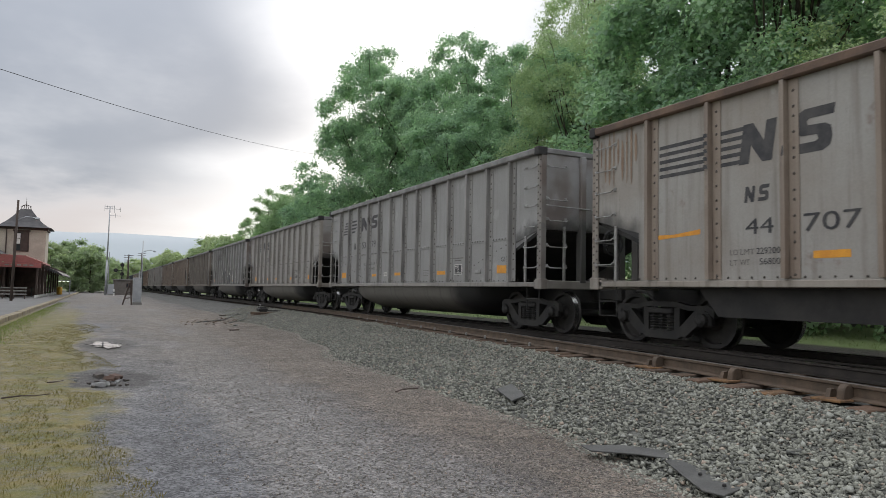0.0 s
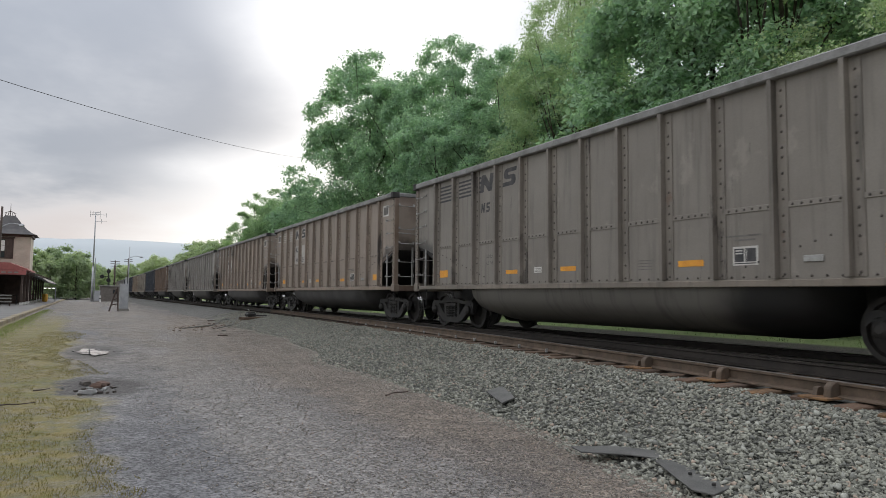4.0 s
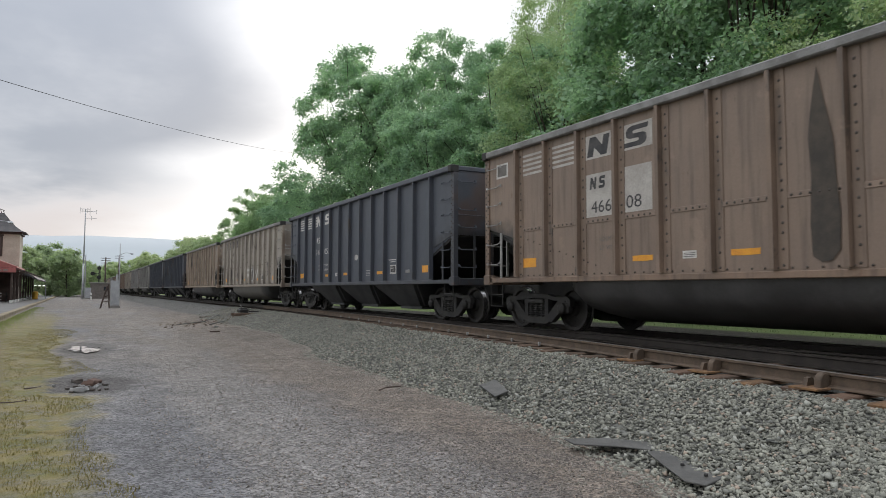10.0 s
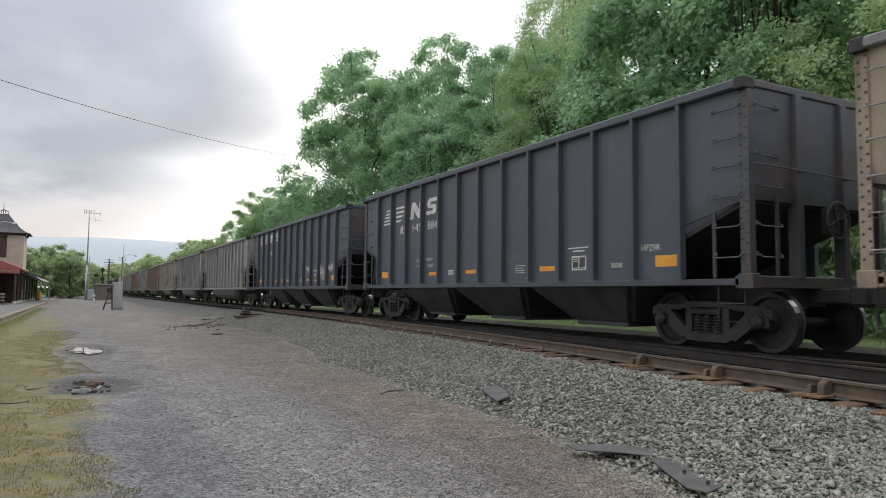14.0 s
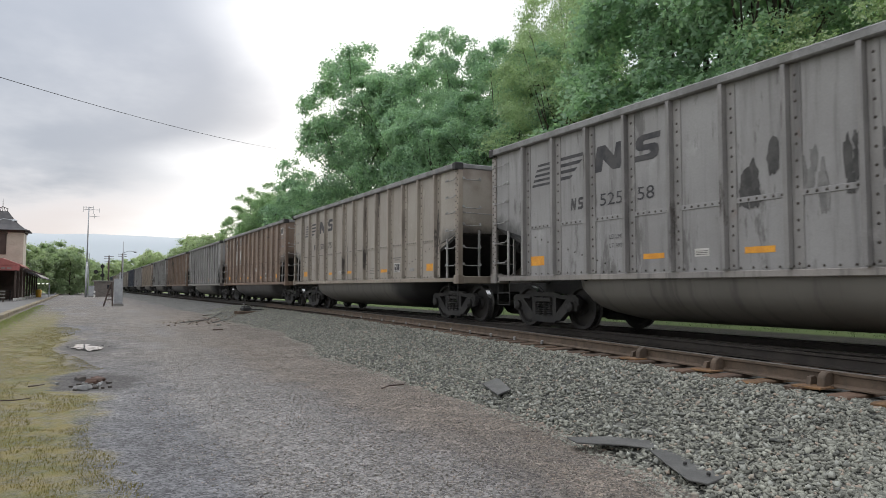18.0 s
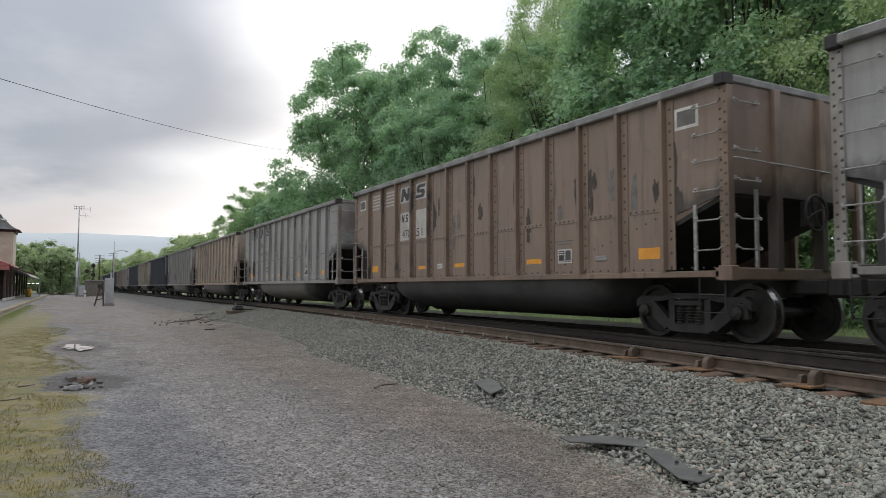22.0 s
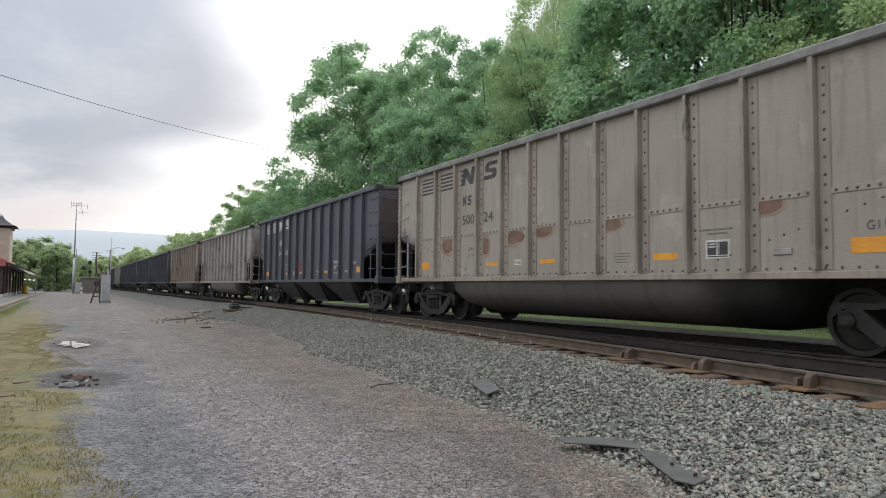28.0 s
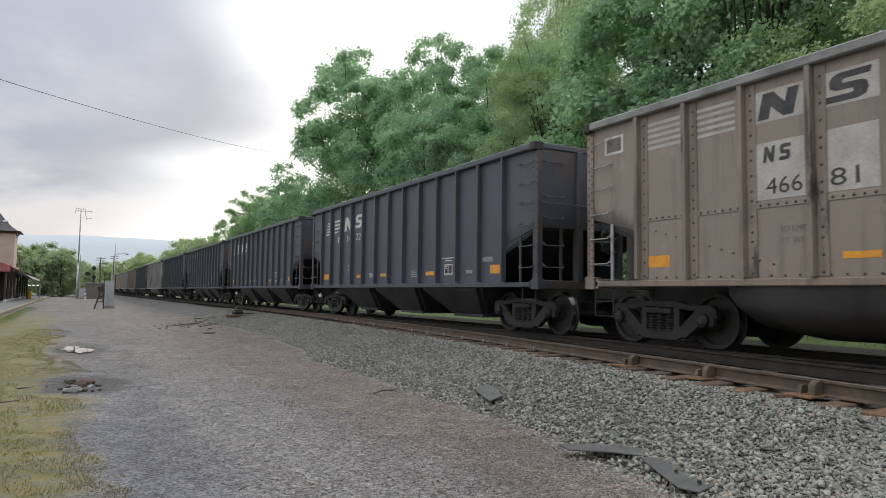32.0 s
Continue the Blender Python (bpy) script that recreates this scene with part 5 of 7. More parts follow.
def brown_marks(car, a, b):
    w = mark(car, "window_stencil", [rect(0.42, 0.88, 3.32, 3.64)], MARK_WHITE, "white framed dark stencil")
    part("stencil_fill", poly_bm([rect(0.47, 0.83, 3.36, 3.60)], LIFT + 0.003), FAINT, w)
    v = mark(car, "window_stencil", [rect(13.62, 14.08, 3.30, 3.64)], MARK_WHITE, "white framed dark stencil")
    part("stencil_fill", poly_bm([rect(13.67, 14.03, 3.35, 3.59)], LIFT + 0.003), FAINT, v)
    for f0, f1 in ((1.40, 2.14), (2.43, 3.14)):
        bars(car, slanted_bars(f0, f1, 3.24, 3.68, 5), PANELWHITE)
    for f0, f1, blk in ((3.43, 4.19, "a"), (4.42, 5.14, "b")):
        p = mark(car, "emblem_panel", [rect(f0, f1, 3.24, 3.68)], PANELWHITE)
        part("emblem_block", poly_bm(block_a(f0 + 0.08, f1 - 0.06, 3.28, 3.64) if blk == "a" else block_b(f0 + 0.05, f1 - 0.08, 3.28, 3.64), LIFT + 0.003), MARK_DARK, p)
    mark(car, "number_panel", [rect(3.44, 4.19, 2.17, 2.96)], PANELWHITE, "white number panel")
    mark(car, "number_panel", [rect(4.44, 5.12, 2.17, 2.96)], PANELWHITE, "white number panel")
    part("owner_mark", poly_bm(block_a(3.58, 3.77, 2.68, 2.90) + block_b(3.82, 4.0, 2.68, 2.90), LIFT + 0.003), MARK_DARK, car)
    if a:
        lettering(car, a, 3.62, 4.15, 2.24, 2.46, MARK_DARK, LIFT + 0.004, "number")
        lettering(car, b, 4.52, 4.88, 2.24, 2.46, MARK_DARK, LIFT + 0.004, "number")
    load_marks(car, "", "", FAINT)


def number_marks(car, style, a, b, weights=("", ""), klass=""):
    dark = style in ("slanted", "level")
    ink = MARK_DARK if dark else MARK_WHITE
    if style in ("slanted", "black_slanted"):
        emblem_slanted(car, ink)
        z = 2.33 if dark else 2.58
        reporting(car, 2.76, 3.14, z, z + 0.23, ink)
        if a:
            lettering(car, a, 3.60 if len(a) > 2 else 3.75, 4.18, z, z + 0.22, ink, name="number")
            lettering(car, b, 4.54, 4.54 + 0.19 * len(b), z, z + 0.22, ink, name="number")
    elif style in ("level", "black_level"):
        emblem_level(car, ink)
        z = 2.35 if dark else 2.18
        reporting(car, 3.56, 3.97, z + 0.45, z + 0.68, ink)
        if a:
            lettering(car, a, 3.57, 4.10, z, z + 0.22, ink, name="number")
            lettering(car, b, 4.52, 4.52 + 0.19 * len(b), z, z + 0.22, ink, name="number")
    load_marks(car, *weights, ink)
    if klass:
        f0 = 13.00 if dark else 12.50
        lettering(car, klass, f0, f0 + 0.085 * len(klass), 1.58, 1.69, ink)


def clip_strip(pts, lo, hi):
    """The piece of an outline between two distances from the far end."""
    for side, lim in ((1, lo), (-1, hi)):
        out = []
        for (a, b), (c, d) in zip(pts, pts[1:] + pts[:1]):
            ina, inc = side * (a - lim) >= 0, side * (c - lim) >= 0
            if ina:
                out.append((a, b))
            if ina != inc:
                t = (lim - a) / (c - a)
                out.append((lim, b + (d - b) * t))
        pts = out
        if len(pts) < 3:
            return []
    return pts


def over_ribs(car, name, shapes, mat):
    """The same paint where it runs over the ribs."""
    for y in (BEAM_RIBS if car is train[0] else RIBS):
        got = [q for q in (clip_strip(list(s), HL - y - 0.045, HL - y + 0.045) for s in shapes) if len(q) > 2]
        for q in got:
            mark(car, name, [q], mat, "", 0.124 if car is train[0] else 0.1)


def graffiti_car(car):
    # bold black forms with a white outline, and white tags
    forms = [blot(5.15, 1.90, 0.46, 0.44, 1, 0.1), [(5.55, 1.11), (5.60, 2.16), (6.12, 1.55), (5.80, 1.15)], blot(6.42, 1.68, 0.86, 1.16, 2, 0.12), blot(7.15, 1.66, 0.94, 1.14, 3, 0.1),
             blot(7.80, 1.40, 0.80, 0.62, 4, 0.12), blot(8.44, 2.16, 0.46, 0.52, 5, 0.1), blot(8.80, 1.93, 0.46, 0.42, 6, 0.1), blot(8.44, 1.46, 0.86, 0.80, 7, 0.15)]
    for s in forms:
        mark(car, "graffiti_fill", [s], CHARCOAL, "dark sprayed graffiti form", 0.016)
        loop = s + [s[0]]
        mark(car, "graffiti_outline", stroke(loop, 0.06), CHALKWHITE, "white sprayed outline", 0.02)
        over_ribs(car, "graffiti_fill", [s], CHARCOAL)
    for f, z, w, h, k in ((9.62, 2.30, 0.85, 0.42, 3), (9.75, 1.66, 0.85, 0.55, 5), (1.75, 1.62, 0.5, 0.3, 8), (2.75, 1.68, 0.55, 0.35, 9)):
        mark(car, "graffiti_tag", stroke(scribble(f, z, w, h, k), 0.05 if f > 9 else 0.022), CHALKWHITE if f > 9 else FAINT, "sprayed tag")


NUMBERS = {
    1: ("slanted", "532", "79", ("237100", "48900"), "G119"), 2: ("slanted", "513", "76", ("", ""), ""), 3: ("slanted", "509", "81", ("", ""), ""), 4: ("level", "", "", ("", ""), ""),
    7: ("slanted", "520", "43", ("", ""), ""), 8: ("level", "481", "53", ("", ""), ""), 10: ("black_level", "148", "053", ("229400", "56600"), ""), 11: ("level", "498", "31", ("", ""), ""),
    12: ("level", "", "", ("", ""), "G117R"), 13: ("black_slanted", "145", "884", ("228500", "57500"), "HP29R"), 14: ("black_level", "", "60", ("", ""), "") , 15: ("level", "491", "68", ("237200", "45800"), "G116"),
    16: ("slanted", "525", "58", ("", "49200"), ""), 17: ("slanted", "506", "75", ("", ""), ""), 19: ("slanted", "523", "08", ("", ""), "G119"), 21: ("level", "483", "43", ("237900", "48100"), ""),
    22: ("slanted", "517", "59", ("226100", "49900"), ""), 23: ("level", "", "", ("", ""), "G116"), 24: ("black_slanted", "145", "", ("", ""), ""), 25: ("level", "500", "24", ("", ""), "G117R"),
    26: ("black_level", "147", "561", ("229700", "56300"), "H65"), 27: ("level", "479", "40", ("237400", "48600"), ""), 29: ("black_slanted", "14", "221", ("", ""), "HP28R"),
    30: ("black_slanted", "", "", ("", ""), ""), 31: ("black_level", "", "", ("", ""), ""),
}
BROWNS = {5: ("464", "24"), 6: ("464", "91"), 9: ("466", "08"), 18: ("471", "05"), 20: ("470", "51"), 28: ("466", "81"), 35: ("", "")}

for k, car in enumerate(train):
    kind = CARS[k][0]
    if k == 0:
        bars(car, slanted_bars(1.68, 2.71, 2.80, 3.34, 5), MARK_DARK)
        bars(car, slanted_bars(2.92, 3.40, 2.80, 3.34, 5, 0, 0.1), MARK_DARK)
        mark(car, "emblem_block", block_a(3.26, 3.90, 2.78, 3.36), MARK_DARK)
        mark(car, "emblem_block", block_b(4.10, 4.74, 2.78, 3.37), MARK_DARK)
        over_ribs(car, "emblem_bar", slanted_bars(2.71, 2.95, 2.80, 3.34, 5), MARK_DARK)
        over_ribs(car, "emblem_block", block_a(3.26, 3.96, 2.78, 3.36) + block_b(4.04, 4.74, 2.78, 3.37), MARK_DARK)
        reporting(car, 3.35, 3.77, 2.22, 2.45, MARK_DARK)
        lettering(car, "44", 3.37, 3.83, 1.76, 1.98, MARK_DARK, name="number")
        lettering(car, "707", 4.28, 5.06, 1.74, 1.98, MARK_DARK, name="number")
        lettering(car, "LD", 3.10, 3.24, 1.47, 1.55, FAINT)
        lettering(car, "LMT", 3.28, 3.52, 1.47, 1.55, FAINT)
        lettering(car, "229200", 3.55, 3.93, 1.47, 1.56, MARK_DARK)
        lettering(car, "LT", 3.10, 3.23, 1.32, 1.40, FAINT)
        lettering(car, "WT", 3.27, 3.44, 1.32, 1.40, FAINT)
        lettering(car, "56800", 3.60, 3.93, 1.32, 1.41, MARK_DARK)
        mark(car, "reflective_tape", [[(1.58, 1.78), (2.0, 1.80), (2.54, 1.82), (2.54, 1.90), (2.0, 1.85), (1.58, 1.86)]], ORANGE)
        mark(car, "reflective_tape", [rect(4.41, 4.91, 1.38, 1.48)], ORANGE)
        for i in range(9):
            mark(car, "rust_streak", [blot(0.2 + 0.115 * i, 3.45 - 0.06 * ((i * 3) % 4), 0.035 + 0.015 * (i % 3), 0.5 + 0.22 * ((i * 5) % 4), i, 0.12)], RUSTWASH, "pale brown rust run", LIFT + 0.0008 * i)
        continue
    common_marks(car, k, kind == "hopper", MARK_DARK, MARK_WHITE if kind == "hopper" else None)
    if k in BROWNS:
        brown_marks(car, *BROWNS[k])
    elif k in NUMBERS:
        number_marks(car, *NUMBERS[k])
    elif kind == "hopper":
        emblem_level(car, MARK_WHITE)
    else:
        emblem_level(car, FAINT)

graffiti_car(train[3])
for f, z, w, h, s in ((5.88, 1.66, 0.78, 0.62, 1), (2.62, 1.92, 0.36, 0.5, 2), (3.88, 1.54, 0.7, 0.5, 3), (4.80, 1.78, 0.6, 0.8, 4), (1.80, 1.48, 0.75, 0.4, 5)):
    mark(train[8], "primer_patch", [blot(f, z, w, h, s, 0.55)], WHITESTAIN, "chalky white primer patch", LIFT - 0.001)
mark(train[9], "tar_smear", [[(7.93, 3.45), (7.98, 3.72), (8.03, 3.42), (8.10, 3.1), (8.17, 2.75), (8.20, 2.2), (8.24, 1.8), (8.22, 1.35), (8.12, 1.22), (7.98, 1.20), (7.86, 1.28), (7.84, 1.7), (7.87, 2.3), (7.84, 2.8), (7.88, 3.15)]], BROWNSTAIN, "dark smear down the sheet", 0.015)
mark(train[6], "tar_smear", [blot(8.0, 1.55, 0.12, 0.8, 21, 0.5)], BLACKSTAIN, "dark green smear")
for i, (f, z, w, h) in enumerate(((8.72, 1.8, 0.30, 1.1), (8.66, 3.3, 0.2, 0.5), (4.88, 2.2, 0.10, 1.0), (4.8, 1.75, 0.25, 0.25), (11.85, 1.9, 0.2, 0.55), (5.0, 2.9, 0.12, 0.3), (1.55, 3.2, 0.1, 0.3))):
    mark(train[11], "tar_drip", runs(f, z, w, h, 31 + i, 5), BLACKSTAIN, "black tar drips", 0.019)
for pts in ([(7.40, 1.32), (7.42, 1.92), (7.98, 1.90)], [(7.42, 1.62), (7.86, 1.62)], [(8.36, 1.75), (8.46, 1.95), (8.80, 1.97), (8.95, 1.72), (8.90, 1.45), (8.66, 1.28), (8.50, 1.36)], [(9.38, 1.84), (9.62, 1.48), (9.90, 1.88)]):
    mark(train[11], "graffiti_bar", stroke(pts, 0.15), CHALKWHITE, "pale brushed graffiti", 0.016)
for f, z, w, h in ((2.86, 1.88, 0.6, 0.34), (5.75, 1.92, 0.62, 0.28), (6.72, 2.0, 0.6, 0.24), (8.67, 1.98, 0.46, 0.22), (11.64, 2.0, 0.55, 0.20), (4.6, 1.8, 0.3, 0.4)):
    mark(train[25], "rust_halo", [blot(f, z, w * 1.3, h * 1.45, f, 0.2)], RUSTHALO, "pale rusty halo", LIFT - 0.002)
    mark(train[25], "rust_spot", [blot(f, z, w, h, f + 3, 0.2)], RUSTSTAIN, "oval rust spot")
for f, z, w, h in ((2.92, 1.95, 0.85, 0.36), (3.86, 1.92, 0.72, 0.42), (5.38, 1.9, 0.26, 0.55), (6.9, 1.9, 0.7, 0.5), (7.85, 1.92, 0.7, 0.42), (8.7, 1.9, 0.75, 0.5), (9.7, 1.95, 0.5, 0.4)):
    mark(train[27], "rust_patch", [blot(f, z, w, h, f + 1, 0.25)], RUSTSTAIN, "brown rusted patch")
for f, z in ((3.37, 2.15), (5.36, 2.25), (1.5, 2.3), (9.6, 2.0)):
    mark(train[27], "tar_drip", [blot(f, z, 0.2, 0.3, f, 0.5), blot(f + 0.03, z - 0.4, 0.1, 0.6, f + 4, 0.5)], BLACKSTAIN, "black tar drip", LIFT + 0.003)
mark(train[22], "tar_drip", [blot(8.0, 1.9, 0.22, 1.7, 3, 0.5)], BLACKSTAIN, "black tar run down the sheet")
for f, z, w, h, s in ((9.85, 1.82, 0.6, 0.4, 3), (11.64, 1.68, 0.55, 0.7, 5), (12.67, 1.8, 0.5, 0.5, 7)):
    mark(train[14], "graffiti_tag", stroke(scribble(f, z, w, h, s), 0.03), MARK_WHITE, "white sprayed tag")
mark(train[13], "chalk_scrawl", stroke(scribble(8.6, 1.6, 0.55, 0.35, 4, 30), 0.02), FAINT, "faint chalk scrawl")
mark(train[24], "chalk_scrawl", stroke(scribble(2.78, 1.8, 0.6, 0.8, 2, 24), 0.015), FAINT, "faint scratched scrawl")
mark(train[26], "graffiti_tag", stroke(scribble(2.84, 1.65, 0.65, 0.9, 6, 34), 0.035), FAINT, "grey sprayed tag")
mark(train[26], "graffiti_tag", stroke(scribble(6.9, 1.65, 0.9, 0.45, 8, 34), 0.04), REDSPRAY, "red sprayed tag")
mark(train[10], "chalk_patch", [blot(7.85, 1.92, 0.34, 0.18, 5, 0.3)], WHITESTAIN, "pale scuffed patch")
for f, z, w, h, s in ((5.8, 1.58, 0.42, 0.34, 4), (8.75, 1.80, 0.55, 0.36, 7)):
    mark(train[18], "graffiti_tag", stroke(scribble(f, z, w, h, s), 0.022), CHALKWHITE, "white sprayed tag")
mark(train[18], "tar_drip", runs(3.63, 1.65, 0.22, 0.8, 4, 4), BLACKSTAIN, "dark oily run")
mark(train[17], "tar_drip", [blot(6.66, 1.75, 0.05, 1.2, 6, 0.5)], BLACKSTAIN, "thin dark run")
for i in range(9):
    rnd = random.Random(i + 70)
    f = 2.78 + 1.0125 * i
    mark_each(train[12], "peeled_patch", runs(f, 1.55, 0.62, 0.95, 140 + i, 3) + runs(f + rnd.uniform(-0.1, 0.1), 2.45, 0.6, 1.3, 160 + i, 4 if i > 2 else 2), BLACKSTAIN, "black bare steel where paint has peeled")
for i in range(9):
    rnd = random.Random(i)
    mark_each(train[20], "soot_spot", runs(5.6 + i * 0.98, 2.4 + rnd.uniform(-0.2, 0.5), 0.6, 1.1, 60 + i, 5), FAINT if i % 2 else BROWNSTAIN, "mottled dark spots")
for i in range(10):
    rnd = random.Random(i + 40)
    mark_each(train[16], "soot_run", runs(6.9 + i * 0.72, 2.3 + rnd.uniform(-0.3, 0.4), 0.6, 0.8, 80 + i, 7), SOOTGREY if i % 2 else SOOTDARK, "dark streaks of tar")
for i in range(5):
    mark_each(train[16], "soot_run", runs(9.55 + i * 0.47, 2.5, 0.5, 2.0, 120 + i, 4), SOOTDARK, "broad black smear down the sheet")
for i, f in enumerate((6.3, 9.6, 10.6)):
    mark_each(train[21], "tar_drip", runs(f + 0.2, 2.3, 0.35, 0.8, 90 + i, 3), FAINT, "dark runs")
    mark_each(train[19], "tar_drip", runs(f + 0.5, 2.5, 0.4, 1.0, 95 + i, 3), FAINT, "dark runs")


mark(train[6], "reflective_tape", [rect(12.02, 12.52, 2.02, 2.26)], YELLOWTAPE, "large yellow reflective tape")
mark(train[27], "dark_spot", [blot(0.66, 3.36, 0.10, 0.12, 2, 0.2)], BLACKSTAIN, "small dark spot")
mark(train[27], "dark_spot", [blot(1.62, 2.98, 0.11, 0.42, 3, 0.15)], BLACKSTAIN, "small dark spot", 0.016)


# ---- trees ----
def leaf_material(name, dark, light):
    m, nt, b = material(name, 0.6)
    isl = node(nt, "ShaderNodeNewGeometry").outputs["Random Per Island"]
    tc = node(nt, "ShaderNodeTexCoord").outputs["Object"]
    clump = noise_tex(nt, tc, 0.45, 3.0, 0.6)
    rnd = node(nt, "ShaderNodeObjectInfo").outputs["Random"]
    f = maths(nt, "ADD", maths(nt, "MULTIPLY", isl, 0.55), maths(nt, "MULTIPLY", ramp(nt, clump, 0.3, 0.7), 0.5), True)
    col = mixc(nt, f, dark, light)
    col = mixc(nt, 1.0, col, mixc(nt, rnd, (0.85, 0.88, 0.85), (1.15, 1.1, 1.1)), "MULTIPLY")
    nt.links.new(col, b.inputs["Base Color"])
    b.inputs["Specular IOR Level"].default_value = 0.25
    tr = node(nt, "ShaderNodeBsdfTranslucent")
    nt.links.new(mixc(nt, 1.0, col, (1.1, 1.2, 0.8), "MULTIPLY"), tr.inputs[0])
    mix = node(nt, "ShaderNodeMixShader", ins={0: 0.5})
    nt.links.new(b.outputs[0], mix.inputs[1])
    nt.links.new(tr.outputs[0], mix.inputs[2])
    nt.links.new(mix.outputs[0], nt.nodes["Material Output"].inputs[0])
    return m


# blue added to MAPLE, PALE and MIDGREEN stands in for haze
MAPLE = leaf_material("maple_leaves", (0.165, 0.28, 0.205), (0.395, 0.555, 0.395))
PALE = leaf_material("young_pale_leaves", (0.29, 0.39, 0.24), (0.47, 0.56, 0.37))
MIDGREEN = leaf_material("spring_leaves", (0.21, 0.32, 0.20), (0.38, 0.51, 0.32))
# distance haze is painted into these pale leaf colours
HAZEGREEN = leaf_material("haze_paled_leaves", (0.29, 0.36, 0.24), (0.45, 0.52, 0.35))
BARK = mottled("grey_brown_bark", (0.085, 0.07, 0.055), (0.05, 0.042, 0.035), 2.5, 0.95, bump_d=0.03)


def leaf_blades(rng, centres, ways, radii, per, size, flat=0.7):
    """Small pointed leaf blades in loose sprays round each centre, most of them facing out and up."""
    n = len(centres) * per
    c = np.repeat(centres, per, 0)
    w = np.repeat(ways, per, 0)
    r = np.repeat(radii, per)[:, None]
    p = c + rng.normal(size=(n, 3)) * r * 0.52 * np.array([1, 1, flat])
    nrm = w * 0.55 + rng.normal(size=(n, 3)) * 0.5 + np.array([0, 0, 0.45])
    nrm /= np.linalg.norm(nrm, axis=1, keepdims=True)
    a = np.cross(nrm, rng.normal(size=(n, 3)))
    a /= np.linalg.norm(a, axis=1, keepdims=True)
    b = np.cross(nrm, a)
    s = size * rng.uniform(0.6, 1.35, (n, 1))
    q = np.stack([p - a * s * 0.5 - b * s * 0.34, p + a * s * 0.5 - b * s * 0.34 - nrm * s * 0.12, p + b * s * 0.62], 1)
    return q.reshape(-1, 3), np.arange(n * 3).reshape(-1, 3)


def tree_shape(name, seed, height, radius, base, boughs, sprays, per, size, leaf, label, lobes=0.22, bough_r=0.30, spray_r=0.5, top=0.55):
    """A trunk that forks into tapered limbs; each limb ends in a rounded bough of many leafy sprays."""
    rng = np.random.default_rng(seed)
    tree = empty(name)
    cz, hz = base + (height - base) * 0.5, (height - base) * 0.5
    ph = rng.uniform(0, 6.28, 6)
    cents, outs, rads = [], [], []
    for k in range(boughs):
        # an even spread of ways round the crown, jittered
        u = 1 - 2 * (k + 0.5) / boughs
        az = k * 2.39996 + rng.normal(0, 0.25)
        h = math.sqrt(max(0.0, 1 - u * u))
        d = np.array([h * math.cos(az), h * math.sin(az), u])
        lob = 1 + lobes * (0.55 * math.sin(2 * az + ph[0] + 2 * d[2]) + 0.45 * math.sin(3 * az + ph[1] - 3 * d[2]) + 0.6 * math.sin(5 * d[2] + ph[2] + az))
        br = bough_r * radius * rng.uniform(0.7, 1.25)
        p = np.sign(d) * np.abs(d) ** 0.8 * lob * (rng.uniform(0.78, 1.0) if k % 5 else rng.uniform(0.35, 0.6))
        w = (radius - 0.6 * br) * (1.0 if p[2] < 0 else 1.0 - 0.3 * top * p[2])
        cents.append((p[0] * w, p[1] * w, max(base + 0.3, cz + p[2] * (hz - 0.45 * br))))
        outs.append(d)
        rads.append(br)
    cents, outs, rads = np.array(cents), np.array(outs), np.array(rads)
    n = boughs * sprays
    e = rng.normal(size=(n, 3)) * 0.75 + np.repeat(outs, sprays, 0) * 0.55 + np.array([0, 0, 0.30])
    e /= np.linalg.norm(e, axis=1, keepdims=True)
    sp = np.repeat(cents, sprays, 0) + e * np.repeat(rads, sprays)[:, None] * rng.uniform(0.55, 1.12, (n, 1)) * np.array([1, 1, 0.72])
    sr = spray_r * rng.uniform(0.6, 1.4, n)
    v, f = leaf_blades(rng, sp, e, sr, per, size)
    bm = bmesh.new()
    fork = base + (height - base) * 0.22
    r0 = 0.016 * height
    tube_into(bm, [(0, 0, -0.4), (0.05, 0, fork * 0.5), (0.1, 0.08, fork), (0.0, 0.2, cz), (0.1, 0, cz + hz * 0.6)], r0, 8, r0 * 0.18)
    for k in range(0, boughs, 4):
        e2 = Vector(cents[k])
        z0 = min(e2.z - 0.5, fork + (e2.z - fork) * 0.35) if e2.z > fork else fork * 0.8
        s = Vector((0.05, 0.08, max(base * 0.6, z0)))
        m = s.lerp(e2, 0.5) + Vector((0.12 * e2.y, -0.12 * e2.x, -0.08 * (e2.z - s.z)))
        tube_into(bm, [s, m, e2], r0 * 0.24, 5, 0.025)
        for q in range(3):
            tube_into(bm, [e2, Vector(sp[k * sprays + q])], 0.03, 3, 0.01)
    part("trunk", bm, BARK, tree, "", smooth=True)
    tagged(part("crown", mesh_np("crown", v, f, leaf), None, tree), kind="stuff")
    return tagged(tree, label, "tree")


def plant(tree, x, y, scale=1.0, turn=0.0, first=False, leaf=None, label="", wide=1.0):
    m = pose(x, y, lot_z(x, y) - 0.1, 0, 0, turn)
    t = tree if first else copy_thing(tree, m)
    t.matrix_basis = m
    t.scale = (scale * wide, scale * wide, scale)
    t["group"] = "trees along the track"
    if leaf:
        c = [o for o in t.children if o.name.split(".")[0] == "crown"][0]
        c.material_slots[0].link = "OBJECT"
        c.material_slots[0].material = leaf
    if label:
        t["label"] = label
    return t


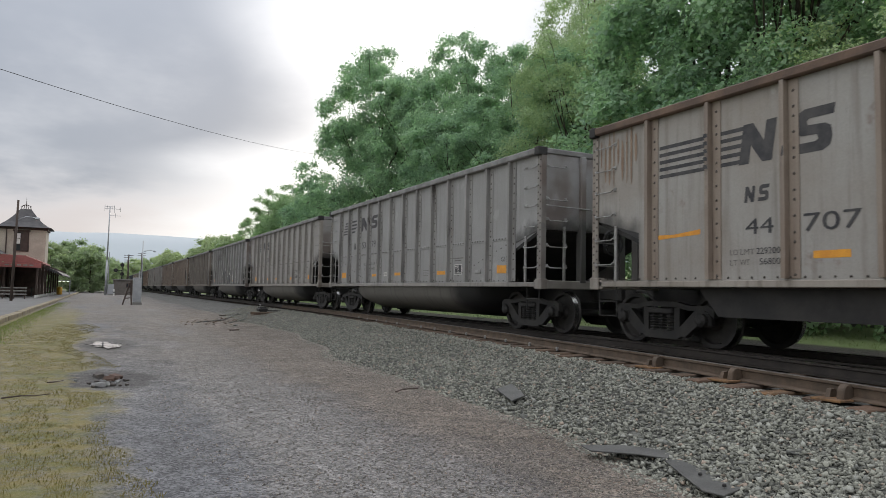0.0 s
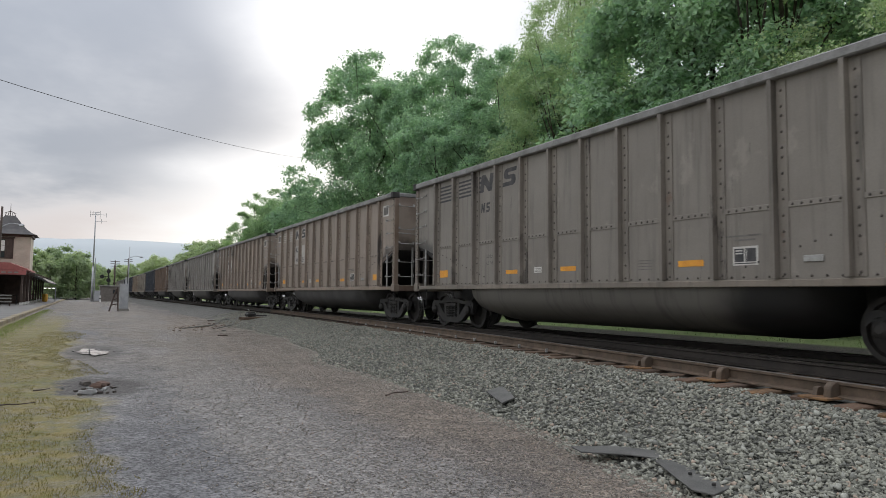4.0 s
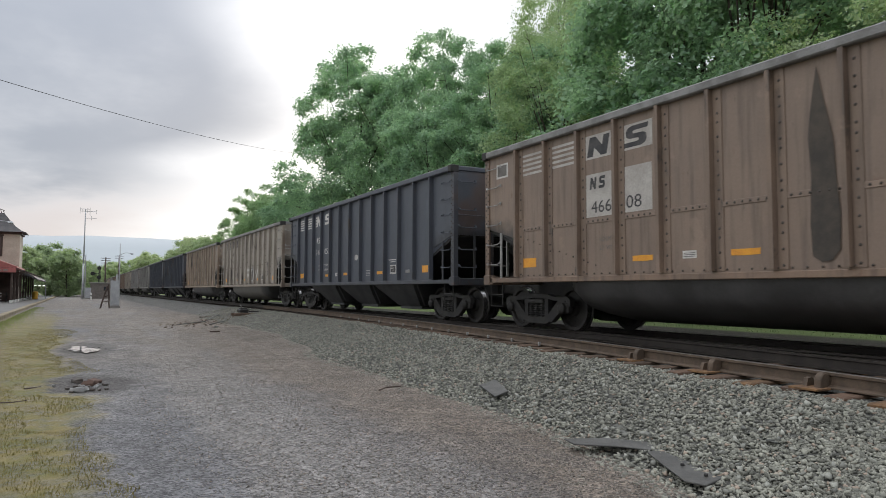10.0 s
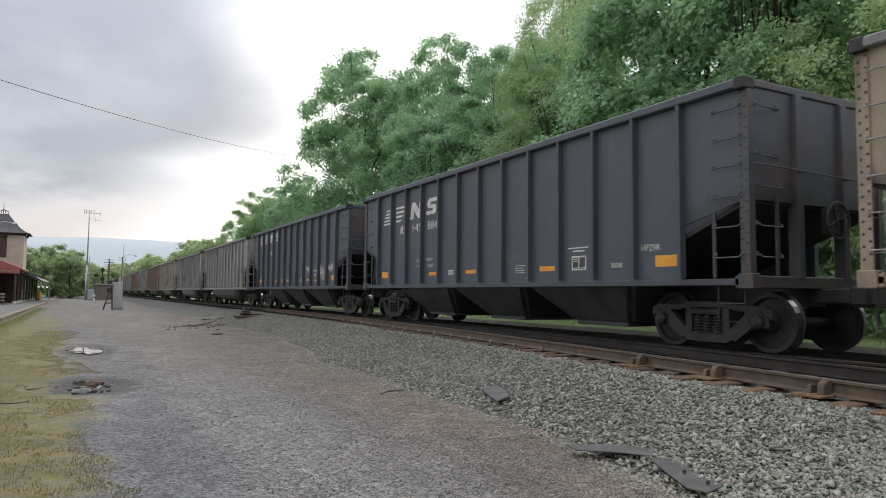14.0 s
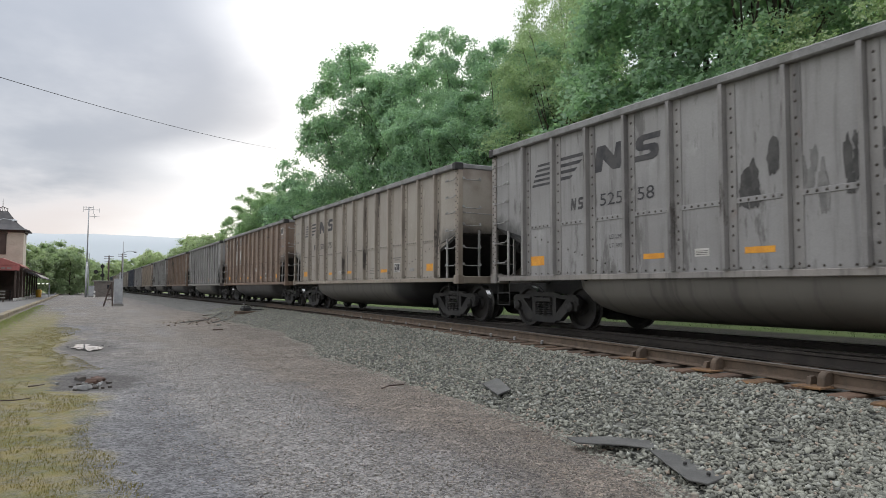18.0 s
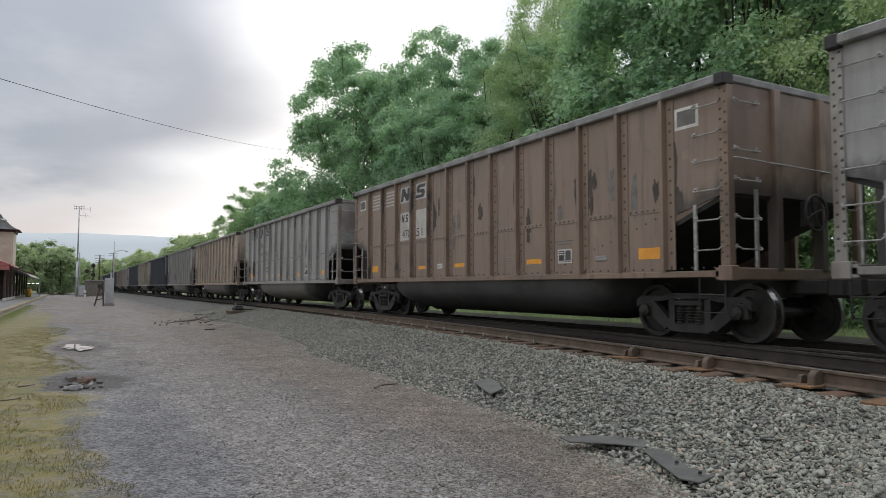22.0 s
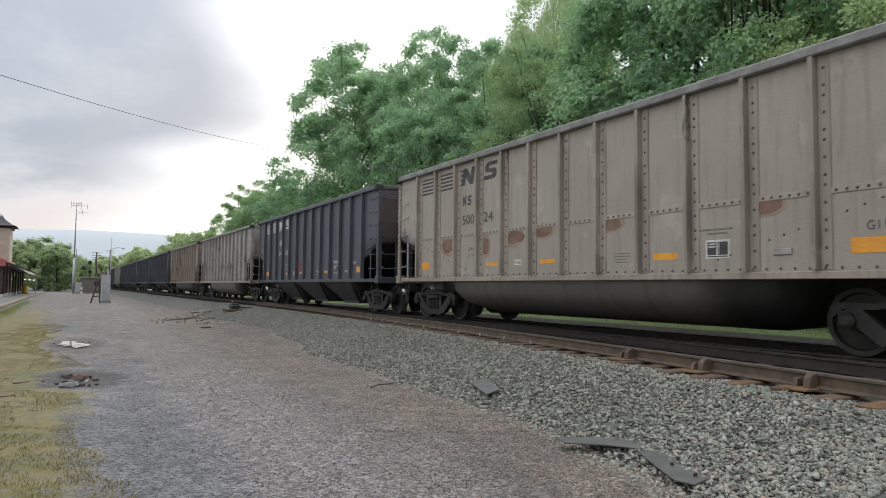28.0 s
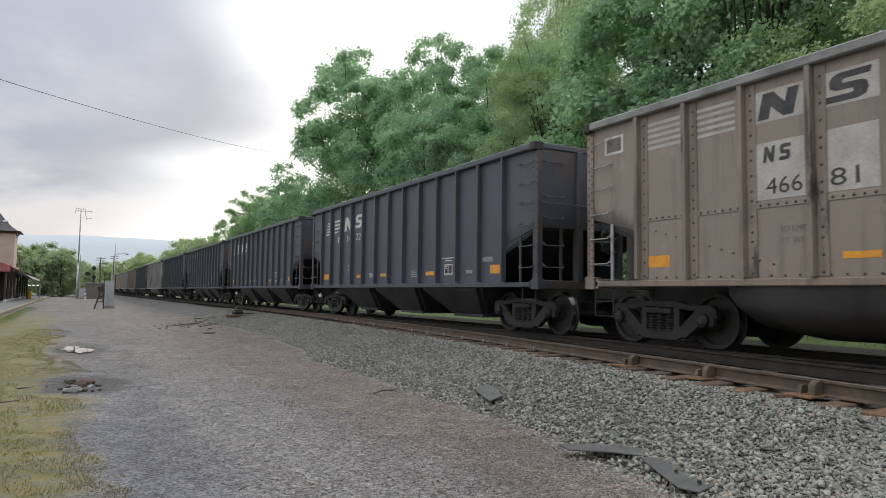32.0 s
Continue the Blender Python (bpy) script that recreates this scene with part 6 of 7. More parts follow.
big = tree_shape("maple_tree", 1, 25, 7.6, 2.0, 190, 16, 34, 0.225, MAPLE, "tall dark green maple behind the track", bough_r=0.185, spray_r=0.62)
wide = tree_shape("maple_tree", 2, 18, 6.3, 1.5, 150, 16, 34, 0.19, MAPLE, "broad leafy green maple behind the track", bough_r=0.185, spray_r=0.52)
slim = tree_shape("maple_tree", 3, 19, 5.2, 1.5, 140, 16, 34, 0.17, MAPLE, "dense green tree above the coal cars", bough_r=0.19, spray_r=0.46)
airy = tree_shape("young_tree", 4, 20, 5.4, 2.0, 130, 14, 40, 0.13, PALE, "airy pale green tree in young leaf", lobes=0.15, bough_r=0.19, spray_r=0.6)
shrub = tree_shape("shrub", 5, 4.6, 2.8, 0.05, 26, 12, 26, 0.18, MIDGREEN, "green shrub at the foot of the trees", bough_r=0.3, spray_r=0.45)
far = tree_shape("far_tree", 6, 12, 5.4, 0.2, 60, 9, 28, 0.40, HAZEGREEN, "distant tree with haze painted into its green", lobes=0.12, bough_r=0.22, spray_r=0.75)

plant(big, 25.0, 64.0, 0.96, 20, True, wide=0.98)
plant(big, 26.5, 55.0, 0.86, 200, wide=0.85)
plant(big, 26.5, 44.5, 0.77, 95, wide=0.74)
plant(wide, 22.5, 77.0, 0.76, 40, True, wide=0.85)
plant(wide, 22.5, 41.5, 0.80, 110, wide=0.9)
plant(slim, 23.5, 35.5, 0.80, 0, True)
plant(slim, 24.5, 30.0, 0.80, 140)
plant(airy, 28.0, 34.5, 1.25, 0, True, wide=0.62)
plant(airy, 21.5, 27.0, 0.72, 120)
plant(wide, 22.0, 19.0, 0.98, 260)
plant(slim, 20.5, 14.5, 0.90, 60)
plant(airy, 20.0, 9.0, 0.75, 75)
plant(wide, 23.0, 90.0, 0.78, 300, leaf=MIDGREEN)
plant(slim, 22.5, 102.0, 0.78, 30, leaf=MIDGREEN)
plant(wide, 24.0, 114.0, 0.58, 80, leaf=MIDGREEN)
plant(wide, 26.0, 128.0, 0.52, 150, leaf=MIDGREEN)
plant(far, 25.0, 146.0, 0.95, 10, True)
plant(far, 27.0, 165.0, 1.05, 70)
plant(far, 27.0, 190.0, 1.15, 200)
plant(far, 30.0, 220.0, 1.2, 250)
rng = random.Random(8)
shrub_first = True
for y in [-3, 2, 7, 11, 15, 20, 25, 30, 35, 41, 47, 53, 60, 68, 76, 85, 95]:
    plant(shrub, 20.4 + rng.uniform(-0.8, 1.2), y + rng.uniform(-1, 1), rng.uniform(0.8, 1.25), rng.uniform(0, 360), shrub_first)
    shrub_first = False
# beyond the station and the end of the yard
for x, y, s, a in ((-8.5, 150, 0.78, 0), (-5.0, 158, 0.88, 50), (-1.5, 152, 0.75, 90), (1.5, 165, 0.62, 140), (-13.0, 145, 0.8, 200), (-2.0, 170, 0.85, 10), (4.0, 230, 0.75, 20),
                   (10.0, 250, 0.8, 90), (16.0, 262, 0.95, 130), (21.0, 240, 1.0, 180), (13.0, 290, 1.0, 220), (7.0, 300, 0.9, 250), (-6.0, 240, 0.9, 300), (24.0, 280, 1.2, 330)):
    plant(far, x, y, s, a, label="round tree beyond the station, haze painted into its green")
plant(slim, -11.5, 71.0, 0.62, 45, label="green tree beside the station platform", leaf=MIDGREEN)


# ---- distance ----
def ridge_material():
    m, nt, b = material("hazed_wooded_ridge", 0.95)
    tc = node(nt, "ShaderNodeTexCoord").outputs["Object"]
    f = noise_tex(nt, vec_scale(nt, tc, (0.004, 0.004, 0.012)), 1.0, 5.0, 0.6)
    # distance haze is put into the ridge's blue-grey colour
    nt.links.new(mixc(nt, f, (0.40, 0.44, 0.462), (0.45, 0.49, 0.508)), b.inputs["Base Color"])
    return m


def make_ridge():
    verts, faces = [], []
    for i in range(121):
        a = radians(-70 + i * 1.2)
        d = 3000 + 260 * noise.noise(Vector((i * 0.09, 2, 0)))
        h = 232 + 16 * noise.noise(Vector((i * 0.06, 0, 0))) + 5 * noise.noise(Vector((i * 0.5, 0, 7)))
        for k, (back, f) in enumerate(((0, 0.0), (120, 0.35), (300, 0.75), (480, 1.0), (900, 0.6))):
            verts.append(((d + back) * math.sin(a), (d + back) * math.cos(a), -2 + h * f))
    for i in range(120):
        for k in range(4):
            faces.append((i * 5 + k, (i + 1) * 5 + k, (i + 1) * 5 + k + 1, i * 5 + k + 1))
    tagged(new("backdrop", mesh_np("backdrop", verts, faces, ridge_material(), True)), "long wooded ridge on the horizon, painted haze blue", "hill", kind="structure")


make_ridge()


# ---- grass ----
def blade_material(name, a, b_):
    m, nt, b = material(name, 0.8)
    isl = node(nt, "ShaderNodeNewGeometry").outputs["Random Per Island"]
    nt.links.new(mixc(nt, isl, a, b_), b.inputs["Base Color"])
    return m


def make_grass(name, count, pick, height, width, mat, label, seed):
    rng = np.random.default_rng(seed)
    vs, k = [], 0
    for _ in range(count):
        x, y, z = pick(rng)
        h, w, a = height * rng.uniform(0.5, 1.3), width * rng.uniform(0.6, 1.2), rng.uniform(0, 6.28)
        lx, ly = rng.normal(0, 0.5) * h, rng.normal(0, 0.5) * h
        dx, dy = math.cos(a) * w, math.sin(a) * w
        vs += [(x - dx, y - dy, z - 0.01), (x + dx, y + dy, z - 0.01), (x + lx, y + ly, z + h)]
    f = np.arange(len(vs)).reshape(-1, 3)
    tagged(new(name, mesh_np(name, vs, f, mat)), label, "grass", kind="stuff")


def lot_grass(rng):
    while True:
        y = 3.5 + 26 * rng.random() ** 1.5
        edge = 0.45 - 0.03 * y + 0.55 * noise.noise(Vector((0.5, y * 0.5, 1))) + 0.2
        x = edge - abs(rng.normal(0, 1.3))
        if noise.noise(Vector((x * 0.9, y * 0.5, 5))) > -0.28 and noise.noise(Vector((x * 4, y * 3, 2))) > -0.2 and x > -4.5 and ((x - 0.25) / 0.9) ** 2 + ((y - 12.4) / 1.6) ** 2 > 1 and ((x - 0.27) / 0.8) ** 2 + ((y - 19.6) / 2.4) ** 2 > 1:
            return x, y, lot_z(x, y)


def bank_grass(rng):
    x, y = 17.1 + 3.0 * rng.random(), -2 + 60 * rng.random() ** 1.3
    return x, y, lot_z(x, y)


def kerb_grass(rng):
    y = 20 + 45 * rng.random() ** 1.4
    x = -3.12 + 0.2 + abs(rng.normal(0, 0.35))
    return x, y, lot_z(x, y)


make_grass("dry_grass", 42000, lot_grass, 0.022, 0.005, blade_material("yellowed_grass", (0.14, 0.13, 0.027), (0.225, 0.182, 0.052)), "short yellowed grass on the lot", 4)
make_grass("bank_grass", 6000, bank_grass, 0.10, 0.012, blade_material("fresh_grass", (0.13, 0.19, 0.065), (0.22, 0.27, 0.11)), "fresh green grass beyond the rails", 5)
make_grass("kerb_grass", 6000, kerb_grass, 0.06, 0.011, blade_material("kerb_grass_blades", (0.14, 0.20, 0.04), (0.22, 0.25, 0.07)), "fresh green grass along the platform kerb", 6)


def make_steps():
    """Concrete steps with white handrail posts on the far bank."""
    x, y = 21.6, 13.0
    z0 = lot_z(x, y)
    st = empty("garden_steps", (x, y, z0 - 0.05))
    conc = mottled("old_step_concrete", (0.24, 0.23, 0.21), (0.17, 0.165, 0.15), 2.0, 0.9)
    white = mottled("white_post_paint", (0.7, 0.69, 0.66), (0.58, 0.57, 0.55), 3.0, 0.6)
    for k in range(4):
        part("tread", box((-0.35 + 0.3 * k, -0.75, 0), (1.2, 0.75, 0.18 * (k + 1)), 0.015), conc, st)
    for s in (-0.9, 0.9):
        part("cheek_wall", box((-0.2, s - 0.1, 0), (1.3, s + 0.1, 0.55), 0.02), conc, st)
        part("post", tube([(-0.4, s, 0), (-0.4, s, 1.0)], 0.045, 8), white, st)
        part("handrail", tube([(-0.4, s, 0.95), (1.2, s, 1.5)], 0.03, 6), white, st)
    tagged(st, "grey concrete steps with white handrail posts", "steps")


make_steps()


# ---- station and lineside ----
STUCCO = mottled("cream_stucco", (0.50, 0.44, 0.36), (0.42, 0.365, 0.30), 0.8, 0.9)
SLATE = mottled("dark_slate", (0.055, 0.052, 0.055), (0.085, 0.08, 0.08), 1.5, 0.7)
REDMETAL = mottled("red_painted_metal", (0.42, 0.13, 0.12), (0.33, 0.10, 0.09), 1.2, 0.6)
DARKWOOD = mottled("dark_brown_wood", (0.05, 0.032, 0.025), (0.075, 0.05, 0.04), 2.0, 0.7)
CONCRETE = mottled("worn_concrete", (0.30, 0.285, 0.26), (0.21, 0.20, 0.185), 0.7, 0.9)
PAVING = mottled("grey_platform_paving", (0.125, 0.125, 0.125), (0.10, 0.099, 0.096), 0.6, 0.9)
POLEWOOD = mottled("weathered_pole_wood", (0.085, 0.062, 0.05), (0.055, 0.042, 0.035), 1.5, 0.9)
SILVER = mottled("silver_painted_steel", (0.42, 0.43, 0.44), (0.33, 0.34, 0.35), 1.8, 0.5, 0.3)
HUTWALL = mottled("grey_brown_block", (0.20, 0.175, 0.155), (0.15, 0.135, 0.12), 1.2, 0.9)
YELLOW = mottled("yellow_plastic", (0.62, 0.34, 0.03), (0.52, 0.28, 0.03), 3.0, 0.5)
WHITEPAINT = mottled("white_paint", (0.74, 0.73, 0.70), (0.62, 0.61, 0.58), 2.5, 0.6)
BLACKRUBBER = mottled("black_rubber_mat", (0.060, 0.060, 0.057), (0.095, 0.095, 0.088), 3.0, 0.7, bump_d=0.004)


def glass_material():
    m, nt, b = material("dark_window_glass", 0.08)
    b.inputs["Base Color"].default_value = (0.03, 0.035, 0.04, 1)
    b.inputs["Specular IOR Level"].default_value = 0.6
    return m


GLASS = glass_material()
PLAT = LOT + 0.17


KERB = mottled("yellowed_kerb_stone", (0.24, 0.195, 0.115), (0.16, 0.135, 0.095), 1.2, 0.9)


def make_platform():
    p = setting("pavement", box((-15.0, 18, LOT - 0.3), (-3.5, 172, PLAT)), PAVING, "grey paved station platform", "platform")
    rng = random.Random(2)
    me = to_mesh("kerb_stone", box((-0.16, -0.9, -0.22), (0.16, 0.9, 0.11), 0.02), KERB)
    for k in range(84):
        o = part("kerb_stone", me, None, p, loc=(-3.34 + rng.uniform(-0.02, 0.02), 19 + k * 1.82, LOT + 0.075 + rng.uniform(-0.015, 0.015)))
        o.rotation_euler = (0, 0, rng.uniform(-0.012, 0.012))


make_platform()


def window_into(parent, x0, x1, z0, z1, y):
    w = part("window", box((x0 - 0.14, y - 0.07, z0 - 0.14), (x1 + 0.14, y - 0.004, z1 + 0.2), 0.02), DARKWOOD, parent)
    part("pane", box((x0, y - 0.085, z0), (x1, y - 0.074, z1)), GLASS, w)
    mid = (x0 + x1) / 2
    for a, b in ((x0, mid), (mid, x1)):
        part("casement", box((a - 0.02 if a == x0 else a + 0.08, y - 0.11, z0), (a + 0.06 if a == x0 else b, y - 0.09, z1), 0.008), DARKWOOD, w)
    part("mullion", box((mid - 0.07, y - 0.115, z0), (mid + 0.07, y - 0.09, z1), 0.01), DARKWOOD, w)
    for k in (1, 2):
        z = z0 + (z1 - z0) * k / 3
        part("glazing_bar", box((x0, y - 0.108, z - 0.03), (x1, y - 0.088, z + 0.03), 0.006), DARKWOOD, w)
    part("blind", box((x0 + 0.1, y - 0.088, z0 + (z1 - z0) * 0.36), (mid - 0.1, y - 0.086, z1 - 0.1)), WHITEPAINT, w, "pale drawn blind")
    part("blind", box((mid + 0.12, y - 0.088, z0 + (z1 - z0) * 0.36), (x1 - 0.1, y - 0.086, z1 - 0.1)), WHITEPAINT, w, "pale drawn blind")
    part("lintel", box((x0 - 0.25, y - 0.14, z1 + 0.12), (x1 + 0.25, y - 0.005, z1 + 0.3), 0.02), DARKWOOD, w)


def flared_roof(x0, x1, y0, y1, z, top_z, over, flat):
    """A concave hipped roof that flares out at its eaves."""
    bm = bmesh.new()
    cx, cy, hx, hy = (x0 + x1) / 2, (y0 + y1) / 2, (x1 - x0) / 2 + over, (y1 - y0) / 2 + over
    rings = []
    for f in (0.0, 0.05, 0.22, 0.45, 0.72, 1.0):
        s = (1 - f) ** 1.0
        w = flat / hx + (1 - flat / hx) * (1 - f)
        w2 = flat / hy + (1 - flat / hy) * (1 - f)
        zz = z + (top_z - z) * (f ** 1.55)
        rings.append([bm.verts.new((cx + sx * hx * w, cy + sy * hy * w2, zz)) for sx, sy in ((-1, -1), (1, -1), (1, 1), (-1, 1))])
    for u, w in zip(rings, rings[1:]):
        for k in range(4):
            bm.faces.new((u[k], u[(k + 1) % 4], w[(k + 1) % 4], w[k]))
    bm.faces.new(rings[0][::-1])
    bm.faces.new(rings[-1])
    return bm


def make_station():
    st = empty("station_building", (0, 0, PLAT))
    tagged(st, "cream stucco station with a slate-roofed tower and red canopy", "station")
    o = -PLAT

    def z(v):
        return v + o
    ty = 88.0
    part("tower_wall", box((-9.9, ty, z(3.0)), (-5.5, ty + 4.4, z(7.15)), 0.02), STUCCO, st, "cream stucco tower")
    # shade under the canopy is painted: lower walls take the dark wood colour
    part("tower_base", box((-9.88, ty + 0.02, z(PLAT)), (-5.52, ty + 4.38, z(3.0))), DARKWOOD, st, "tower base painted dark for the canopy's shade")
    part("cornice", box((-10.05, ty - 0.15, z(6.85)), (-5.35, ty + 4.55, z(7.15)), 0.03), DARKWOOD, st)
    part("tower_roof", flared_roof(-9.9, -5.5, ty, ty + 4.4, z(7.1), z(9.3), 0.55, 0.5), SLATE, st, "dark flared slate roof")
    cr = bmesh.new()
    for k in range(5):
        x = -8.2 + k * 0.25
        tube_into(cr, [(x, ty + 1.7, z(9.25)), (x + (0.12 if k < 2 else -0.12 if k > 2 else 0), ty + 1.7, z(9.6 + 0.12 * (2 - abs(k - 2))))], 0.035, 5)
    tube_into(cr, [(-8.25, ty + 1.7, z(9.55)), (-7.7, ty + 1.7, z(9.8)), (-7.15, ty + 1.7, z(9.55))], 0.035, 5)
    part("cresting", cr, DARKWOOD, st, "dark iron cresting")
    part("finial", tube([(-7.7, ty + 1.7, z(9.6)), (-7.7, ty + 1.7, z(10.7))], 0.045, 6, 0.01), DARKWOOD, st)
    window_into(st, -8.42, -7.25, z(4.55), z(6.5), ty)
    part("downpipe", tube([(-9.25, ty - 0.08, z(6.9)), (-9.25, ty - 0.08, z(3.4))], 0.06, 6), DARKWOOD, st)
    # lower wing
    part("wing_wall", box((-17.0, 78.5, z(PLAT)), (-9.0, 87.9, z(3.6)), 0.02), DARKWOOD, st, "wing wall painted dark for shade")
    part("wing_roof", prism([(-17.6, z(3.55)), (-8.3, z(3.55)), (-9.9, z(4.6)), (-13, z(5.2)), (-16, z(4.6))], 1, 77.8, 88.2), SLATE, st, "brown shingled roof")
    part("rear_wall", box((-15.0, 92.5, z(PLAT)), (-7.6, 112.0, z(3.6)), 0.02), DARKWOOD, st, "waiting-room wall painted dark for the canopy's shade")
    part("rear_roof", prism([(-15.6, z(3.6)), (-7.0, z(3.6)), (-11, z(5.3))], 1, 92.4, 112.6), SLATE, st)
    for k, x in enumerate((-8.6, -7.9)):
        part("door", box((x - 0.28, 87.86, z(PLAT)), (x + 0.28, 87.93, z(1.75)), 0.01), DARKWOOD, st)
    # canopy along the platform
    part("canopy_roof", prism([(-9.0, z(3.62)), (-6.4, z(3.55)), (-4.9, z(2.95)), (-4.9, z(2.87)), (-9.0, z(2.87))], 1, 76.0, 88.0), REDMETAL, st, "red seamed metal canopy roof")
    for k in range(9):
        x = -8.6 + k * 0.45
        seam = bmesh.new()
        zz = 3.62 - 0.02 * k if x < -6.4 else 3.55 - (x + 6.4) * 0.4
        box_into(seam, (x - 0.02, 76.0, z(zz)), (x + 0.02, 88.0, z(zz + 0.06)))
        part("roof_seam", seam, REDMETAL, st)
    part("fascia", box((-8.4, 75.9, z(2.42)), (-5.0, 75.99, z(2.84)), 0.01), REDMETAL, st, "red fascia board with a worn sign")
    for k in range(5):
        part("sign_mark", box((-8.0 + k * 0.5, 75.885, z(2.58)), (-7.65 + k * 0.5, 75.897, z(2.70))), CONCRETE, st)
    bm = bmesh.new()
    prof = [(-9.0, 2.95), (-7.0, 2.95), (-5.2, 2.75), (-4.2, 2.35), (-3.7, 1.95), (-3.75, 1.85), (-4.4, 2.2), (-5.4, 2.55), (-9.0, 2.7)]
    prism_into(bm, [(a, z(b)) for a, b in prof], 1, 88.2, 114.0)
    bmesh.ops.recalc_face_normals(bm, faces=bm.faces)
    part("far_canopy", bm, SLATE, st, "dark curved canopy over the platform")
    for y in (76.2, 80, 84, 88.4, 93, 98, 103, 108, 113):
        p = part("canopy_post", box((-5.42, y - 0.09, z(PLAT)), (-5.24, y + 0.09, z(2.9)), 0.02), DARKWOOD, st)
        part("post_base", box((-5.46, y - 0.13, z(PLAT)), (-5.20, y + 0.13, z(PLAT + 0.28)), 0.02), WHITEPAINT, p, "white painted post foot")
        br = bmesh.new()
        tube_into(br, [(-5.33, y, z(1.95)), (-5.1, y, z(2.4)), (-4.7, y, z(2.62)), (-4.3, y, z(2.6))], 0.05, 5)
        part("bracket", br, DARKWOOD, p)
    for y in (78, 82, 86):
        part("canopy_post", box((-8.3, y - 0.09, z(PLAT)), (-8.12, y + 0.09, z(2.9)), 0.02), DARKWOOD, st)
    return st


make_station()


def make_bench(x, y):
    b = empty("platform_bench", (x, y, PLAT))
    for k in range(3):
        part("slat", box((-0.9, -0.25 + k * 0.17, 0.42), (0.9, -0.12 + k * 0.17, 0.46), 0.008), DARKWOOD, b)
    for k in range(3):
        part("back_slat", box((-0.9, 0.27, 0.55 + k * 0.16), (0.9, 0.31, 0.66 + k * 0.16), 0.008), POLEWOOD, b)
    for s in (-0.75, 0.75):
        part("leg", box((s - 0.04, -0.24, 0), (s + 0.04, -0.16, 0.42), 0.008), STEEL_DARK, b)
        part("leg", box((s - 0.04, 0.24, 0), (s + 0.04, 0.31, 1.0), 0.008), STEEL_DARK, b)
    return tagged(b, "dark slatted wooden bench on the platform", "bench", "platform benches")


bench = make_bench(-8.0, 74.0)
copy_thing(bench, pose(-6.9, 82.0, PLAT))
copy_thing(bench, pose(-6.9, 97.0, PLAT))


def make_rail_fence():
    f = empty("rail_fence", (-7.6, 72.0, PLAT))
    for k in range(5):
        part("post", box((-1.7 + k * 0.85 - 0.05, -0.05, 0), (-1.7 + k * 0.85 + 0.05, 0.05, 1.0), 0.01), POLEWOOD, f)
    for zz in (0.35, 0.65, 0.92):
        part("rail_board", box((-1.85, -0.09, zz), (1.85, -0.055, zz + 0.11), 0.008), CONCRETE, f)
    tagged(f, "grey board fence at the platform's edge", "fence")


make_rail_fence()


def make_bin():
    b = empty("litter_bin", (-4.66, 104.8, PLAT))
    bm = bmesh.new()
    lathe_into(bm, [(0.30, 0.0), (0.34, 0.1), (0.36, 0.8), (0.33, 0.86)], 14, Matrix.Rotation(radians(-90), 4, "Y"))
    part("drum", bm, YELLOW, b, smooth=True)
    bm = bmesh.new()
    lathe_into(bm, [(0.37, 0.86), (0.36, 0.95), (0.2, 1.05)], 14, Matrix.Rotation(radians(-90), 4, "Y"))
    part("lid", bm, YELLOW, b)
    tagged(b, "yellow plastic litter bin on the platform", "bin")


make_bin()


def make_green_machine():
    g = empty("vending_box", (-5.9, 101.0, PLAT))
    green = mottled("green_paint", (0.12, 0.26, 0.10), (0.09, 0.20, 0.08), 2.0, 0.6)
    part("body", box((-0.4, -0.35, 0), (0.4, 0.35, 1.0), 0.03), green, g)
    part("front", box((-0.3, -0.37, 0.4), (0.3, -0.354, 0.9)), WHITEPAINT, g)
    tagged(g, "small green box with a white front", "box")


make_green_machine()


def make_platform_lights():
    p = empty("platform_light", (-3.6, 109.0, PLAT))
    part("post", box((-0.07, -0.07, 0), (0.07, 0.07, 1.95), 0.01), SILVER, p)
    part("arm", box((-1.5, -0.04, 1.85), (0.07, 0.04, 1.95), 0.01), SILVER, p)
    glow, nt, b = material("lit_lamp_glass", 0.4)
    b.inputs["Emission Color"].default_value, b.inputs["Emission Strength"].default_value = (1.0, 0.95, 0.82, 1), 1.4
    for k in range(3):
        part("lamp", box((-1.4 + k * 0.5, -0.08, 1.76), (-1.1 + k * 0.5, 0.08, 1.85), 0.02), glow, p, "lit white lamp")
    tagged(p, "low platform light with three lit lamps", "light")


make_platform_lights()


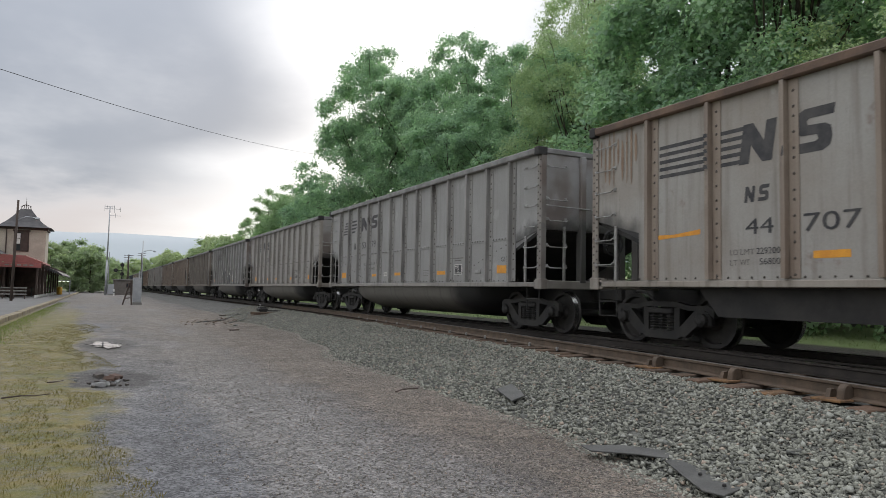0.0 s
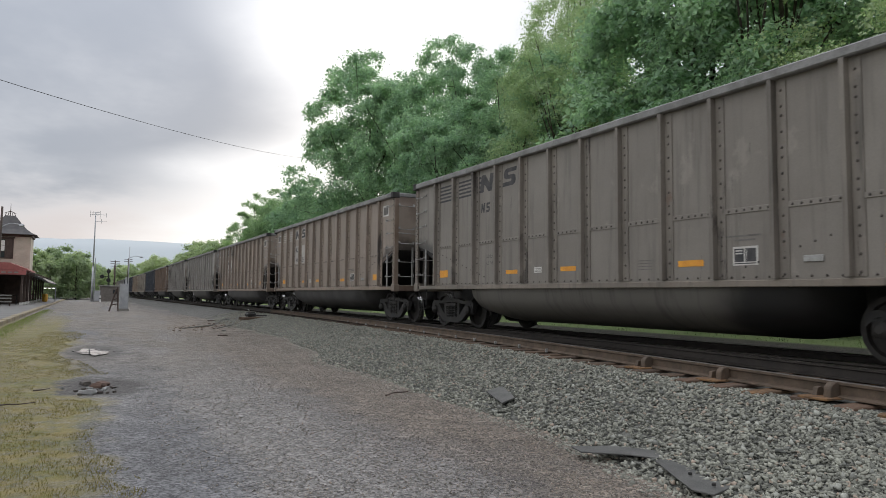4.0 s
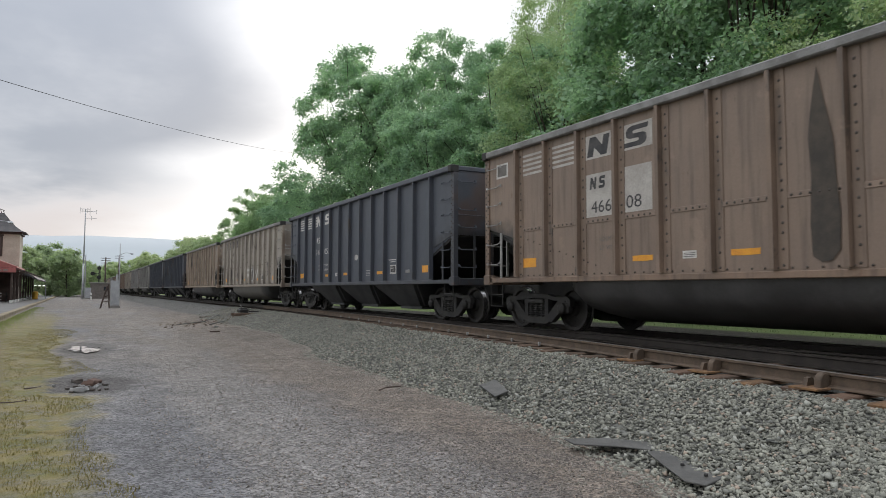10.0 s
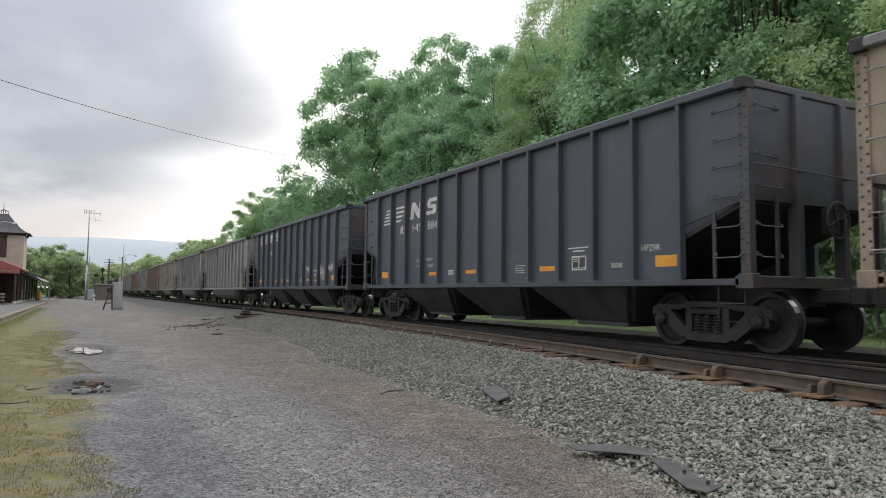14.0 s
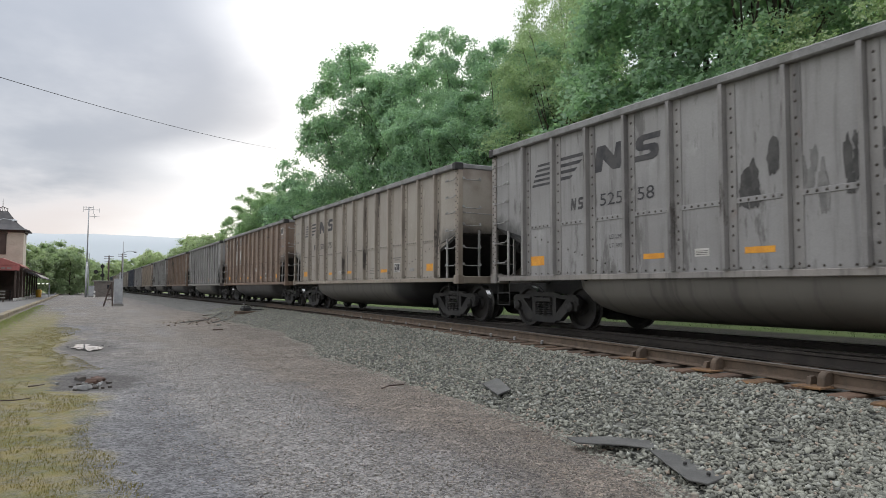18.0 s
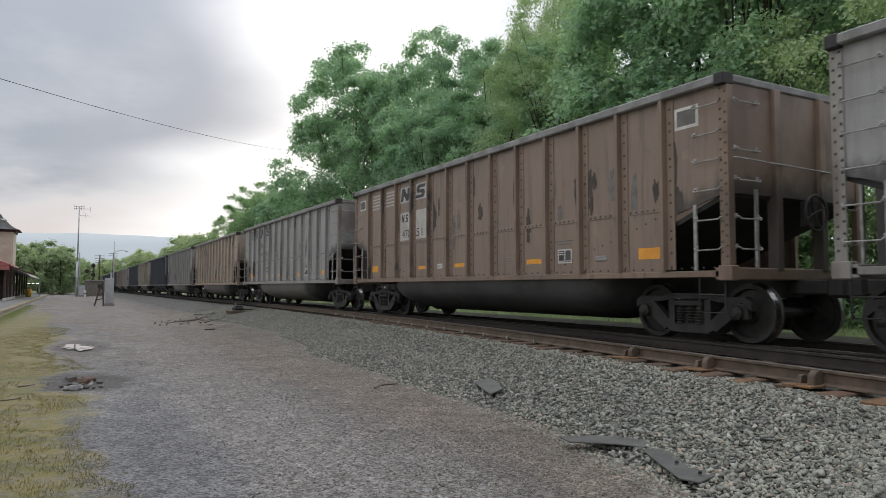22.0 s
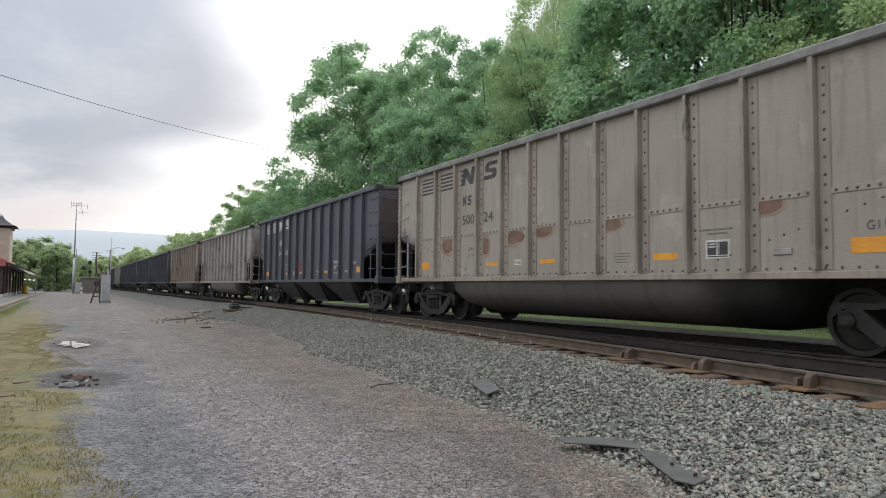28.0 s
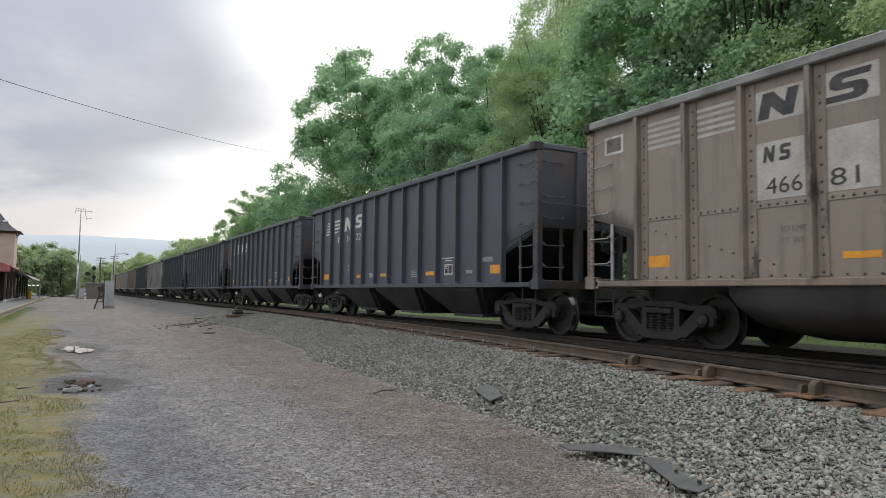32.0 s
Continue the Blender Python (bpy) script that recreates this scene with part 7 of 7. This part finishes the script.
def make_pole(x, y, h, r, lamp, label, lean=0.0, base=LOT, cross=False, side=1, skin=None):
    p = empty("utility_pole" if not lamp else "street_lamp", (x, y, base))
    part("pole", tube([(0, 0, -0.3), (lean * h * 0.5, 0, h * 0.5), (lean * h, 0, h)], r, 8, r * 0.7), skin or POLEWOOD, p, smooth=True)
    if lamp:
        part("arm", tube([(lean * h * 0.8, 0, h * 0.80), (0.7 * side, 0, h * 0.84), (1.35 * side, 0, h * 0.83)], 0.035, 6), SILVER, p)
        bm = bmesh.new()
        lathe_into(bm, [(0.05, 0.12), (0.16, 0.05), (0.2, -0.05), (0.12, -0.12)], 10, Matrix.Translation((1.45 * side, 0, h * 0.825)) @ Matrix.Rotation(radians(-90), 4, "Y"))
        part("lamp_head", bm, SILVER, p)
    if cross:
        for zz in (h - 0.3, h - 0.9):
            part("crossarm", box((-1.1, -0.06, zz), (1.1, 0.06, zz + 0.12), 0.01), POLEWOOD, p)
    tagged(p, label, "pole", "lineside poles")
    return p


make_pole(-6.03, 62.6, 7.9, 0.11, True, "brown wooden lamp pole on the platform", 0.012, PLAT)
make_pole(5.1, 100.0, 7.6, 0.085, True, "slim grey lamp pole beside the yard", skin=SILVER)
make_pole(6.5, 190.0, 9.5, 0.2, False, "distant wooden pole with crossarms", cross=True)
make_pole(10.5, 210.0, 11.0, 0.2, False, "distant wooden pole with crossarms", cross=True)
make_pole(8.0, 240.0, 10.0, 0.2, False, "distant wooden pole with crossarms", cross=True)


def make_radio_mast():
    m = empty("radio_mast", (1.03, 123.0, LOT))
    part("lower_section", tube([(0, 0, -0.2), (0, 0, 5.6)], 0.18, 10, 0.15), SILVER, m, smooth=True)
    part("upper_section", tube([(0, 0, 5.5), (0.05, 0, 14.4)], 0.11, 8, 0.08), SILVER, m, smooth=True)
    part("brace", tube([(0.3, 0, 0.0), (0.3, 0, 7.0)], 0.07, 6), SILVER, m)
    for zz, a, b in ((14.0, -0.7, 1.6), (14.35, -0.7, 0.7)):
        part("antenna_boom", tube([(a, 0, zz), (b, 0, zz)], 0.035, 5), SILVER, m)
    for x, z0, z1 in ((-0.7, 13.6, 14.6), (-0.35, 13.8, 14.5), (0.35, 13.8, 14.5), (0.7, 13.3, 14.6), (1.6, 13.6, 14.3), (0.9, 12.6, 13.3)):
        part("antenna_rod", tube([(x, 0, z0), (x, 0, z1)], 0.03, 5), SILVER, m)
    part("antenna_boom", tube([(0.0, 0, 12.9), (1.7, 0, 12.9)], 0.03, 5), SILVER, m)
    tagged(m, "tall silver radio mast with antennas beside the yard", "mast")


make_radio_mast()


def make_hut():
    h = empty("signal_hut", (3.6, 124.0, LOT))
    wall = part("wall", box((-1.45, 0, 0), (1.45, 2.6, 2.45), 0.01), HUTWALL, h)
    part("roof", box((-1.65, -0.2, 2.45), (1.65, 2.8, 2.62), 0.02), CONCRETE, h, "flat pale roof slab")
    w = part("window", box((0.45, -0.05, 1.25), (1.1, -0.004, 1.95), 0.01), DARKWOOD, h)
    part("pane", box((0.52, -0.062, 1.32), (1.03, -0.054, 1.88)), GLASS, w)
    for k in range(7):
        for i in range(5):
            part("block", box((-1.43 + i * 0.58 + (0.12 if k % 2 else 0), -0.012, 0.05 + k * 0.34), (-0.90 + i * 0.58, -0.002, 0.36 + k * 0.34), 0.003), HUTWALL, wall) if not (k in (3, 4, 5) and i in (3, 4)) else None
    tagged(h, "small grey-brown block hut with one window", "hut")
    b = empty("junction_box", (1.95, 122.0, LOT))
    part("case", box((-0.55, -0.4, 0.15), (0.25, 0.3, 1.75), 0.03), SILVER, b)
    part("plinth", box((-0.6, -0.45, 0), (0.3, 0.35, 0.15)), CONCRETE, b)
    tagged(b, "pale grey equipment case on a plinth", "cabinet")
    w = empty("marker_post", (2.1, 115.0, LOT))
    part("post", box((-0.12, -0.12, 0), (0.12, 0.12, 1.0), 0.02), WHITEPAINT, w)
    part("band", box((-0.125, -0.125, 0.45), (0.125, 0.125, 0.6)), STEEL_DARK, w)
    tagged(w, "white marker post with a dark band", "post")


make_hut()


def make_signal():
    s = empty("railway_signal", (3.1, 132.0, LOT))
    part("mast", tube([(0.45, 0, 0), (0.45, 0, 5.6)], 0.09, 8), STEEL_DARK, s)
    for x, zz in ((0.45, 5.15), (-0.55, 4.2), (0.45, 3.6)):
        d = bmesh.new()
        lathe_into(d, [(0.31, -0.03), (0.34, 0.0), (0.31, 0.05)], 18, Matrix.Translation((x, -0.15, zz)) @ Matrix.Rotation(radians(-90), 4, "Z"))
        t = part("target", d, UNDER, s, "black round signal target")
        for k in (-0.14, 0.14):
            hood = bmesh.new()
            lathe_into(hood, [(0.1, 0.0), (0.1, 0.2)], 10, Matrix.Translation((x, -0.2, zz + k)) @ Matrix.Rotation(radians(-90), 4, "Z"))
            part("hood", hood, UNDER, t)
    part("bracket", box((-0.6, -0.08, 4.15), (0.5, 0.0, 4.25)), STEEL_DARK, s)
    part("ladder", box((0.62, -0.04, 0.0), (0.68, 0.04, 5.3)), STEEL_DARK, s)
    tagged(s, "dark railway signal with round black targets", "signal")


make_signal()


def make_relay_case():
    c = empty("relay_cabinet", (2.85, 61.0, LOT))
    b = part("case", box((-0.35, -0.3, 0.2), (0.30, 0.3, 2.2), 0.02), SILVER, c)
    part("door", box((-0.30, -0.325, 0.28), (0.25, -0.302, 2.1), 0.008), SILVER, b)
    part("vent_pipe", tube([(0.1, 0, 2.2), (0.1, 0, 2.75)], 0.07, 8), SILVER, c)
    part("plinth", box((-0.42, -0.36, -0.1), (0.38, 0.36, 0.2), 0.02), CONCRETE, c)
    tagged(c, "tall silver relay cabinet beside the track", "cabinet")
    f = empty("leaning_frame", (2.1, 60.0, LOT))
    part("stay", tube([(-0.35, 0, 0), (0.12, 0, 1.75)], 0.06, 6), DARKWOOD, f)
    part("stay", tube([(0.3, 0.2, 0), (0.2, 0.1, 1.9)], 0.05, 6), DARKWOOD, f)
    for k in range(3):
        part("rung", tube([(-0.2 + k * 0.12, 0, 0.5 + k * 0.42), (0.27 - k * 0.02, 0.12, 0.6 + k * 0.42)], 0.035, 5), DARKWOOD, f)
    tagged(f, "brown wooden frame leaning beside the cabinet", "frame")


make_relay_case()


def make_switch_machine():
    x, y = 7.3, 34.2
    s = empty("switch_machine", (x, y, -0.30))
    part("case", box((-0.25, -0.35, 0.02), (0.18, 0.35, 0.20), 0.05), STEEL_DARK, s)
    part("lid", box((-0.20, -0.28, 0.20), (0.13, 0.28, 0.25), 0.02), STEEL_DARK, s)
    part("throw_rod", tube([(0.2, 0.1, 0.06), (1.9, 0.1, 0.05)], 0.03, 6), STEEL_DARK, s)
    part("lever", tube([(-0.1, -0.2, 0.2), (-0.25, -0.45, 0.38)], 0.03, 6), GALV, s)
    part("tie_plank", box((-0.5, -0.5, -0.14), (1.9, -0.25, -0.01), 0.01), TIE, s)
    part("tie_plank", box((-0.5, 0.25, -0.14), (1.9, 0.5, -0.01), 0.01), TIE, s)
    tagged(s, "grimy switch machine on long ties beside the rail", "switch machine")
    for pts, r in ((((6.0, 33.5, LOT + 0.33), (5.2, 32.2, LOT + 0.07), (4.3, 31.5, LOT + 0.03), (3.6, 30.3, LOT + 0.0)), 0.022), (((6.4, 33.0, LOT + 0.38), (5.8, 31.0, LOT + 0.12), (5.0, 30.0, LOT + 0.03)), 0.02)):
        c = empty("cable", pts[0])
        part("sheath", tube([Vector(p) - Vector(pts[0]) for p in pts], r, 7), BLACKRUBBER, c, smooth=True)
        tagged(c, "black cable lying over the cinders", "cable")
    for k, (px, py, l, a) in enumerate(((4.4, 25.2, 0.35, 20), (5.0, 28.4, 0.5, 70), (6.2, 38.0, 0.9, 30), (6.6, 36.8, 0.7, 100))):
        d = empty("wood_scrap", (px, py, max(lot_z(px, py), bed_z(px, py))), a)
        part("board", box((-l / 2, -0.05, 0.0), (l / 2, 0.05, 0.045), 0.01), BLACKRUBBER if k % 2 else DARKWOOD, d)
        tagged(d, "dark scrap of wood on the ground", "scrap", "scraps beside the track")


make_switch_machine()


def mat_piece(outline, thick, label, tilt):
    d = empty("rubber_strip")
    bm = prism(outline, 2, 0.0, thick)
    bmesh.ops.bevel(bm, geom=list(bm.edges), offset=0.004, segments=1, affect="EDGES")
    part("mat", bm, BLACKRUBBER, d)
    tagged(d, label, "rubber strip", "scraps beside the track")
    d.rotation_euler = (radians(tilt[0]), radians(tilt[1]), 0)
    return d


# two offcuts of rubber matting at the foot of the ballast, and a small plate higher up
a = mat_piece([(-0.36, 0.48), (-0.02, 0.27), (0.22, -0.13), (0.02, -0.26), (-0.12, -0.02), (-0.40, 0.28)], 0.014, "bent black strip of rubber matting on the ballast", (1, -3))
a.location = (4.50, 4.78, LOT + 0.085)
b = mat_piece([(0.08, 0.40), (0.27, 0.42), (0.10, -0.10), (0.02, -0.46), (-0.26, -0.52), (-0.30, -0.36), (-0.10, 0.05)], 0.015, "flat black rubber pad with bolt holes", (0, -2))
b.location = (4.36, 4.08, LOT + 0.075)
for x, y in ((-0.04, -0.1), (0.02, -0.22), (-0.12, -0.4)):
    bolt = bmesh.new()
    lathe_into(bolt, [(0.016, 0.02), (0.016, 0.035), (0.01, 0.042)], 8, Matrix.Translation((x, y, 0.005)) @ Matrix.Rotation(radians(-90), 4, "Y"))
    part("bolt", bolt, STEEL_DARK, b)
c = mat_piece([(-0.20, -0.40), (0.05, -0.34), (0.30, 0.36), (0.02, 0.34)], 0.022, "square grey rubber plate lying on the ballast", (0, -11))
c.location = (5.0, 7.9, bed_z(5.0, 7.9) + 0.05)


def make_twigs():
    """Dry twigs on the grass of the lot's edge."""
    for pts in (((-1.05, 10.5), (-0.85, 10.62), (-0.70, 10.55), (-0.52, 10.66)), ((-0.62, 12.0), (-0.50, 12.12), (-0.42, 12.3)), ((3.95, 9.3), (4.15, 9.5), (4.4, 9.52), (4.55, 9.75))):
        x0, y0 = pts[0]
        z0 = lot_z(x0, y0)
        w = empty("twig", (x0, y0, z0))
        part("stem", tube([(x - x0, y - y0, max(lot_z(x, y), bed_z(x, y) if x > toe_x(y) else -9) - z0 + 0.03) for x, y in pts], 0.012, 6, 0.006), DARKWOOD, w)
        tagged(w, "dry dark twig lying on the ground", "twig", "twigs on the lot")


make_twigs()


def make_rail_braces():
    """Braces and joint bars outside the siding's near rail."""
    for y in (7.5, 6.02, 4.5, 3.1, 1.8):
        x = siding_x(y) - 0.10
        s = empty("rail_brace", (x, y, -0.17))
        arc = [(0.095 * math.cos(a), 0.07 + 0.095 * math.sin(a)) for a in (math.pi * k / 8 for k in range(9))]
        bm = prism([(-0.10, 0.0), (0.10, 0.0)] + arc, 1, -0.12, -0.04)
        bmesh.ops.bevel(bm, geom=list(bm.edges), offset=0.012, segments=1, affect="EDGES")
        part("lug", bm, RAIL, s)
        part("lug", prism([(-0.07, 0.0), (0.07, 0.0), (0.06, 0.07), (0.02, 0.10), (-0.04, 0.09)], 1, 0.05, 0.10), RAIL, s)
        part("base_plate", box((-0.22, -0.16, -0.012), (0.16, 0.16, 0.012), 0.004), RUST, s)
        tagged(s, "rusty cast rail brace on its base plate", "rail brace", "braces of the siding rail")
    for y in [10.3 + 0.53 * k * 2 for k in range(14)]:
        x = siding_x(y) - 0.09
        s = empty("rail_spike", (x, y, -0.165))
        part("head", box((-0.02, -0.018, -0.02), (0.03, 0.018, 0.05), 0.006), GALV, s)
        tagged(s, "bright rail clip against the siding rail", "rail clip", "clips of the siding rail")


make_rail_braces()


def make_puddle():
    m, nt, b = material("puddle_water", 0.03)
    b.inputs["Base Color"].default_value = (0.05, 0.05, 0.048, 1)
    b.inputs["Specular IOR Level"].default_value = 0.8
    bm = bmesh.new()
    spots = random.Random(2)
    for n in range(22):
        a0, r0 = spots.uniform(0, 6.28), math.sqrt(spots.random())
        cx, cy = 0.26 + 0.30 * r0 * math.cos(a0), 19.7 + 1.15 * r0 * math.sin(a0)
        rx, ry = spots.uniform(0.04, 0.13), spots.uniform(0.12, 0.34)
        ring = []
        for k in range(22):
            a = 2 * math.pi * k / 22
            w = 1 + 0.8 * noise.noise(Vector((math.cos(a) * 1.9 + n * 3.1, math.sin(a) * 1.9 + cy, n)))
            ring.append(bm.verts.new((cx + rx * w * math.cos(a), cy + ry * w * math.sin(a), LOT - 0.009 + 0.0004 * n)))
        bm.faces.new(ring)
    setting("puddle", bm, m, "shallow puddle in the gravel lot", "water")


make_puddle()
rng = random.Random(12)
for k in range(34):
    px, py = 0.27 + rng.gauss(0, 0.19), 19.7 + rng.gauss(0, 0.65)
    d = empty("puddle_stone", (px, py, LOT - 0.024), rng.uniform(0, 360))
    w = rng.uniform(0.012, 0.03)
    part("pebble", box((-w, -w * 0.7, 0), (w, w * 0.7, w * 0.6), w * 0.2), UNDER if k % 3 else STONE, d)
    tagged(d, "grey pebble standing in the puddle", "stone", "stones in the puddle")


def make_hole_rubble():
    brick = mottled("broken_red_brick", (0.12, 0.07, 0.05), (0.085, 0.055, 0.043), 5.0, 0.9, bump_d=0.006)
    rng = random.Random(4)
    for k in range(26):
        x, y = 0.25 + rng.gauss(0, 0.24), 12.4 + rng.gauss(0, 0.45)
        d = empty("rubble_piece", (x, y, lot_z(x, y) + 0.02), rng.uniform(0, 360))
        s = rng.uniform(0.02, 0.05) if k > 3 else 0.12
        bm = box((-s, -s * 0.6, -0.02), (s, s * 0.6, s * 0.45), s * 0.18)
        for v in bm.verts:
            v.co += Vector((rng.uniform(-1, 1), rng.uniform(-1, 1), rng.uniform(-1, 1))) * s * 0.14
        part("chunk", bm, brick if k in (0, 3) else STONE if k % 4 == 1 else RIVET, d)
        tagged(d, "broken brick in a pothole" if k in (0, 3) else "grey stone in a pothole", "rubble", "rubble in the pothole")


make_hole_rubble()


def make_cable():
    a, b = Vector((-2.83, 35.0, 9.9)), Vector((22.0, 76.0, 16.4))
    pts = []
    for k in range(25):
        f = k / 24
        p = a.lerp(b, f)
        p.z -= 1.1 * 4 * f * (1 - f) * 0.4
        pts.append(p - a)
    far_end = a + (a - b) * 0.6
    pts.insert(0, far_end - a + Vector((0, 0, 1.2)))
    w = empty("overhead_wire", a)
    part("strand", tube(pts, 0.014, 5), UNDER, w)
    tagged(w, "thin black overhead wire against the sky", "wire")


make_cable()


# ---- what moves ----
def motions():
    """The whole train rolls along the track; all its wheels turn at one speed."""
    times = [0, 1, 2, 3, 4, 5, 6, 8, 10, 12, 14, 16, 18, 20, 22, 24, 26, 28, 30, 31, 32]
    for k, car in enumerate(train):
        walk(car, [(t, pose(TRACK_X, car_y(k, t), 0)) for t in times])
    rolls = []
    for i in range(961):
        t = i / FPS
        rolls.append((t, Matrix.Rotation((train_shift(0) - train_shift(t)) / 0.457, 4, "X")))
    sets = [o for car in train for tr in car.children if tr.name.split(".")[0] == "truck" for o in tr.children if o.name.split(".")[0] == "wheelset"]
    walk(sets[0], rolls)
    keys = sets[0].animation_data
    for o in sets[1:]:
        o.rotation_mode = "QUATERNION"
        o.animation_data_create()
        o.animation_data.action = keys.action
        o.animation_data.action_slot = keys.action_slot


motions()
